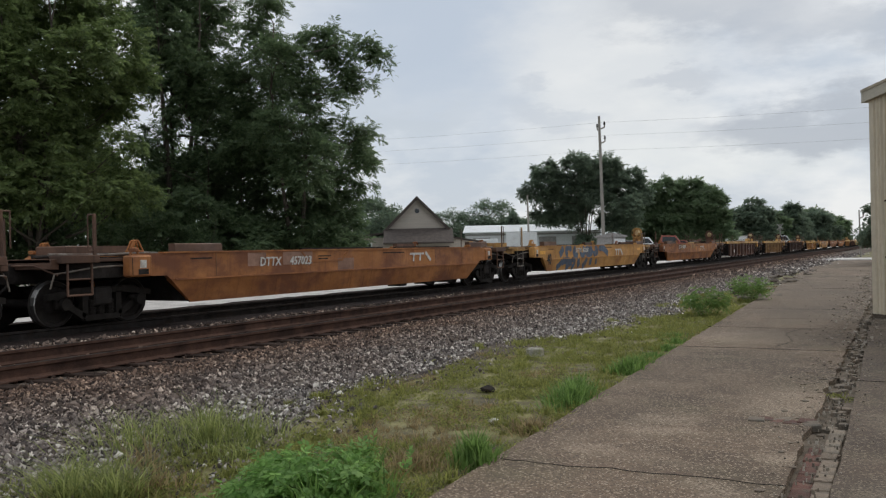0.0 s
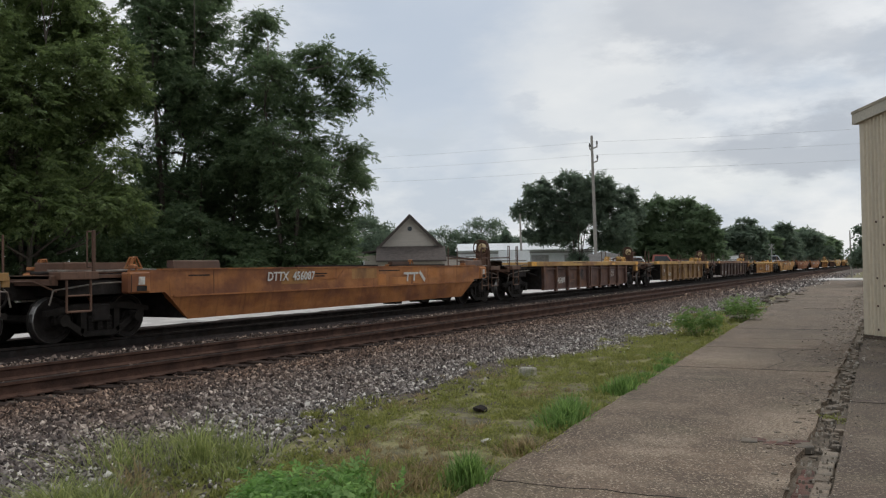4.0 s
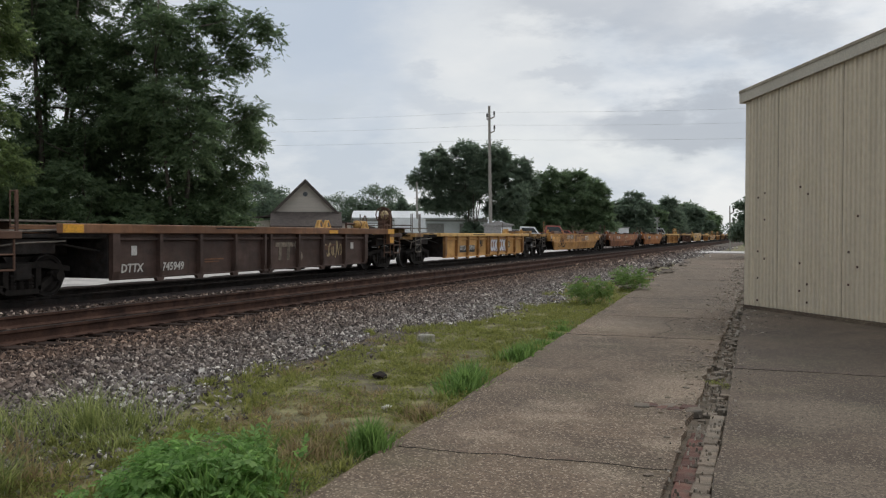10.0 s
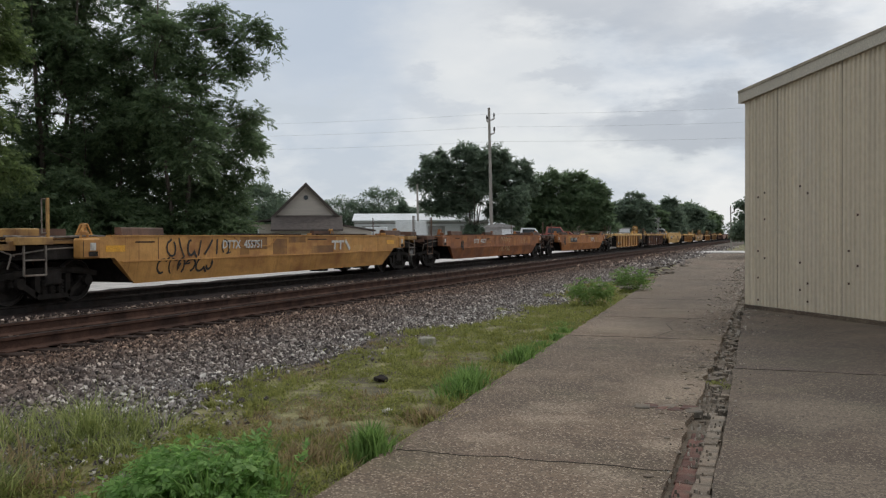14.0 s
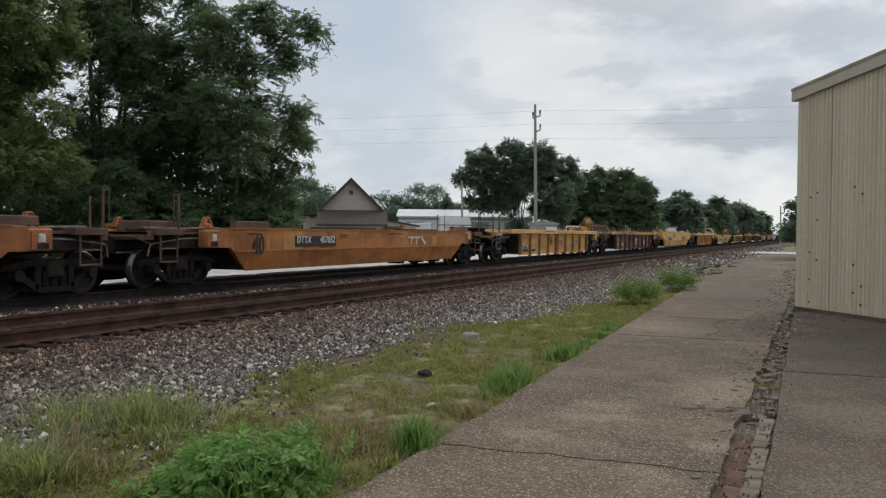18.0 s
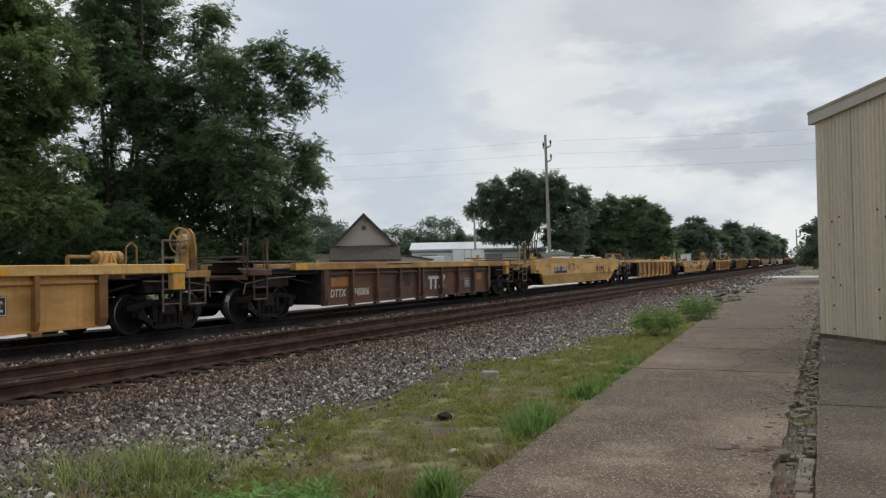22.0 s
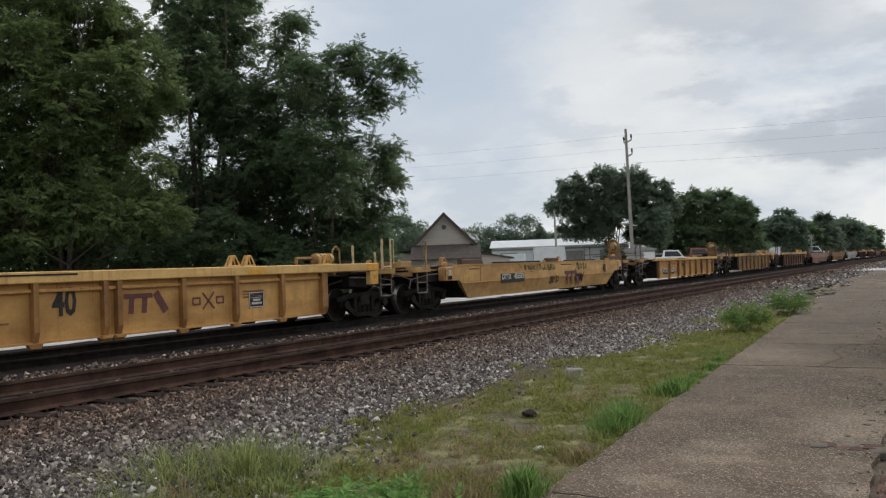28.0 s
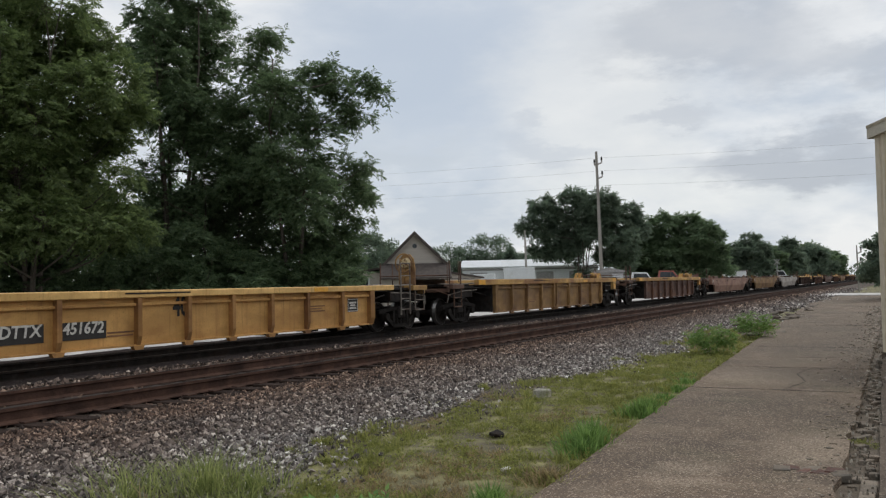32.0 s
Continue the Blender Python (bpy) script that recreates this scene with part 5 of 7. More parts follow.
def ribbed_car(paint, chord, label, double=True, low=False, guides=True, brake=False):
    rib_paint = PAINT["ochre"] if paint is PAINT["yellow"] else paint
    car = thing("well_car", label, "freight car", group="cars of the freight train")
    zc, zt = (1.00, 1.14) if low else (1.08, 1.27)
    for s in (1, -1):
        part("side_sheet", (lambda q: (lambda: add_box(blank(), min(q * 1.36, q * 1.39), max(q * 1.36, q * 1.39), 0.0, WELL_R, 0.14, zc)))(s), paint, car, key=("sheet", s, low))
        part("bottom_angle", (lambda q: (lambda: add_box(blank(), min(q * 1.36, q * 1.45), max(q * 1.36, q * 1.45), 0.0, WELL_R, 0.12, 0.155)))(s), paint, car, key=("angle", s))
        part("top_chord", (lambda q: (lambda: add_box(blank(), min(q * 1.34, q * 1.51), max(q * 1.34, q * 1.51), -0.6 if low else -1.35, WELL_R + (1.0 if low else 2.1), zc, zt, 0.015)))(s), chord, car, key=("chord", s, low))
        if not low:
            part("tab_reflector", lambda: add_box(blank(), 1.501, 1.507, WELL_R + 1.78, WELL_R + 2.07, 0.78, 0.98), M["reflector"], car, "yellow reflector plate", key="tab_reflector") if s > 0 else None
            part("chord_tab", (lambda q: (lambda: add_box(blank(), min(q * 1.36, q * 1.50), max(q * 1.36, q * 1.50), WELL_R + 1.75, WELL_R + 2.1, 0.74, zc, 0.01)))(s), chord, car, key=("tab", s))
        ribs = [0.07, 1.45, 2.85, 4.25, 5.56, 5.84, 7.3, 8.7, 10.1, WELL_R - 0.07] if double else [0.07, 2.05, 3.75, 5.0, 6.25, 7.5, 8.8, 10.2, WELL_R - 0.07]
        for i, y in enumerate(ribs):
            w = 0.10 if i in (0, len(ribs) - 1) else 0.048
            part("rib", (lambda q, ww: (lambda: add_prism(blank(), [(q * 1.39, 0.14), (q * 1.455, 0.14), (q * 1.505, 0.30), (q * 1.505, zc), (q * 1.39, zc)], "y", -ww, ww)))(s, w), rib_paint, car, key=("rib", s, w, low), at=pose(0, y, 0))
            if s > 0 and 0 < i < len(ribs) - 1:
                part("rib_foot", lambda: add_prism(blank(), [(-0.13, 0.125), (-0.09, 0.05), (0.09, 0.05), (0.13, 0.125)], "x", 1.38, 1.47), rib_paint, car, key="rib_foot", at=pose(0, y, 0))
        part("stiffener", (lambda q: (lambda: add_box(blank(), min(q * 1.39, q * 1.45), max(q * 1.39, q * 1.45), 0.1, WELL_R - 0.1, zc - 0.15, zc - 0.09, 0.012)))(s), paint, car, key=("stiff", s, low))
    for y in (0.0, WELL_R - 0.06):
        part("yellow_band", lambda: add_box(blank(), 1.511, 1.516, -0.02, 0.5, 1.095, 1.255), M["reflector"], car, key="band", at=pose(0, -1.33 if y == 0 else WELL_R + 1.6, 0)) if not low else None
        part("chord_joint", (lambda q: (lambda: add_box(blank(), min(q * 1.33, q * 1.518), max(q * 1.33, q * 1.518), 5.62, 5.78, zc - 0.005, zt + 0.022, 0.008)))(s), chord, car, key=("joint", s, low))
    for y in (5.56, 5.84):
        if double:
            part("foot_plate", lambda: add_box(blank(), 1.39, 1.52, -0.10, 0.10, 0.10, 0.15), paint, car, key="foot_plate", at=pose(0, y, 0))
    small_print(car, 3.1, zc - 0.62, 0.75, 2, PAINT["chord_rusty"], 1.394)
    small_print(car, 8.95, zc - 0.34, 0.62, 3, PAINT["chord_rusty"], 1.394)
    small_print(car, 3.4, zt - 0.07, 1.6, 1, M["grime"], 1.512)
    swatch(car, 9.0, zc + 0.02, 0.55, 0.10, M["reflector"], 1.512, "yellow reflector strip", "reflector")
    well_floor(car, WELL_R)
    end_gear(car, 0.0, -1, paint, "rib", 2, False, False)
    end_gear(car, WELL_R, 1, paint if not low else PAINT["amber"], "rib", 0, brake, guides and not low)
    if guides:
        cone_locks(car, (8.8, 9.25, WELL_R + 0.25), zt, PAINT["bright"], (1,))
    make_truck(car, -1.87)
    make_truck(car, WELL_R + 2.07)
    return car


def smooth_side(s, top, new_style):
    """Plate side: the lower half leans in; both ends are cut on a slant and carry boxes over the trucks."""
    zk = 0.62
    z1 = top
    xo, xi = s * 1.5, s * 1.4
    bm = blank()
    A = [(-1.55, 0.70), (-0.72, 0.70), (-0.62, zk), (WELL_S + 0.62, zk), (WELL_S + 0.72, 0.70), (WELL_S + 1.55, 0.70), (WELL_S + 1.55, z1), (-1.55, z1)]
    add_prism(bm, A, "x", xi, xo)
    v = [bm.verts.new(p) for p in ((xo, -0.62, zk), (xo, WELL_S + 0.62, zk), (s * 1.38, WELL_S, 0.14), (s * 1.38, 0.0, 0.14), (s * 1.36, -0.62, zk), (s * 1.36, WELL_S + 0.62, zk), (s * 1.34, WELL_S, 0.14), (s * 1.34, 0.0, 0.14))]
    for q in ((0, 1, 2, 3), (4, 7, 6, 5), (3, 2, 6, 7), (0, 3, 7, 4), (1, 5, 6, 2)):
        bm.faces.new([v[i] for i in q])
    return bm


def smooth_car(paint, label, new_style=False, brake=False, posts=1):
    car = thing("well_car", label, "freight car", group="cars of the freight train")
    top = 1.33 if new_style else 1.13
    for s in (1, -1):
        part("side_plate", (lambda q: (lambda: smooth_side(q, top, new_style)))(s), paint, car, key=("plate", s, new_style))
        part("top_flange", (lambda q: (lambda: add_box(blank(), min(q * 1.36, q * 1.52), max(q * 1.36, q * 1.52), -0.8, WELL_S + 0.8, top, top + 0.03)))(s), paint, car, key=("flange", s, new_style))
        part("weld_seam", (lambda q: (lambda: add_box(blank(), min(q * 1.5, q * 1.512), max(q * 1.5, q * 1.512), -0.5, WELL_S + 0.5, 0.60, 0.63)))(s), paint, car, key=("seam", s))
        for y in (-1.1, WELL_S + 0.35):
            if not new_style:
                part("end_hood", (lambda q: (lambda: add_prism(blank(), [(q * 1.30, top + 0.03), (q * 1.49, top + 0.03), (q * 1.47, top + 0.17), (q * 1.45, top + 0.19), (q * 1.30, top + 0.19)], "y", 0.0, 1.3)))(s), PAINT["gear_rusty"], car, "weathered brown cover box", key=("hood", s, new_style), at=pose(0, -0.48 if y < 0 else WELL_S + 0.05, 0))
            part("corner_casting", (lambda q: (lambda: add_box(blank(), min(q * 1.37, q * 1.53), max(q * 1.37, q * 1.53), -0.42, -0.32, top + 0.03, top + 0.10, 0.01)))(s), paint, car, key=("casting", s, new_style), at=pose(0, y, 0))
        for y in (-1.62, WELL_S + 1.10):
            part("end_box", (lambda q: (lambda: add_box(blank(), min(q * 1.3, q * 1.53), max(q * 1.3, q * 1.53), 0.0, 0.52, 0.70, top - 0.03, 0.03)))(s), paint, car, key=("endbox", s, new_style), at=pose(0, y, 0))
    for y in (-1.64, WELL_S + 1.08):
        part("box_seam", lambda: add_box(blank(), 1.528, 1.534, 0.06, 0.075, 0.73, 1.05), M["grime"], car, key="box_seam", at=pose(0, y, 0))
        part("lamp_frame", lambda: add_box(blank(), 1.526, 1.5335, 0.2, 0.44, 0.74, 0.84), M["grime"], car, key="lamp_frame", at=pose(0, y, 0))
        part("lifting_eye", lambda: add_pipe(blank(), [(1.40, 0.12, top - 0.04), (1.40, 0.16, top + 0.10), (1.40, 0.28, top + 0.10), (1.40, 0.32, top - 0.04)], 0.022), paint, car, key=("lifting_eye", new_style), at=pose(0, y, 0))
    part("end_light", lambda: add_box(blank(), 1.531, 1.537, 0, 0.15, 0, 0.15), M["white_paint"], car, key="label_sq", at=pose(0, -1.4, 0.86))
    part("end_light", None, M["white_paint"], car, key="label_sq", at=pose(0, WELL_S + 1.3, 0.86))
    if new_style:
        for y in (1.9, 5.3, 8.9):
            part("side_lid", lambda: add_prism(blank(), [(1.36, 1.36), (1.52, 1.36), (1.535, 1.40), (1.47, 1.45), (1.36, 1.45)], "y", -0.95, 0.95), M["lid"], car, "pale folded lid on the side", key="lid", at=pose(0, y, 0))
            part("lid_frame", lambda: add_prism(blank(), [(-1.0, 1.33), (1.0, 1.33), (0.8, 1.13), (-0.8, 1.13)], "x", 1.5, 1.515), paint, car, key="lid_frame", at=pose(0, y, 0))
    else:
        part("side_brace", lambda: add_prism(blank(), [(-1.0, 1.12), (-0.94, 1.12), (-0.66, 0.9), (0.66, 0.9), (0.94, 1.12), (1.0, 1.12), (0.68, 0.86), (-0.68, 0.86)], "x", 1.5, 1.513), paint, car, key="brace", at=pose(0, 4.4, 0))
        part("inner_rail", lambda: add_box(blank(), -1.3, -1.2, 6.9, 11.2, 1.13, 1.22), M["grime"], car, key="inner_rail")
        part("inner_rail", lambda: add_box(blank(), 1.2, 1.3, 8.0, 11.2, 1.13, 1.2), M["grime"], car, key="inner_rail_near")
    small_print(car, 4.1, 0.98 if not new_style else 1.10, 0.5, 2, M["grime"], 1.502)
    small_print(car, 7.0, 1.02 if not new_style else 1.12, 1.1, 1, M["grime"], 1.502)
    small_print(car, -0.1, 1.0, 0.6, 1, M["grime"], 1.502)
    if paint in (PAINT["amber"], PAINT["bright"]):
        swatch(car, -0.95, 0.82, 0.55, 0.13, M["reflector"], 1.503, "orange reflector strip", "reflector")
        swatch(car, WELL_S + 0.15, 0.84, 0.6, 0.14, M["reflector"], 1.503, "orange reflector strip", "reflector")
    for y in (0.62, WELL_S - 0.55):
        part("plate_joint", lambda: add_box(blank(), 1.5, 1.506, -0.009, 0.009, 0.64, top - 0.02), PAINT["chord_rusty"], car, key=("plate_joint", new_style), at=pose(0, y, 0))
    well_floor(car, WELL_S)
    end_gear(car, 0.0, -1, paint, "new" if new_style else "smooth", posts, False, False)
    end_gear(car, WELL_S, 1, paint, "new" if new_style else "smooth", 0, brake, False)
    if not brake and not new_style:
        rear = M["dull_steel"] if paint in (PAINT["amber"], PAINT["sandy"]) else PAINT["gear_rusty"]
        part("handrail_post", lambda: add_box(blank(), 1.25, 1.29, WELL_S + 2.98, WELL_S + 3.03, 1.06, 1.88, 0.008), rear, car, key="rear_post")
        part("grab_iron", lambda: add_pipe(blank(), [(1.27, WELL_S + 3.02, 1.86), (1.27, WELL_S + 3.16, 1.86), (1.27, WELL_S + 3.16, 1.25)], 0.014), rear, car, key="rear_grab")
    cone_locks(car, (-1.3, WELL_S + 1.3), top + 0.03, paint)
    make_truck(car, -1.87)
    make_truck(car, WELL_S + 2.07)
    return car


W, K, R = M["white_paint"], M["black_paint"], M["maroon_paint"]


def repaints(car, seed, tones, n=9):
    """Touched-up panels of slightly different paint along the upper plate, and rust scabs on the lower one."""
    r = random.Random(seed)
    y = 0.8
    while y < WELL_S - 0.6:
        w = r.uniform(0.35, 1.3)
        if r.random() < 0.55:
            h = r.uniform(0.16, 0.46)
            z = 0.64 if r.random() < 0.5 else 1.11 - h
            swatch(car, y, z, round(w, 1), round(h, 2), PAINT[r.choice(tones)], 1.5002, "touched-up paint panel")
        y += w + r.uniform(0.0, 0.4)


def mark(car, words, y, z=0.72, size=0.36, plate=True, x=1.514):
    lettering(car, words, y, z, size, W, x, K if plate else None)


def forty(car, y, z, x, size=0.62, mat=None):
    lettering(car, "40", y, z, size, mat or K, x, None, 0.0, squeeze=0.7)


def build_train():
    def put(car, start):
        car["start"] = start
        CARS.append(car)
        return car
    c = put(smooth_car(PAINT["dark"], "dark oxide plate-sided well car on black trucks"), -6.6)
    graffiti(c, 7.5, 0.7, 2.2, 0.3, M["rubble"], 1.515, 2, 8, 0.03)
    c = put(smooth_car(PAINT["rusted"], "faded orange-brown plate-sided well car with a white number"), 12.59)
    repaints(c, 1, ('patch', 'pink', 'orange', 'rusted'))
    mark(c, "DTTX    457023", 1.95, 0.76, 0.27, False)
    emblem(c, 8.4, 0.78, 0.24, W, 1.516, wide=1.9)
    c = put(smooth_car(PAINT["amber"], "amber plate-sided well car with blue graffiti and a brake wheel", brake=True), 31.76)
    graffiti(c, 0.9, 0.70, 6.0, 0.38, M["blue_paint"], 1.508, 5, 7, 0.27)
    graffiti(c, 0.8, 0.20, 5.4, 0.40, M["blue_paint"], 1.402, 6, 7, 0.27, lean=14)
    mark(c, "DTTX  452207", 3.0, 0.80, 0.26, False, 1.52)
    emblem(c, 8.5, 0.66, 0.30, W, 1.522, wide=1.5)
    forty(c, -0.25, 0.30, 1.516, 0.6)
    c = put(smooth_car(PAINT["rusted"], "orange plate-sided well car streaked with rust", brake=True), 50.92)
    repaints(c, 2, ('patch', 'orange', 'ochre'))
    mark(c, "DTTX  456087", 2.3, 0.80, 0.28, False, 1.516)
    emblem(c, 8.3, 0.72, 0.26, W, 1.516, wide=1.8)
    c = put(ribbed_car(PAINT["brown"], PAINT["chord_worn"], "rust-brown ribbed well car with a worn yellow top chord", brake=True), 70.20)
    lettering(c, "745409", 1.6, 0.30, 0.34, W, 1.394, None)
    forty(c, 4.6, 0.38, 1.394, 0.6)
    data_box(c, 9.2, 0.55, 1.394)
    c = put(ribbed_car(PAINT["tan"], PAINT["chord_worn"], "brown and ochre ribbed well car with a yellow chord", brake=True), 89.28)
    lettering(c, "DTTX", 0.35, 0.32, 0.28, PAINT["gear_rusty"], 1.394, None)
    lettering(c, "747112", 1.75, 0.34, 0.27, W, 1.394, None)
    swatch(c, 0.85, 0.62, 0.14, 0.16, W, 1.394, "small white label")
    forty(c, 4.6, 0.38, 1.394, 0.55)
    emblem(c, 7.4, 0.5, 0.34, R, 1.394)
    data_box(c, 10.45, 0.6, 1.394)
    c = put(ribbed_car(PAINT["dark"], PAINT["chord_rusty"], "dark oxide ribbed well car with a rusty chord and white graffiti", brake=True), 108.32)
    lettering(c, "DTTX", 0.3, 0.22, 0.25, W, 1.394, None)
    swatch(c, 0.62, 0.62, 0.17, 0.2, W, 1.394, "small white label")
    lettering(c, "745949", 1.58, 0.22, 0.25, W, 1.394, None)
    emblem(c, 6.2, 0.36, 0.50, M["rubble"], 1.394, wide=1.05)
    graffiti(c, 8.85, 0.36, 1.15, 0.5, M["lid"], 1.396, 8, 7, 0.03)
    swatch(c, 10.6, 0.62, 0.2, 0.2, W, 1.394, "white square label")
    c = put(ribbed_car(PAINT["yellow"], PAINT["chord_yellow"], "yellow ribbed well car with two bubble-letter tags", low=True), 127.11)
    mark(c, "DTTX", 2.0, 0.36, 0.27, True, 1.394)
    mark(c, "454919", 3.05, 0.36, 0.27, True, 1.394)
    forty(c, 4.6, 0.42, 1.394, 0.6)
    for y in (6.2, 7.52):
        lettering(c, "COK", y, 0.17, 0.80, M["violet_paint"], 1.396, None, 0.12, squeeze=0.60, fat=0.085)
        lettering(c, "COK", y, 0.17, 0.80, M["fresh_white"], 1.403, None, 0.12, squeeze=0.60, fat=0.050)
    data_box(c, 8.95, 0.45, 1.396, M["lid"], fill=True)
    c = put(smooth_car(PAINT["amber"], "dirty yellow plate-sided well car with black graffiti"), 146.02)
    graffiti(c, 0.9, 0.66, 2.3, 0.42, K, 1.508, 12, 7, 0.05)
    graffiti(c, 0.6, 0.30, 2.0, 0.36, K, 1.425, 13, 6, 0.05, lean=14)
    repaints(c, 5, ('ochre', 'yellow'))
    mark(c, "DTTX  455751", 2.9, 0.78, 0.28, False, 1.518)
    emblem(c, 8.4, 0.72, 0.28, W, 1.516, wide=1.6)
    c = put(smooth_car(PAINT["burnt"], "burnt-orange plate-sided well car with faint chalk graffiti"), 165.22)
    repaints(c, 3, ('rusted', 'burnt', 'rusted'))
    mark(c, "DTTX   455577", 2.25, 0.74, 0.26, False, 1.514)
    graffiti(c, 6.3, 0.78, 1.5, 0.3, M["lid"], 1.504, 14, 8, 0.022)
    graffiti(c, 6.1, 0.36, 1.9, 0.26, M["lid"], 1.44, 19, 7, 0.022, lean=14)
    graffiti(c, 9.8, 0.64, 1.1, 0.4, M["lid"], 1.504, 15, 4, 0.022)
    forty(c, 0.55, 0.40, 1.516, 0.58)
    c = put(smooth_car(PAINT["orange"], "orange plate-sided well car with a black number panel"), 184.72)
    repaints(c, 4, ('patch', 'rusted', 'amber'))
    mark(c, "DTTX      457052", 1.95, 0.74, 0.25)
    emblem(c, 8.4, 0.70, 0.26, W, 1.516, wide=1.9)
    forty(c, 0.1, 0.4, 1.516, 0.66)
    c = put(ribbed_car(PAINT["yellow"], PAINT["chord_yellow"], "yellow ribbed well car with a bold black forty", brake=True), 204.48)
    mark(c, "DTTX", 0.50, 0.32, 0.27, True, 1.394)
    mark(c, "455338", 1.52, 0.32, 0.27, True, 1.394)
    forty(c, 4.6, 0.42, 1.394, 0.62)
    emblem(c, 6.05, 0.42, 0.34, M["red_paint"], 1.394)
    data_box(c, 9.15, 0.45, 1.394, fill=True)
    c = put(ribbed_car(PAINT["brown"], PAINT["chord_worn"], "brown ribbed well car with a large white bar mark", guides=False), 223.47)
    lettering(c, "DTTX", 0.4, 0.28, 0.29, W, 1.394, None)
    lettering(c, "745006", 1.6, 0.28, 0.29, W, 1.394, None)
    forty(c, 4.6, 0.36, 1.394, 0.74)
    emblem(c, 6.4, 0.36, 0.44, W, 1.394)
    part("emblem_bar", strokes([(0.05, 0.0), (0.47, 0.44)], 0.16), W, c, at=facing(7.2, 0.36, 1.396))
    data_box(c, 9.4, 0.36, 1.394)
    swatch(c, 10.5, 0.58, 0.5, 0.26, PAINT["patch"], 1.394, "orange primer patch")
    swatch(c, 0.45, 0.62, 0.9, 0.24, PAINT["patch"], 1.394, "red-orange primer patch")
    c = put(smooth_car(PAINT["bright"], "bright yellow plate-sided well car with three pale lids", True, posts=2), 241.96)
    mark(c, "DTTX   56934", 1.3, 0.72, 0.30)
    emblem(c, 9.3, 0.5, 0.44, R, 1.516)
    forty(c, 8.75, 0.56, 1.516, 0.44)
    data_box(c, 11.35, 0.5, 1.516, K, 0.3, 0.3)
    for n2, ln in enumerate(([(0, 0), (0.3, 0.3)], [(0, 0.3), (0.3, 0)])):
        part("spray_stroke", strokes(ln, 0.06), M["red_paint"] if n2 else M["blue_paint"], c, "crossed spray-paint stroke", at=facing(4.36, 0.78, 1.503 + 0.003 * n2))
    data_box(c, 3.5, 0.82, 1.503, M["grime"], 0.3, 0.3)
    small_print(c, 4.95, 0.98, 0.5, 3, M["grime"], 1.503)
    small_print(c, 9.7, 1.2, 0.6, 1, M["grime"], 1.503)
    c = put(ribbed_car(PAINT["yellow"], PAINT["chord_yellow"], "clean yellow ribbed well car with a black forty"), 261.69)
    mark(c, "DTTX", 0.50, 0.32, 0.27, True, 1.394)
    mark(c, "455514", 1.52, 0.32, 0.27, True, 1.394)
    forty(c, 4.6, 0.42, 1.394, 0.64)
    emblem(c, 6.0, 0.48, 0.36, R, 1.394)
    data_box(c, 9.15, 0.42, 1.394, fill=True)
    for ln in ([(0.25, 0.0), (0.55, 0.32)], [(0.25, 0.32), (0.55, 0.0)], [(0, 0.1), (0.18, 0.1), (0.18, 0.22), (0, 0.22), (0, 0.1)], [(0.62, 0.1), (0.8, 0.1), (0.8, 0.22), (0.62, 0.22), (0.62, 0.1)]):
        part("stencil_mark", strokes(ln, 0.035), R, c, at=facing(7.6, 0.46, 1.394))
    for d, top, wide in ((1.35, 1.72, 0.03), (2.3, 1.55, 0.035), (2.62, 1.9, 0.04), (3.02, 1.9, 0.02)):
        part("handrail_post", add_box(blank(), 1.25, 1.29, WELL_R + d - wide, WELL_R + d + wide, 1.06, top, 0.008), M["lid"], c, "cream end post")
    part("grab_iron", add_pipe(blank(), [(1.27, WELL_R + 3.02, 1.88), (1.27, WELL_R + 3.16, 1.88), (1.27, WELL_R + 3.16, 1.25)], 0.014), M["lid"], c)
    part("handrail", add_pipe(blank(), [(1.27, WELL_R + 2.62, 1.16), (1.27, WELL_R + 3.02, 1.18)], 0.02), M["lid"], c)
    c = put(smooth_car(PAINT["sandy"], "sandy yellow plate-sided well car covered with dark graffiti", brake=True), 280.27)
    mark(c, "DTTX   455593", 2.05, 0.585, 0.25)
    graffiti(c, 3.78, 0.84, 2.65, 0.25, M["olive_spray"], 1.504, 31, 22, 0.034)
    graffiti(c, 5.95, 0.36, 0.8, 0.30, M["olive_spray"], 1.455, 33, 9, 0.03, lean=14)
    graffiti(c, 8.5, 0.82, 1.15, 0.28, M["olive_spray"], 1.506, 32, 11, 0.034)
    graffiti(c, 8.45, 0.34, 0.75, 0.36, K, 1.455, 34, 8, 0.05, lean=14)
    emblem(c, 7.35, 0.28, 0.52, R, 1.512)
    swatch(c, -0.48, 0.66, 1.0, 0.19, PAINT["bright"], 1.503, "fresh yellow paint patch")
    swatch(c, 7.75, 0.84, 0.62, 0.12, PAINT["bright"], 1.503, "fresh yellow paint patch")
    swatch(c, 2.7, 0.86, 0.7, 0.2, PAINT["yellow"], 1.503, "clean yellow paint patch")
    forty(c, 11.45, 0.55, 1.516, 0.5)
    c = put(ribbed_car(PAINT["yellow"], PAINT["chord_yellow"], "ochre ribbed well car with a black number panel", False, True, False, True), 299.91)
    mark(c, "DTTX", 1.02, 0.36, 0.28, True, 1.394)
    mark(c, "451672", 2.18, 0.36, 0.28, True, 1.394)
    forty(c, 4.65, 0.52, 1.394, 0.56)
    data_box(c, 10.55, 0.5, 1.394, fill=True)
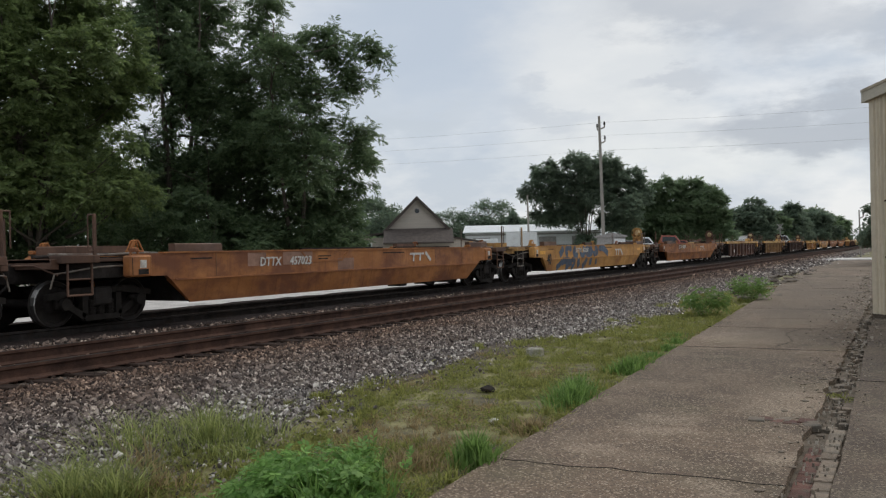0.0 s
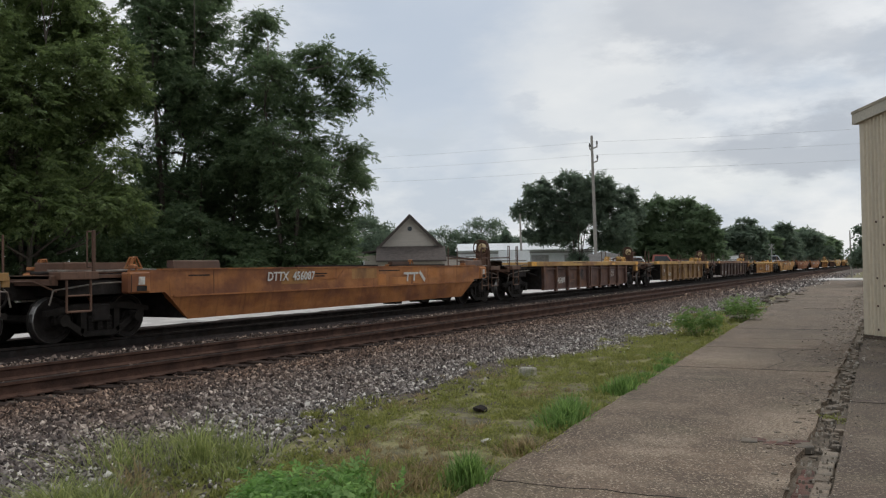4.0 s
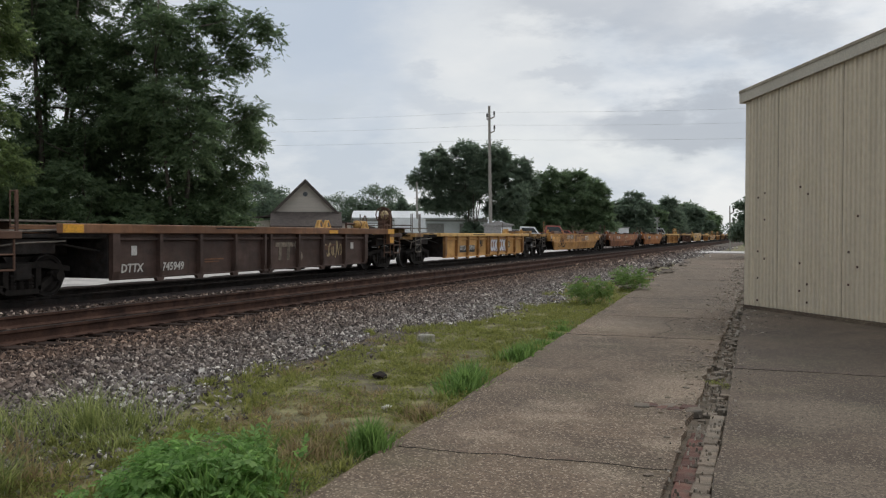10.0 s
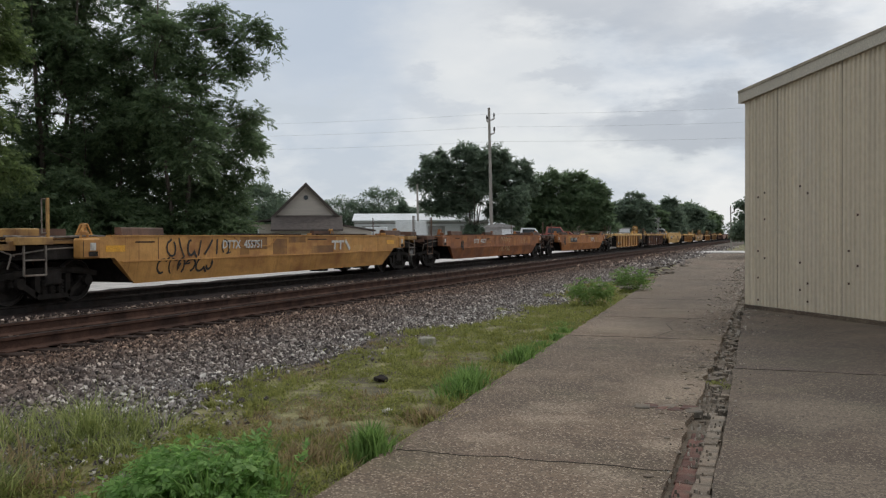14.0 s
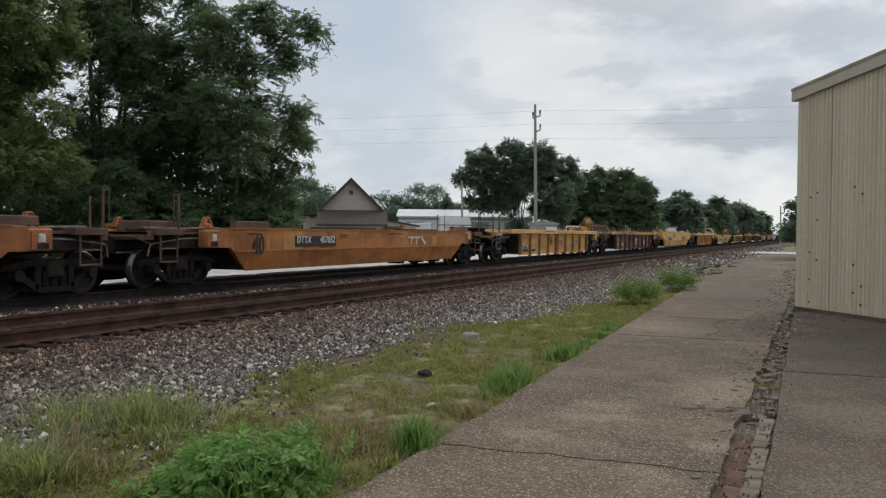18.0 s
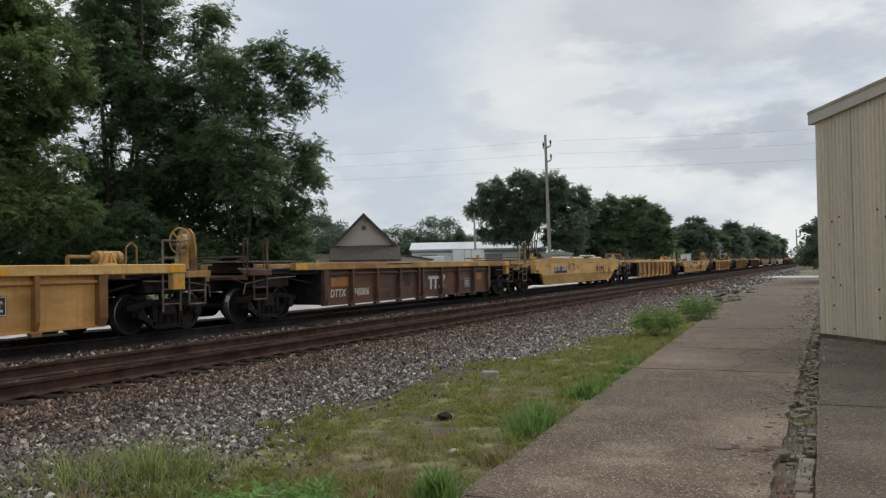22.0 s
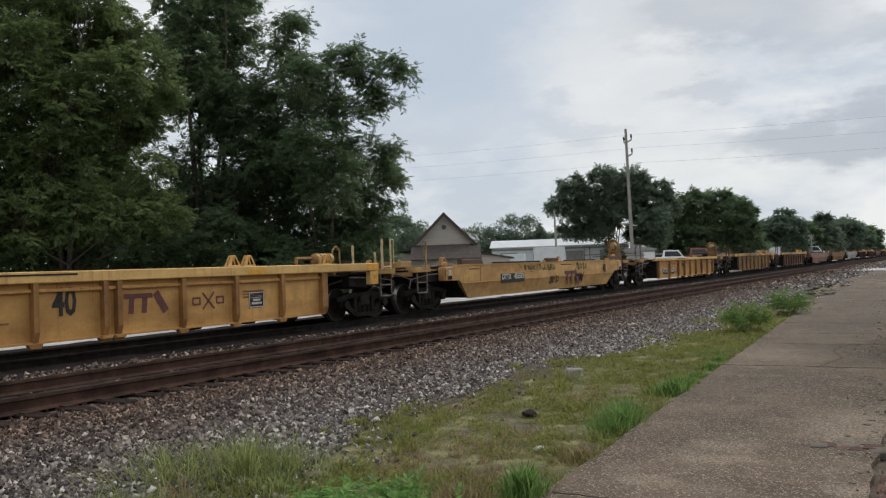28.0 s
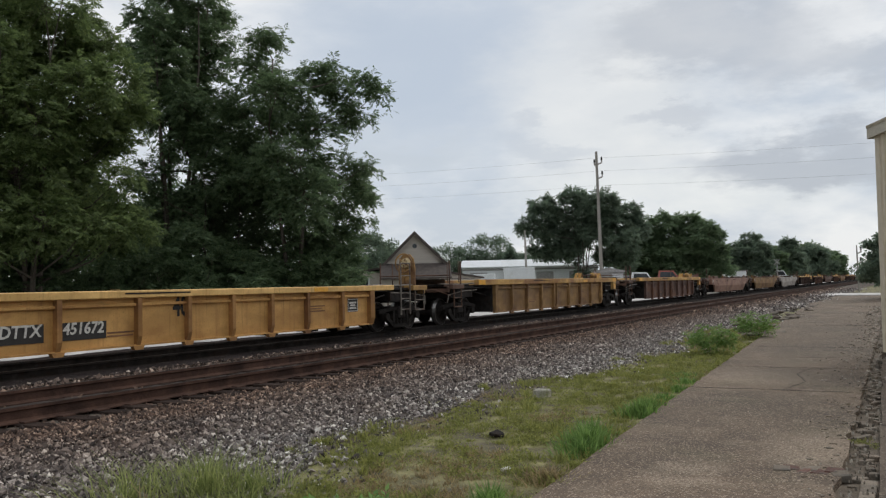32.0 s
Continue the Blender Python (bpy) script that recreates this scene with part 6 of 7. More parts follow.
    # cars far back: paints dulled to stand for distance haze as well as dirt
    rest = [("tan", "rib"), ("brown", "rib"), ("pink", "plate"), ("tan", "plate"), ("grey", "plate"), ("dark", "rib"), ("brown", "rib"), ("brown", "plate"), ("brown", "rib"), ("tan", "plate"), ("dark", "rib"), ("brown", "rib"), ("brown", "plate"), ("dark", "rib"), ("tan", "rib"), ("dark", "plate"), ("brown", "rib"), ("dark", "plate"), ("tan", "rib"), ("brown", "rib"), ("orange", "plate"), ("dark", "rib")]
    for i, (p, k) in enumerate(rest):
        y = 319.13 + 19.2 * i
        words = {"tan": "ochre", "yellow": "yellow", "pink": "chalky red", "amber": "amber", "grey": "dull white", "dark": "dark oxide", "brown": "rust-brown", "orange": "orange"}[p]
        if k == "rib":
            c = ribbed_car(PAINT[p], PAINT["chord_worn"], words + " ribbed well car far back in the train")
        else:
            c = smooth_car(PAINT[p], words + " plate-sided well car far back in the train")
        put(c, y)


build_train()


def motions():
    steps = [2.0 * i for i in range(17)]
    for car in CARS:
        walk(car, [(t, pose(TRACK_B, car["start"] - travelled(t), RAIL_B + 0.16)) for t in steps])
    total, rows, t = travelled(32.0), [], 0.0
    turn = radians(75) * WHEEL_R
    k = 0
    while k * turn < total:
        s = k * turn
        rows.append((min(32.0, (9.6 - math.sqrt(9.6 ** 2 - 4 * 0.0145 * s)) / 0.029), math.degrees(s / WHEEL_R)))
        k += 1
    rows.append((32.0, math.degrees(total / WHEEL_R)))
    for nm, off in (("front", -0.825), ("rear", 0.825)):
        first = AXLES[nm][0]
        walk(first, [(t, pose(0, off, WHEEL_R, a % 360)) for t, a in rows])
        for ob in AXLES[nm][1:]:
            ob.rotation_mode = "QUATERNION"
            ob.animation_data_create()
            ob.animation_data.action = first.animation_data.action
            ob.animation_data.action_slot = first.animation_data.action_slot


# ---- trees ----
def tree_skeleton(height, spread_r, seed, low=0.28, limbs=9):
    """Trunk and limbs as a list of (start, end, r0, r1); also the twig ends that carry leaves."""
    r = random.Random(seed)
    segs, tips = [], []
    top = Vector((r.uniform(-0.3, 0.3), r.uniform(-0.3, 0.3), height * 0.86))
    pts = [Vector((0, 0, -0.1))]
    for i in range(1, 6):
        k = i / 5
        pts.append(Vector((top.x * k + r.uniform(-0.15, 0.15), top.y * k + r.uniform(-0.15, 0.15), height * 0.86 * k)))
    base = 0.022 * height
    for i, (a, b) in enumerate(zip(pts, pts[1:])):
        segs.append((a, b, base * (1 - i / 5.6), base * (1 - (i + 1) / 5.6)))
    for i in range(limbs):
        k = low + (0.95 - low) * (i + r.random() * 0.6) / limbs
        j = min(4, int(k * 5))
        o = pts[j].lerp(pts[j + 1], k * 5 - j)
        ang = i * 2.4 + r.uniform(-0.5, 0.5)
        reach = spread_r * (1.0 - 0.62 * max(0, k - 0.35)) * r.uniform(0.75, 1.1)
        rise = r.uniform(0.12, 0.5) * reach + (0.25 * reach if k > 0.7 else 0)
        mid = o + Vector((math.cos(ang) * reach * 0.5, math.sin(ang) * reach * 0.5, rise * 0.65))
        end = o + Vector((math.cos(ang) * reach, math.sin(ang) * reach, rise))
        segs += [(o, mid, base * 0.42 * (1.1 - k * 0.6), base * 0.24), (mid, end, base * 0.24, base * 0.07)]
        for q in range(7):
            s = 0.35 + 0.65 * (q + r.random()) / 7
            p = o.lerp(mid, s * 2) if s < 0.5 else mid.lerp(end, s * 2 - 1)
            t = p + Vector((r.uniform(-1, 1), r.uniform(-1, 1), r.uniform(-0.5, 0.8))) * reach * 0.28
            segs.append((p, t, base * 0.08, base * 0.02))
            tips.append((t, reach))
    tips.append((pts[-1], spread_r * 0.6))
    for q in range(5):
        tips.append((pts[-1] + Vector((r.uniform(-0.7, 0.7), r.uniform(-0.7, 0.7), r.uniform(-0.6, 1.0))) * height * 0.09, spread_r * 0.5))
    return segs, tips


def leaf_mesh(name, centres, radii, count, size, seed, droop=0.35, long=2.2):
    """Small bent leaves in sprays round the centres; spray sizes vary so that the crown has gaps and a ragged outline."""
    rng = np.random.default_rng(seed)
    c, rad = np.array(centres), np.array(radii)
    w = rad ** 2 * rng.uniform(0.5, 1.4, len(rad))
    idx = rng.choice(len(c), count, p=w / w.sum())
    d = rng.normal(0, 1, (count, 3))
    d /= np.linalg.norm(d, axis=1)[:, None]
    rr = rng.uniform(0, 1, count) ** 0.55
    p = c[idx] + d * (rr * rad[idx])[:, None] * np.array([1, 1, 0.62])
    out = d + rng.normal(0, 0.6, (count, 3))
    out[:, 2] -= droop
    out /= np.linalg.norm(out, axis=1)[:, None]
    side = np.cross(out, rng.normal(0, 1, (count, 3)))
    side /= np.linalg.norm(side, axis=1)[:, None] + 1e-9
    s = size * rng.uniform(0.6, 1.3, count)[:, None]
    bend = np.cross(out, side) * s * 0.18
    tip = p + out * s * long
    mid = p + out * s * long * 0.45
    v = np.stack([p, mid + side * s * 0.5 + bend, tip, mid - side * s * 0.5 + bend], 1).reshape(-1, 3)
    f = (np.array([[0, 1, 2, 3]])[None] + (np.arange(count) * 4)[:, None, None]).reshape(-1, 4)
    return mesh_of(name, v, f)


def spray_mesh(name, tips, sprays, size, seed, reach=0.85, leaves=8):
    """Compound leaves on arching twigs: every twig end carries sprays, every spray leaves in two rows, every leaf five leaflets."""
    rng = np.random.default_rng(seed)
    unit = lambda v: v / (np.linalg.norm(v, axis=-1, keepdims=True) + 1e-9)
    up = np.array([0.0, 0.0, 1.0])
    c = np.repeat(np.array([tuple(p) for p, _ in tips]), sprays, 0)
    n = len(c)
    away = np.repeat(np.array([tuple(d) for _, d in tips]), sprays, 0)
    head = np.arctan2(away[:, 1], away[:, 0]) + rng.normal(0, 0.9, n)
    rise = 0.5 * np.arcsin(np.clip(away[:, 2], -1, 1)) + rng.normal(0.1, 0.45, n)
    d = np.stack([np.cos(head) * np.cos(rise), np.sin(head) * np.cos(rise), np.sin(rise)], 1)
    start = c + rng.normal(0, 1, (n, 3)) * np.array([0.30, 0.30, 0.22]) * reach
    long = reach * rng.uniform(0.45, 1.2, n)
    s = (np.arange(leaves) + 0.6)[None, :] / leaves + rng.uniform(-0.05, 0.05, (n, leaves))
    p = start[:, None] + d[:, None] * (long[:, None] * s)[..., None]
    p[..., 2] -= 0.38 * long[:, None] * s * s
    side = unit(np.cross(d, up) + rng.normal(0, 0.15, (n, 3)))
    turn = np.where(np.arange(leaves) % 2 == 0, 1.0, -1.0)[None, :, None]
    q = unit(d[:, None] * 0.55 + side[:, None] * turn * 0.8 - up * 0.35 + rng.normal(0, 0.28, (n, leaves, 3)))
    p, q = p.reshape(-1, 3), q.reshape(-1, 3)
    m = len(p)
    fl = size * rng.uniform(0.7, 1.35, m)[:, None]
    face = unit(up + rng.normal(0, 0.45, (m, 3)))
    across = unit(np.cross(q, face))
    out = []
    for along, sgn in ((0.35, 1), (0.35, -1), (0.75, 1), (0.75, -1), (1.0, 0)):
        o = p + q * fl * along
        t = unit(q * (0.75 if sgn else 1.0) + across * sgn * 0.75 - up * 0.22)
        w = unit(np.cross(t, face)) * fl * 0.17
        L = fl * (0.62 if sgn else 0.7)
        out.append(np.stack([o, o + t * L * 0.45 + w, o + t * L, o + t * L * 0.45 - w], 1))
    v = np.stack(out, 1).reshape(-1, 3)
    f = np.arange(len(v)).reshape(-1, 4)
    return mesh_of(name, v, f)


def make_tree(label, x, y, height, crown, leaves, size, seed, leaf="leaf", low=0.28, limbs=9, z=0.0, tuft=0.30, category="tree", lean=(0, 0), long=2.2):
    t = thing("tree", label, category, at=pose(x, y, z, lean[0], lean[1], 0))
    segs, tips = tree_skeleton(height, crown, seed, low, limbs)
    bm = blank()
    for a, b, r0, r1 in segs:
        add_tube(bm, a, b, max(0.006, r0), max(0.005, r1), n=6 if r0 > 0.03 else 4, caps=False)
    part("trunk", bm, M["bark"], t)
    me = leaf_mesh("crown", [p for p, _ in tips], [max(0.35, q * tuft) for _, q in tips], leaves, size, seed + 100, 0.35, long)
    ob = part("crown", me, M[leaf], t)
    ob["kind"] = "stuff"
    return t


def lobe_tree(label, x, y, height, lobes, seed, leaf="leaf", size=0.2, thick=1.0, forks=4, depth=(0.0, 0.0), category="tree", bare=0.35):
    """A tree whose trunk forks into limbs, each ending in a rounded mass of foliage (x, y, z, radius); every mass is a shell of smaller tufts of compound leaves."""
    t = thing("tree", label, category, at=pose(x, y, 0))
    r = random.Random(seed)
    masses = [(Vector(q[:3]), q[3]) for q in lobes]
    masses += [(Vector((c.x + depth[0] * (1 + r.random()), c.y + depth[1] * (1 + r.random()), c.z * r.uniform(0.9, 0.98))), q * 0.85) for c, q in masses if depth != (0.0, 0.0) and q > 1.0]
    bm = blank()
    base = 0.0085 * height
    stems = []
    for i in range(forks):  # main stems
        a = i * 6.283 / forks + r.uniform(-0.4, 0.4)
        pts = [Vector((math.cos(a) * 0.15, math.sin(a) * 0.15, -0.1))]
        for k in range(1, 7):
            pts.append(Vector((math.cos(a) * (0.15 + 0.22 * k) + r.uniform(-0.14, 0.14), math.sin(a) * (0.15 + 0.22 * k) + r.uniform(-0.25, 0.25), height * 0.14 * k * r.uniform(0.92, 1.0))))
        for k in range(6):
            add_tube(bm, pts[k], pts[k + 1], base * (1 - 0.15 * k), base * (0.85 - 0.15 * k), n=6, caps=False)
        stems += pts[1:]
    tips = []
    for c, q in masses:
        below = [p for p in stems if p.z < c.z - 0.2 * q] or stems[:1]
        o = min(below, key=lambda p: (p - c).length + 0.5 * abs(c.z - p.z - 1.8))
        mid = o.lerp(c, 0.55) + Vector((r.uniform(-0.3, 0.3), r.uniform(-0.3, 0.3), -0.18 * (c - o).length * 0.4))
        add_tube(bm, o, mid, base * 0.36, base * 0.22, n=5, caps=False)
        add_tube(bm, mid, c, base * 0.22, base * 0.10, n=5, caps=False)
        for k in range(max(5, int(13 * thick * q ** 1.5))):
            d = Vector((r.gauss(0, 1), r.gauss(0, 1), r.gauss(0.25, 0.85))).normalized()
            p = c + Vector((d.x, d.y, d.z * 0.9)) * (q - 0.12) * (bare + (0.86 - bare) * r.random() ** 0.5)
            add_tube(bm, c.lerp(p, 0.1), p, base * 0.06, base * 0.02, n=4, caps=False)
            tips.append((p, d))
    part("trunk", bm, M["bark"], t)
    ob = part("crown", spray_mesh("crown", tips, 7, size, seed + 100, 0.62, 7), M[leaf], t)
    ob["kind"] = "stuff"
    return t


lobe_tree("tall spreading dark-green tree with a long bough and drooping compound leaves", -24.9, 31.5, 13.4, [(-1.0, -0.8, 13.0, 0.84), (-2.1, 0.0, 11.9, 1.25), (0.6, -1.8, 10.0, 1.3), (-2.7, 0.0, 9.7, 1.4), (0.7, 0.5, 11.3, 0.95), (2.0, 0.7, 11.1, 0.93), (2.3, 2.2, 11.0, 0.75), (2.9, 2.9, 10.8, 0.46), (1.9, 1.4, 9.7, 0.8), (1.7, -0.3, 8.7, 1.0), (2.6, 1.9, 9.5, 0.5), (1.0, 2.0, 6.9, 1.35), (2.7, 1.9, 7.1, 0.6), (2.0, 1.9, 5.3, 1.1), (2.1, -1.6, 5.3, 1.5), (1.2, 1.8, 3.6, 1.2), (1.1, -1.7, 7.1, 1.7), (0.0, 0.6, 3.6, 1.5), (-2.1, 0.6, 5.5, 1.8), (1.2, 0.5, 2.0, 1.5), (1.9, 1.4, 2.1, 1.1), (-0.8, 0.0, 1.9, 1.6), (-2.4, -0.6, 2.4, 1.6)], 1, thick=1.25, depth=(-1.2, 1.5))
lobe_tree("tall upright dark-green tree with sky showing between its stems", -30.8, 30.2, 18.6, [(-0.1, -0.1, 16.5, 1.6), (0.0, 1.6, 16.4, 1.5), (-0.1, -1.4, 14.0, 1.2), (-0.3, 0.7, 13.9, 1.6), (0.9, 1.5, 14.0, 1.05), (0.4, -1.2, 11.8, 1.5), (0.0, 1.8, 12.4, 1.25), (-1.7, -0.6, 12.7, 1.0), (1.3, -0.9, 10.3, 1.15), (-1.7, -0.2, 10.2, 1.0), (1.0, 2.2, 10.6, 1.05), (0.5, 0.5, 18.3, 1.4), (0.3, 0.4, 9.0, 0.8), (-0.3, -0.4, 9.7, 1.0), (0.5, 0.9, 10.0, 0.9), (-0.4, 1.6, 8.9, 0.7), (-0.9, 0.9, 8.2, 0.7), (1.0, -0.6, 8.6, 0.9), (0.6, 1.6, 7.6, 0.9), (-0.6, -1.0, 7.2, 0.8)], 2, thick=1.25, forks=5, depth=(-0.9, 0.9))
lobe_tree("broad yellow-green tree with heavy rounded boughs behind the tracks", -29.2, 21.2, 15.0, [(0.1, 1.9, 12.2, 1.4), (1.1, 2.1, 11.1, 1.1), (2.6, 1.8, 9.8, 1.05), (1.9, 3.0, 9.1, 0.9), (1.3, -0.4, 12.0, 1.7), (-1.6, -0.3, 12.1, 2.1), (0.4, -2.6, 9.6, 1.9), (-1.7, 1.1, 10.5, 2.0), (2.5, 0.0, 8.8, 1.5), (1.2, 3.0, 7.9, 1.1), (1.9, -1.2, 7.7, 1.75), (-2.0, -0.5, 8.0, 2.1), (-0.1, 2.4, 7.5, 1.4), (1.0, -1.3, 5.8, 1.8), (0.4, 1.6, 5.9, 1.35), (-2.0, -1.0, 5.7, 2.0), (-0.1, -0.1, 13.8, 1.3), (-2.1, -0.7, 13.8, 1.4), (1.6, -2.9, 3.6, 1.4), (2.2, -1.1, 4.0, 1.4), (2.8, 0.5, 4.2, 1.2), (3.2, 1.7, 3.8, 1.1), (3.3, 1.1, 5.6, 0.7)], 3, "leaf_b", 0.21, depth=(-1.3, 0.9))
lobe_tree("broad yellow-green tree behind the tracks", -30.5, 14.6, 14.0, [(0.6, 0.8, 11.6, 1.9), (-1.2, -0.5, 12.4, 2.0), (1.6, 1.2, 9.2, 1.8), (1.2, -1.5, 9.6, 1.9), (2.0, 0.2, 6.8, 1.9), (0.6, 2.2, 7.0, 1.7), (0.5, -2.2, 6.4, 1.9), (1.8, 1.2, 4.4, 1.6), (1.6, -1.2, 4.0, 1.7)], 4, "leaf_b", 0.26, thick=0.8, depth=(-1.8, 0.9))
lobe_tree("broad dark-green tree behind the tracks", -28.5, 9.0, 13.0, [(0.0, 0.8, 10.6, 2.0), (0.5, -1.5, 9.6, 2.1), (1.6, 0.8, 7.4, 2.0), (1.0, -2.0, 6.2, 2.0), (1.6, 1.0, 4.2, 1.8)], 5, "leaf", 0.32, thick=0.6, depth=(-2.2, 0.6))
lobe_tree("dark-green tree filling the space between two taller ones", -28.4, 30.4, 8.8, [(-0.1, -0.1, 8.7, 0.9), (0.0, 1.3, 8.3, 1.3), (0.8, -0.6, 6.6, 1.4), (-1.1, -0.4, 5.3, 1.3), (1.6, 0.1, 6.3, 1.5), (-2.6, -1.1, 5.2, 1.2), (-0.2, -0.2, 4.6, 1.5), (0.1, 1.4, 4.1, 1.5), (-2.5, -2.5, 6.5, 0.7), (1.0, 2.2, 7.6, 1.1), (0.4, -0.2, 2.8, 1.5), (-1.6, -0.6, 3.2, 1.5)], 6, thick=1.2, depth=(-0.8, 0.9))
LOWER = [(-26.3, 26.3, 3.6, "leaf"), (-25.0, 28.6, 2.6, "leaf"), (-28.2, 24.4, 2.9, "leaf"), (-29.6, 21.6, 2.9, "leaf"), (-30.2, 18.6, 3.1, "leaf"), (-23.3, 31.0, 2.2, "leaf"), (-29.6, 15.4, 3.0, "leaf_b"), (-27.2, 30.8, 2.6, "leaf")]
for i, (x, y, h, leaf) in enumerate(LOWER):  # saplings and shrubs at the foot of the trees
    rg = random.Random(300 + i)
    heads = [(rg.uniform(-1.0, 1.0), rg.uniform(-1.0, 1.0), h * k, 0.36 * h * rg.uniform(0.8, 1.1) * (1.25 - 0.5 * k)) for k in (0.3, 0.45, 0.5, 0.7, 0.8, 1.0)]
    lobe_tree("leafy sapling growing at the foot of the tall trees" if i else "tall leafy sapling with a light green crown", x, y, h, heads, 40 + i, leaf, 0.19, thick=0.9, forks=3, category="small tree")
for i in range(8):
    make_tree("dark woodland tree standing behind the front row", -38.5 - 2.2 * (i % 2), 36.5 - 4.2 * i, 7.2 + 0.9 * (i % 3), 4.0, 9000, 0.16, 60 + i, low=0.06, limbs=12, tuft=0.36)

# ---- middle distance and far trees ----
FAR = "rounded dark-green tree in the distance"


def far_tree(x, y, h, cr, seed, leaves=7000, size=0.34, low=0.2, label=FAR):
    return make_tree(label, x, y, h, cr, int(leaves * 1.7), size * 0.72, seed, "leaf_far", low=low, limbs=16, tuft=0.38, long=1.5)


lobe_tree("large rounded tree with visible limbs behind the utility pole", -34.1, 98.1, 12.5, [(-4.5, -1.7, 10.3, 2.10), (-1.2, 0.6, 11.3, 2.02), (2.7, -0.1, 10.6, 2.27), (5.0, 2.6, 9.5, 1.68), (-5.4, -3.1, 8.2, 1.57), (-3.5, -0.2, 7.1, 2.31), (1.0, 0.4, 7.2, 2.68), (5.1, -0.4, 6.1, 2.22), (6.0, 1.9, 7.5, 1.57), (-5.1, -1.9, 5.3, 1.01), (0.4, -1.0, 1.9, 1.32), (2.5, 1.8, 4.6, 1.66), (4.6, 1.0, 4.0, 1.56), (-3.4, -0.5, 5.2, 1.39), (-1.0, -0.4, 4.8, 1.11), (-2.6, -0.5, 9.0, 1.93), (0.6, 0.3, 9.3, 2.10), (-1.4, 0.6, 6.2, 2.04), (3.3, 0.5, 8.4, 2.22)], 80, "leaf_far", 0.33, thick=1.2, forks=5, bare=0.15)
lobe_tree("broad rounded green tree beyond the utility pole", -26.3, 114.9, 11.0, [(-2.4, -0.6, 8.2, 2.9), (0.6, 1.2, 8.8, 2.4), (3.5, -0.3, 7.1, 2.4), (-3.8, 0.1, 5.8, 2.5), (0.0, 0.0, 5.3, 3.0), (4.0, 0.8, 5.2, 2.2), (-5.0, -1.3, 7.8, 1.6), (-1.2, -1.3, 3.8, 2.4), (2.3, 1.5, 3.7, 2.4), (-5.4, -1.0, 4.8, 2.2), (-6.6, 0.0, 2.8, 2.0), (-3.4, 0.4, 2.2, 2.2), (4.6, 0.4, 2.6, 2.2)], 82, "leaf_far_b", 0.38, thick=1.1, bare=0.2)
for i, (x, y, h, c) in enumerate([(-33.5, 124.0, 9.0, 4.0), (-27.2, 147.5, 7.8, 4.4), (-23.3, 148.3, 9.2, 4.4), (-25.4, 186.7, 8.2, 3.6), (-22.1, 191.9, 10.4, 3.3), (-25.6, 281.1, 11.8, 6.8), (-25.4, 327.9, 11.3, 6.6), (-31.0, 147.0, 7.6, 4.5), (-22.9, 206.1, 8.6, 3.6), (-27.8, 290.1, 11.7, 9.0), (-26.6, 162.0, 7.2, 3.6)]):
    rg = random.Random(90 + i)
    heads = []
    for k in range(11):  # a domed crown: a ring of low masses, a ring of higher ones, a top
        ring, a = (0.78, 0.6, 0.1)[min(2, k // 5)], k * 1.257 + rg.uniform(-0.4, 0.4)
        q = 0.40 * c * rg.uniform(0.8, 1.15)
        heads.append((math.cos(a) * ring * c * 0.8, math.sin(a) * ring * c * 0.8, h * (0.36, 0.66, 0.84)[min(2, k // 5)] * rg.uniform(0.9, 1.05), q))
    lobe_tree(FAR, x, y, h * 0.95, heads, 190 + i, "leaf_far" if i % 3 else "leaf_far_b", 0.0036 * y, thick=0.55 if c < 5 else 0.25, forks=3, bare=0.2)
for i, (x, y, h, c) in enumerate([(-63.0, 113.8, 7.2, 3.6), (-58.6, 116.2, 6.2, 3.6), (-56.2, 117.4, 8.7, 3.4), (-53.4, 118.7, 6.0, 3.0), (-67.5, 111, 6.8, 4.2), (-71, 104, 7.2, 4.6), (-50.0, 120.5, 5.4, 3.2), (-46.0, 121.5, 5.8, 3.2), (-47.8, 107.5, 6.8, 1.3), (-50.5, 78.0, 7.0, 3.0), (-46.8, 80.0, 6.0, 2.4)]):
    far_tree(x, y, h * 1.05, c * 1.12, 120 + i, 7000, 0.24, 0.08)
for i, (x, y, h, c) in enumerate([(-1.5, 60.3, 4.5, 1.3), (0.2, 62, 4.8, 1.7), (-0.7, 66, 4.0, 1.6), (-2.6, 150, 5.6, 3.0), (2.0, 152, 7, 4.5)]):
    far_tree(x, y, h, c, 140 + i, 6000, 0.16 if y < 100 else 0.3, 0.22 if y < 100 else 0.05, "dense dark-green tree beside the far end of the platform")


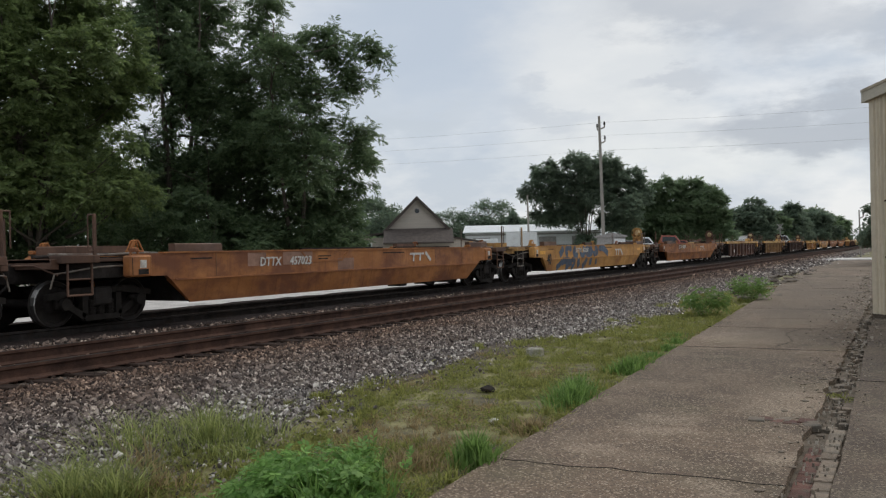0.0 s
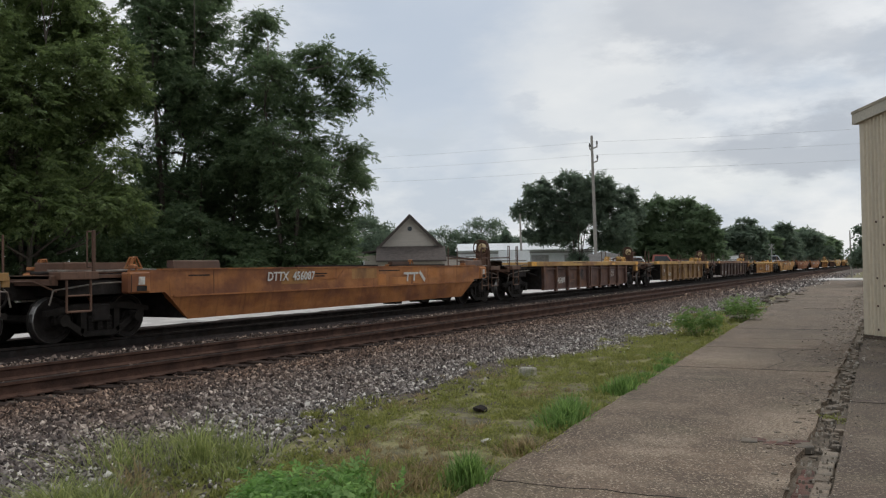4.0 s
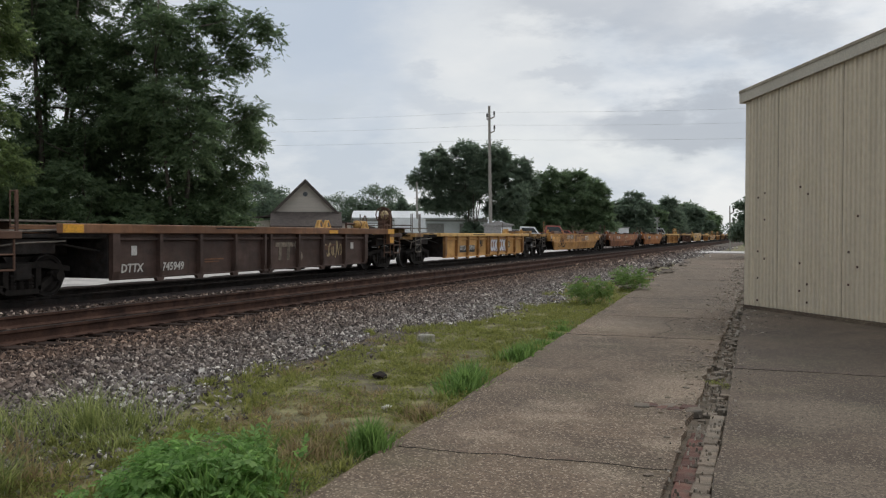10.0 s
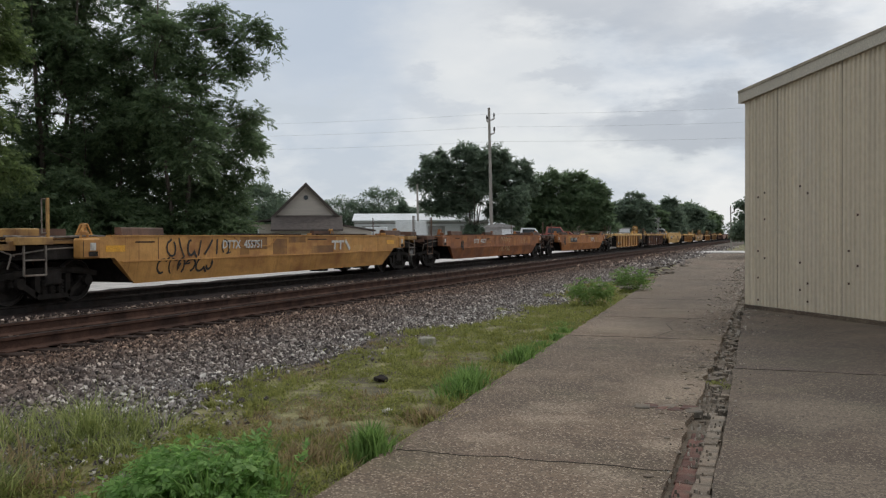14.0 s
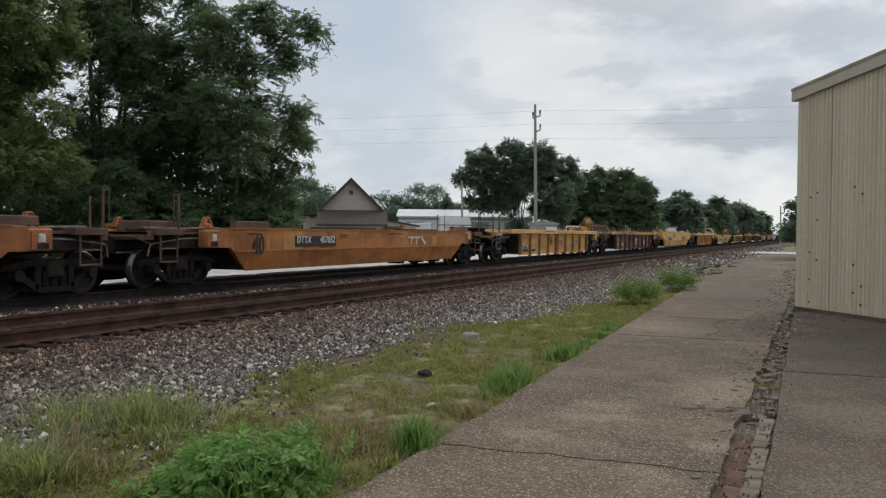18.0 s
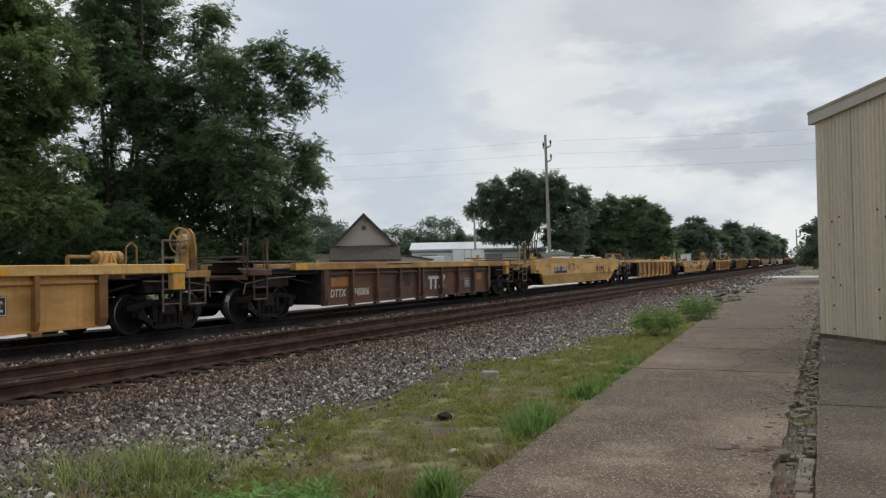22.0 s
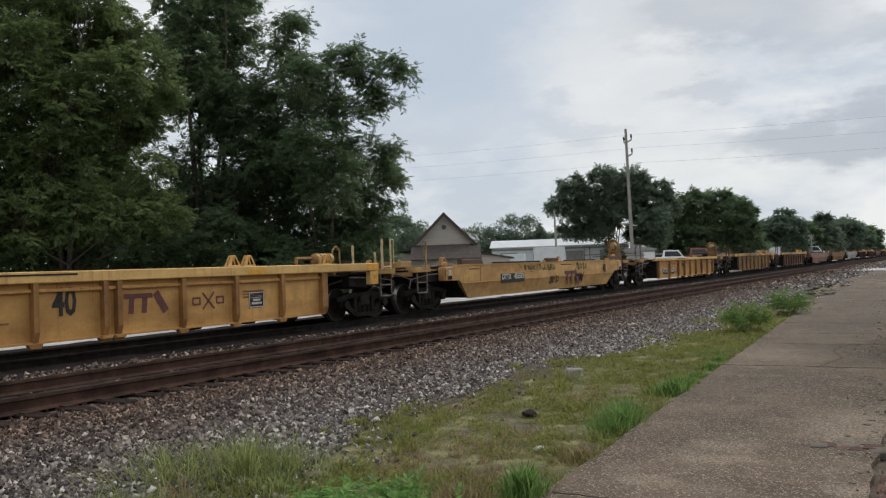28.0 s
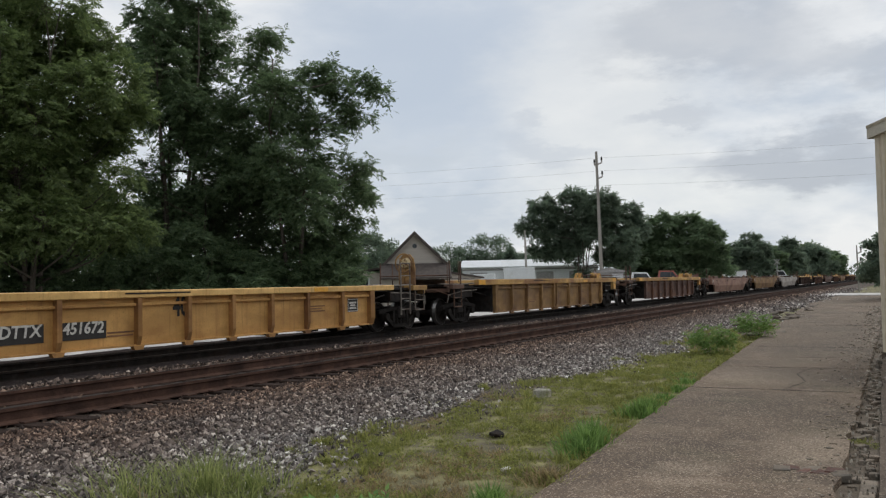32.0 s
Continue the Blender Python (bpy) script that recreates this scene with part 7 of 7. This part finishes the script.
# ---- grass and weeds ----
def blades(name, spots, seed, width=0.006):
    """spots: x, y, radius, height, count, lean. Thin bent blades, each of two faces."""
    rng = np.random.default_rng(seed)
    vs, fs, n0 = [], [], 0
    for x, y, rad, h, n, lean in spots:
        a, q = rng.uniform(0, 6.283, n), rad * np.minimum(1.5, np.abs(rng.normal(0, 0.62, n)))
        px, py = x + q * np.cos(a), y + q * np.sin(a)
        pz = np.array([bed_height(u, w) for u, w in zip(px, py)]) - 0.01
        b = rng.uniform(0, 6.283, n)
        hh = h * rng.uniform(0.25, 1.15, n) * np.maximum(0.3, 1.0 - 0.35 * (q / max(rad, 1e-6)) ** 2)
        ln = lean * rng.uniform(0.2, 1.3, n) * hh
        ox, oy = np.cos(b) * ln + (px - x) * 0.35 * lean, np.sin(b) * ln + (py - y) * 0.35 * lean
        wx, wy = -np.sin(b) * width * rng.uniform(0.7, 1.6, n), np.cos(b) * width * rng.uniform(0.7, 1.6, n)
        v = np.stack([np.stack([px - wx, py - wy, pz], 1), np.stack([px + wx, py + wy, pz], 1), np.stack([px + ox * 0.35 + wx * 0.8, py + oy * 0.35 + wy * 0.8, pz + hh * 0.62], 1), np.stack([px + ox * 0.35 - wx * 0.8, py + oy * 0.35 - wy * 0.8, pz + hh * 0.62], 1), np.stack([px + ox, py + oy, pz + hh], 1)], 1)
        vs.append(v.reshape(-1, 3))
        base = n0 + np.arange(n) * 5
        for k in range(n):
            fs.append((base[k], base[k] + 1, base[k] + 2, base[k] + 3))
            fs.append((base[k] + 3, base[k] + 2, base[k] + 4))
        n0 += n * 5
    return mesh_of(name, np.concatenate(vs), fs)


rng = random.Random(5)
low_spots, dry_spots = [], []
for i in range(3000):
    yy = 2.6 + 30 * rng.random() ** 1.6
    xx = rng.uniform(TOE(yy) - 0.45, EDGE(yy) + 0.02)
    if xx < TOE(yy) + 0.1 and noise.noise((xx * 1.1, yy * 0.9, 4.0)) < 0.02:
        continue
    k = noise.noise((xx * 0.9, yy * 0.7, 3.0))
    if k > -0.22 and noise.noise((xx * 2.3, yy * 1.7, 12.0)) > -0.16 - 0.05 * (yy > 9):
        low_spots.append((xx, yy, rng.uniform(0.08, 0.24), rng.uniform(0.02, 0.055) if rng.random() < 0.8 else rng.uniform(0.07, 0.13), 55, 1.0))
    elif k <= -0.22:
        dry_spots.append((xx, yy, rng.uniform(0.1, 0.2), rng.uniform(0.03, 0.07), 26, 1.2))
mats = [(rng.uniform(TOE(q) + 0.15, EDGE(q) - 0.02), q) for q in [3.4 + 16 * rng.random() ** 1.4 for _ in range(2600)]]
mats = [(u, w, bed_height(u, w) + 0.008) for u, w in mats if noise.noise((u * 1.6, w * 1.2, 9.0)) > -0.12]
solid("ground_cover", leaf_mesh("ground_cover", mats, [0.055 + 0.05 * rng.random() for _ in mats], 52000, 0.0085, 77, 0.1, 1.7), M["clover"], "mat of tiny olive-green creeping leaves on the verge", kind="stuff")
heads = [(u, w, z + 0.012) for u, w, z in mats[::4]]
solid("low_weeds", leaf_mesh("low_weeds", heads, [0.05 + 0.07 * rng.random() for _ in heads], 15000, 0.016, 78, -0.25, 2.0), M["moss"], "small broad-leaved weeds scattered through the turf", kind="stuff")
solid("turf", blades("turf", low_spots, 1, 0.005), M["moss"], "short patchy yellow-green turf beside the platform", kind="stuff")
solid("dry_grass", blades("dry_grass", dry_spots + [(-3.05, 5.25, 0.34, 0.16, 420, 0.9), (-2.75, 6.75, 0.26, 0.15, 320, 1.0), (-3.2, 5.75, 0.25, 0.1, 200, 1.0), (-4.3, 4.0, 0.22, 0.24, 120, 1.1), (-4.85, 4.4, 0.15, 0.3, 60, 1.2)], 2, 0.005), M["grass_dry"], "dry straw-coloured grass clumps on the verge", kind="stuff")


def tuft(label, spots, mat, seed, width=0.006):
    return solid("grass_tuft", blades("grass_tuft", spots, seed, width), M[mat], label, "grass", "stuff")


tuft("tall yellow-green grass at the foot of the ballast", [(-5.0, 5.2, 0.42, 0.40, 420, 1.3), (-5.4, 4.75, 0.6, 0.30, 330, 1.5), (-4.7, 5.4, 0.5, 0.28, 330, 1.5), (-4.45, 4.95, 0.4, 0.16, 300, 1.4), (-5.6, 5.5, 0.5, 0.16, 200, 1.5)], "grass", 11, 0.0034)
tuft("long arching green grass clump", [(-4.35, 3.7, 0.22, 0.32, 330, 1.5), (-4.7, 3.6, 0.3, 0.30, 360, 1.5), (-5.0, 3.9, 0.4, 0.16, 260, 1.5)], "grass", 12, 0.004)
tuft("fresh green grass clump growing against the platform edge", [(-2.66, 5.45, 0.17, 0.30, 420, 0.5), (-2.76, 5.7, 0.15, 0.2, 220, 0.6)], "grass_fresh", 13)
tuft("fresh green grass clump along the platform edge", [(-2.93, 8.2, 0.26, 0.26, 420, 0.7), (-3.05, 8.7, 0.24, 0.24, 300, 0.7), (-2.88, 7.9, 0.2, 0.2, 200, 0.7)], "grass_fresh", 14)
tuft("low bright green weeds along the platform edge", [(-3.0, 10.4, 0.26, 0.22, 380, 0.7), (-3.0, 10.9, 0.22, 0.2, 260, 0.7), (-3.05, 11.8, 0.25, 0.12, 300, 0.8), (-3.15, 12.9, 0.25, 0.10, 300, 0.8), (-3.25, 13.9, 0.25, 0.10, 240, 0.8), (-3.5, 14.9, 0.4, 0.08, 300, 0.8)], "grass_fresh", 15)
tuft("fresh green grass in front of the leafy weeds", [(-2.9, 4.35, 0.2, 0.38, 260, 0.7), (-2.95, 3.95, 0.25, 0.34, 200, 0.8)], "grass_fresh", 16)


def leafy_weed(label, x, y, r, h, n, size, seed, mat="grass_fresh"):
    """Many stems, each with arching compound leaves."""
    t = thing("weed", label, "plant", at=pose(x, y, bed_height(x, y)))
    rg = random.Random(seed)
    bm = blank()
    tips = []
    for _ in range(n):
        a, q = rg.uniform(0, 6.283), r * math.sqrt(rg.random())
        foot = Vector((math.cos(a) * q * 0.5, math.sin(a) * q * 0.5, 0))
        tip = Vector((math.cos(a) * q, math.sin(a) * q, h * rg.uniform(0.55, 1.05) * (1 - 0.3 * (q / r) ** 2)))
        add_tube(bm, foot, tip, 0.004, 0.002, n=4, caps=False)
        out = Vector((math.cos(a), math.sin(a), 0.45)).normalized()
        tips += [(foot.lerp(tip, 0.6), out), (tip, out)]
    part("stem", bm, M[mat], t)["kind"] = "stuff"
    ob = part("foliage", spray_mesh("foliage", tips, 2, size * 1.35, seed, size * 4.2, 7), M[mat], t)
    ob["kind"] = "stuff"
    return t


leafy_weed("bright green leafy weeds spreading beside the platform", -3.08, 4.2, 0.32, 0.34, 40, 0.050, 201, "weed")
leafy_weed("bright green leafy weeds spreading on the verge", -3.36, 4.02, 0.26, 0.2, 26, 0.048, 202, "weed")
leafy_weed("bushy green weed at the edge of the ballast", -3.85, 19.1, 0.46, 0.66, 56, 0.036, 203)
leafy_weed("bushy green weed beside the platform edge", -3.75, 24.3, 0.52, 0.70, 56, 0.038, 204)
leafy_weed("low green weeds in the crack of the gutter", -0.52, 9.3, 0.12, 0.05, 20, 0.014, 205, "moss")


# ---- house, sheds, far buildings ----
def gabled_house():
    h = thing("house", "grey gabled house with a brown shingled porch roof", "house", at=pose(-31.35, 53.6, 0, 0, 0, 30.3))
    # local: x to the right, y away; the gable faces -y
    g = [(-2.25, 0), (2.25, 0), (2.25, 2.98), (0, 5.25), (-2.25, 2.98)]
    part("gable_wall", add_prism(blank(), g, "y", 0.0, 9.0), M["house_wall"], h)
    for s in (1, -1):
        bm = blank()
        add_prism(bm, [(0, 5.28), (s * 2.5, 2.76), (s * 2.5, 2.9), (0, 5.42)], "y", -0.35, 9.3)
        part("roof", bm, M["shingle"], h)
        part("barge_board", add_prism(blank(), [(0, 5.13), (s * 2.45, 2.68), (s * 2.45, 2.84), (0, 5.30)], "y", -0.38, -0.352), M["shingle"], h)
    part("porch_roof", add_prism(blank(), [(-2.2, 1.95), (-0.1, 2.96), (-0.1, 3.08), (-2.2, 2.06)], "x", -2.4, 2.55), M["shingle"], h, "brown-grey shingled porch roof")
    part("porch_wall", add_box(blank(), -2.2, 2.35, -1.8, 0.0, 0, 2.0), M["house_wall"], h)
    part("attic_vent", add_tube(blank(), (0, -0.05, 4.35), (0, 0.02, 4.35), 0.17, n=10), M["window_dark"], h)
    part("side_wing", add_box(blank(), -4.9, -2.25, 2.0, 7.0, 0, 2.5), M["house_wall"], h)
    part("side_roof", add_prism(blank(), [(-5.15, 2.45), (-2.25, 2.8), (-2.25, 2.9), (-5.15, 2.55)], "y", 1.7, 7.2), M["shingle"], h)
    w = part("window", add_box(blank(), -4.2, -3.4, 1.95, 2.0, 1.1, 2.1), M["white_metal"], h)
    part("pane", add_box(blank(), -4.1, -3.5, 1.93, 1.95, 1.2, 2.0), M["window_dark"], w)
    part("lean_to", add_prism(blank(), [(2.25, 0), (4.6, 0), (4.6, 1.95), (2.25, 2.35)], "y", -1.0, 4.0), M["house_wall"], h)
    part("lean_to_roof", add_prism(blank(), [(2.25, 2.36), (4.9, 1.92), (4.9, 2.02), (2.25, 2.48)], "y", -1.2, 4.2), M["shingle"], h)
    return h


gabled_house()


def white_warehouse():
    b = thing("warehouse", "long low white metal warehouse with a pale roof", "building", at=pose(-44.3, 100.8, 0, 0, 0, 23.7))
    part("wall", add_box(blank(), -6.6, 10.6, 0, 10, 0, 3.5), M["white_metal"], b)
    part("roof", add_prism(blank(), [(-0.4, 3.5), (5, 4.5), (10.4, 3.5), (10.4, 3.62), (5, 4.62), (-0.4, 3.62)], "x", -6.9, 10.9), M["white_metal"], b)
    part("fascia", add_box(blank(), -6.7, 10.7, -0.06, -0.01, 3.15, 3.35), M["galvanised"], b)
    for i in range(22):
        part("wall_rib", lambda: add_box(blank(), -0.03, 0.03, -0.04, 0.0, 0.1, 3.14), M["white_metal"], b, key="wall_rib", at=pose(-6.3 + 0.78 * i, -0.002, 0))
    for i in range(4):
        d = part("loading_door", add_box(blank(), -5.6 + 4.2 * i, -3.4 + 4.2 * i, -0.07, -0.045, 0, 2.9), M["galvanised"], b)
    return b


white_warehouse()


def box_trailer(x, y, rz, length, height, label):
    t = thing("box_trailer", label, "trailer", at=pose(x, y, 0, 0, 0, rz))
    part("body", add_box(blank(), -length / 2, length / 2, 0, 2.4, 1.0, height, 0.04), M["white_metal"], t)
    part("frame", add_box(blank(), -length / 2 + 0.2, length / 2 - 0.2, 0.6, 1.8, 0.75, 1.0), M["grime"], t)
    for u in (-length / 2 + 0.8, length / 2 - 0.8):
        for s in (0.1, 2.3):
            w = part("wheel", add_tube(blank(), (u, s - 0.15, 0.45), (u, s + 0.15, 0.45), 0.45, n=14), M["grime"], t)
            part("rim", add_tube(blank(), (u, s - 0.16, 0.45), (u, s - 0.12, 0.45), 0.25, n=12), M["galvanised"], w)
    return t


box_trailer(-31.8, 73.5, 23, 2.9, 2.95, "white box trailer parked behind the tracks")
box_trailer(-34.8, 72.2, 23, 2.0, 2.42, "small white trailer parked behind the tracks")


def shed(x, y, rz, w, h, label, mat):
    t = thing("shed", label, "shed", at=pose(x, y, 0, 0, 0, rz))
    part("wall", add_box(blank(), -w / 2, w / 2, 0, 2.4, 0, h - 0.35), mat, t)
    part("roof", add_prism(blank(), [(-w / 2 - 0.15, h - 0.35), (w / 2 + 0.15, h - 0.35), (w / 2 + 0.15, h - 0.25), (0, h), (-w / 2 - 0.15, h - 0.25)], "y", -0.2, 2.6), M["galvanised"], t)
    part("door", add_box(blank(), 0.25, w / 2 - 0.05, -0.04, 0.0, 0, h - 0.5), M["white_metal"], t)
    return t


shed(-21.1, 66.85, 17.5, 2.3, 2.6, "small grey shed with a pale door beyond the tracks", M["galvanised"])


def parked_car(x, y, rz, mat, label, tall=1.0, box=False):
    t = thing("parked_car", label, "car", at=pose(x, y, 0.6, 0, 0, rz))
    o = [(-2.3, 0.38), (2.3, 0.38), (2.32, 0.95), (1.2, 1.05), (0.72, 1.72), (-0.7, 1.76), (-0.85, 1.08), (-2.3, 1.05)] if box else [(-2.2, 0.35), (2.2, 0.35), (2.25, 0.8), (1.3, 0.95), (0.7, 1.45), (-1.0, 1.5), (-1.7, 1.0), (-2.25, 0.9)]
    part("body", add_prism(blank(), [(u, v * tall) for u, v in o], "y", 0, 1.8), mat, t)
    g = [(1.05, 1.1), (0.66, 1.6), (-0.55, 1.62), (-0.6, 1.12)] if box else [(1.1, 0.98), (0.62, 1.36), (-0.85, 1.38), (-1.35, 1.0)]
    part("side_window", add_prism(blank(), [(u, v * tall) for u, v in g], "y", -0.012, 0.02), M["window_dark"], t)
    for u in (-1.4, 1.4):
        for s in (0.08, 1.72):
            w = part("wheel", add_tube(blank(), (u, s - 0.1, 0.34), (u, s + 0.1, 0.34), 0.34, n=14), M["grime"], t)
            part("rim", add_tube(blank(), (u, s - 0.115, 0.34), (u, s - 0.1, 0.34), 0.19, n=10), M["galvanised"], w)
    part("bumper", add_box(blank(), -2.36, -2.28, 0.05, 1.75, 0.42, 0.62), M["dull_steel"], t)
    return t


for x, y, rz, mat, lab, tall, box in [(-23.6, 84.6, 14, "white_metal", "white pickup parked beyond the tracks", 1.0, True), (-21.6, 87.2, 12, "red_paint", "dull red pickup parked beyond the tracks", 1.08, True), (-26.2, 90.0, 20, "galvanised", "silver car parked beyond the tracks", 1.0, False), (-20.6, 147.0, 8, "white_metal", "white car parked far beyond the tracks", 1.2, False), (-18.6, 149.5, 6, "white_metal", "white pickup parked far beyond the tracks", 1.2, True), (-24.5, 104.0, 10, "red_paint", "dull red car parked beside the low building", 1.0, False)]:
    parked_car(x, y, rz, M[mat], lab, tall, box)


def long_shed(x, y, rz, length, h, wall, label):
    t = thing("long_shed", label, "building", at=pose(x, y, 0, 0, 0, rz))
    part("wall", add_box(blank(), 0, length, 0, 5, 0, h - 0.5), wall, t)
    part("roof", add_prism(blank(), [(-0.3, h - 0.5), (2.5, h), (5.3, h - 0.5), (5.3, h - 0.4), (2.5, h + 0.1), (-0.3, h - 0.4)], "x", -0.3, length + 0.3), M["dull_red_roof"], t)
    for i in range(int(length / 6)):
        part("door", add_box(blank(), 1.5 + 6 * i, 3.9 + 6 * i, -0.05, 0.0, 0, h - 0.9), M["dull_steel"], t)
    return t


long_shed(-31.0, 124.0, 78, 42.0, 3.0, M["brick_wall"], "long low dull-red shed far beyond the tracks")
low = solid("loading_bank", add_box(blank(), -27.5, -17.4, 82, 152, -0.2, 0.6), M["pale_gravel"], "pale gravel bank with parked vehicles", kind="structure")
lb = thing("storage_building", "low pale storage building far along the line", "building", at=pose(-21.9, 128, 0.6, 0, 0, 8))
part("wall", add_box(blank(), -1.6, 1.6, 0, 4, 0, 1.95), M["white_metal"], lb)
part("roof", add_box(blank(), -1.75, 1.75, -0.2, 4.2, 1.95, 2.08), M["galvanised"], lb)


# ---- poles, wires, signs ----
def utility_pole(x, y, h, r, label, arms=()):
    t = thing("utility_pole", label, "utility pole", at=pose(x, y, 0, 0, -1.0, 0))
    part("pole", add_tube(blank(), (0, 0, 0), (0, 0, h), r, r * 0.62, n=12), M["pole"], t)
    for z, w in arms:
        a = part("bracket", add_pipe(blank(), [(0, 0, z - 0.25), (w, 0, z - 0.1), (w, 0, z + 0.15)], 0.06), M["pole"], t)
        part("insulator", add_tube(blank(), (w, 0, z + 0.12), (w, 0, z + 0.4), 0.09, 0.06, n=8), M["grime"], a)
    return t


utility_pole(-23.2, 71.45, 12.75, 0.17, "tall grey timber utility pole with side brackets", [(11.85, 0.45), (10.62, 0.45), (11.7, -0.2)])
utility_pole(-33.1, 78.4, 6.7, 0.13, "shorter grey timber pole beside the white building")
utility_pole(-28.35, 147.4, 7.15, 0.16, "distant grey pole behind the train", [(6.5, 0.6), (5.5, -0.6)])
utility_pole(-29.1, 148, 7.0, 0.12, "distant grey pole behind the train")
utility_pole(-4.17, 89.8, 4.45, 0.09, "slim pole beside the road crossing", [(3.9, 0.35), (2.9, 0.3)])


def wire(points, label):
    cu = bpy.data.curves.new("overhead_wire", "CURVE")
    cu.dimensions, cu.bevel_depth, cu.bevel_resolution = "3D", 0.006, 0
    for a, b in zip(points, points[1:]):
        sp = cu.splines.new("POLY")
        sp.points.add(16)
        for i in range(17):
            k = i / 16
            p = Vector(a).lerp(Vector(b), k)
            sp.points[i].co = (p.x, p.y, p.z - 1.1 * 4 * k * (1 - k), 1)
    cu.materials.append(M["wire"])
    return tagged(new("overhead_wire", cu), label, "wire", "wires on the utility pole")


for z, dx in ((12.2, -0.2), (11.05, 0.45), (9.8, 0.0)):
    wire([(-95.0, 64.0, z + 3.0), (-23.2 + dx, 71.45, z), (52.0, 78.0, z + 1.5)], "thin dark overhead wires strung across the sky")


def crossbuck(x, y, h):
    t = thing("crossing_sign", "white crossbuck railroad crossing sign on a post", "sign", at=pose(x, y, 0))
    part("post", add_tube(blank(), (0, 0, 0), (0, 0, h), 0.07, n=8), M["galvanised"], t)
    for s in (1, -1):
        bm = add_box(blank(), -0.6, 0.6, -0.03, 0.0, -0.06, 0.06)
        bmesh.ops.rotate(bm, verts=bm.verts, cent=(0, 0, 0), matrix=Matrix.Rotation(radians(45 * s), 3, "Y"))
        bmesh.ops.translate(bm, verts=bm.verts, vec=(0, -0.08 - 0.035 * (s > 0), h - 0.5))
        part("blade", bm, M["galvanised"], t)
    for s in (-0.35, 0.35):
        part("signal_lamp", add_tube(blank(), (s, -0.14, h - 1.7), (s, 0.0, h - 1.7), 0.16, n=12), M["grime"], t)
    return t


crossbuck(-17.5, 139.0, 4.4)


motions()
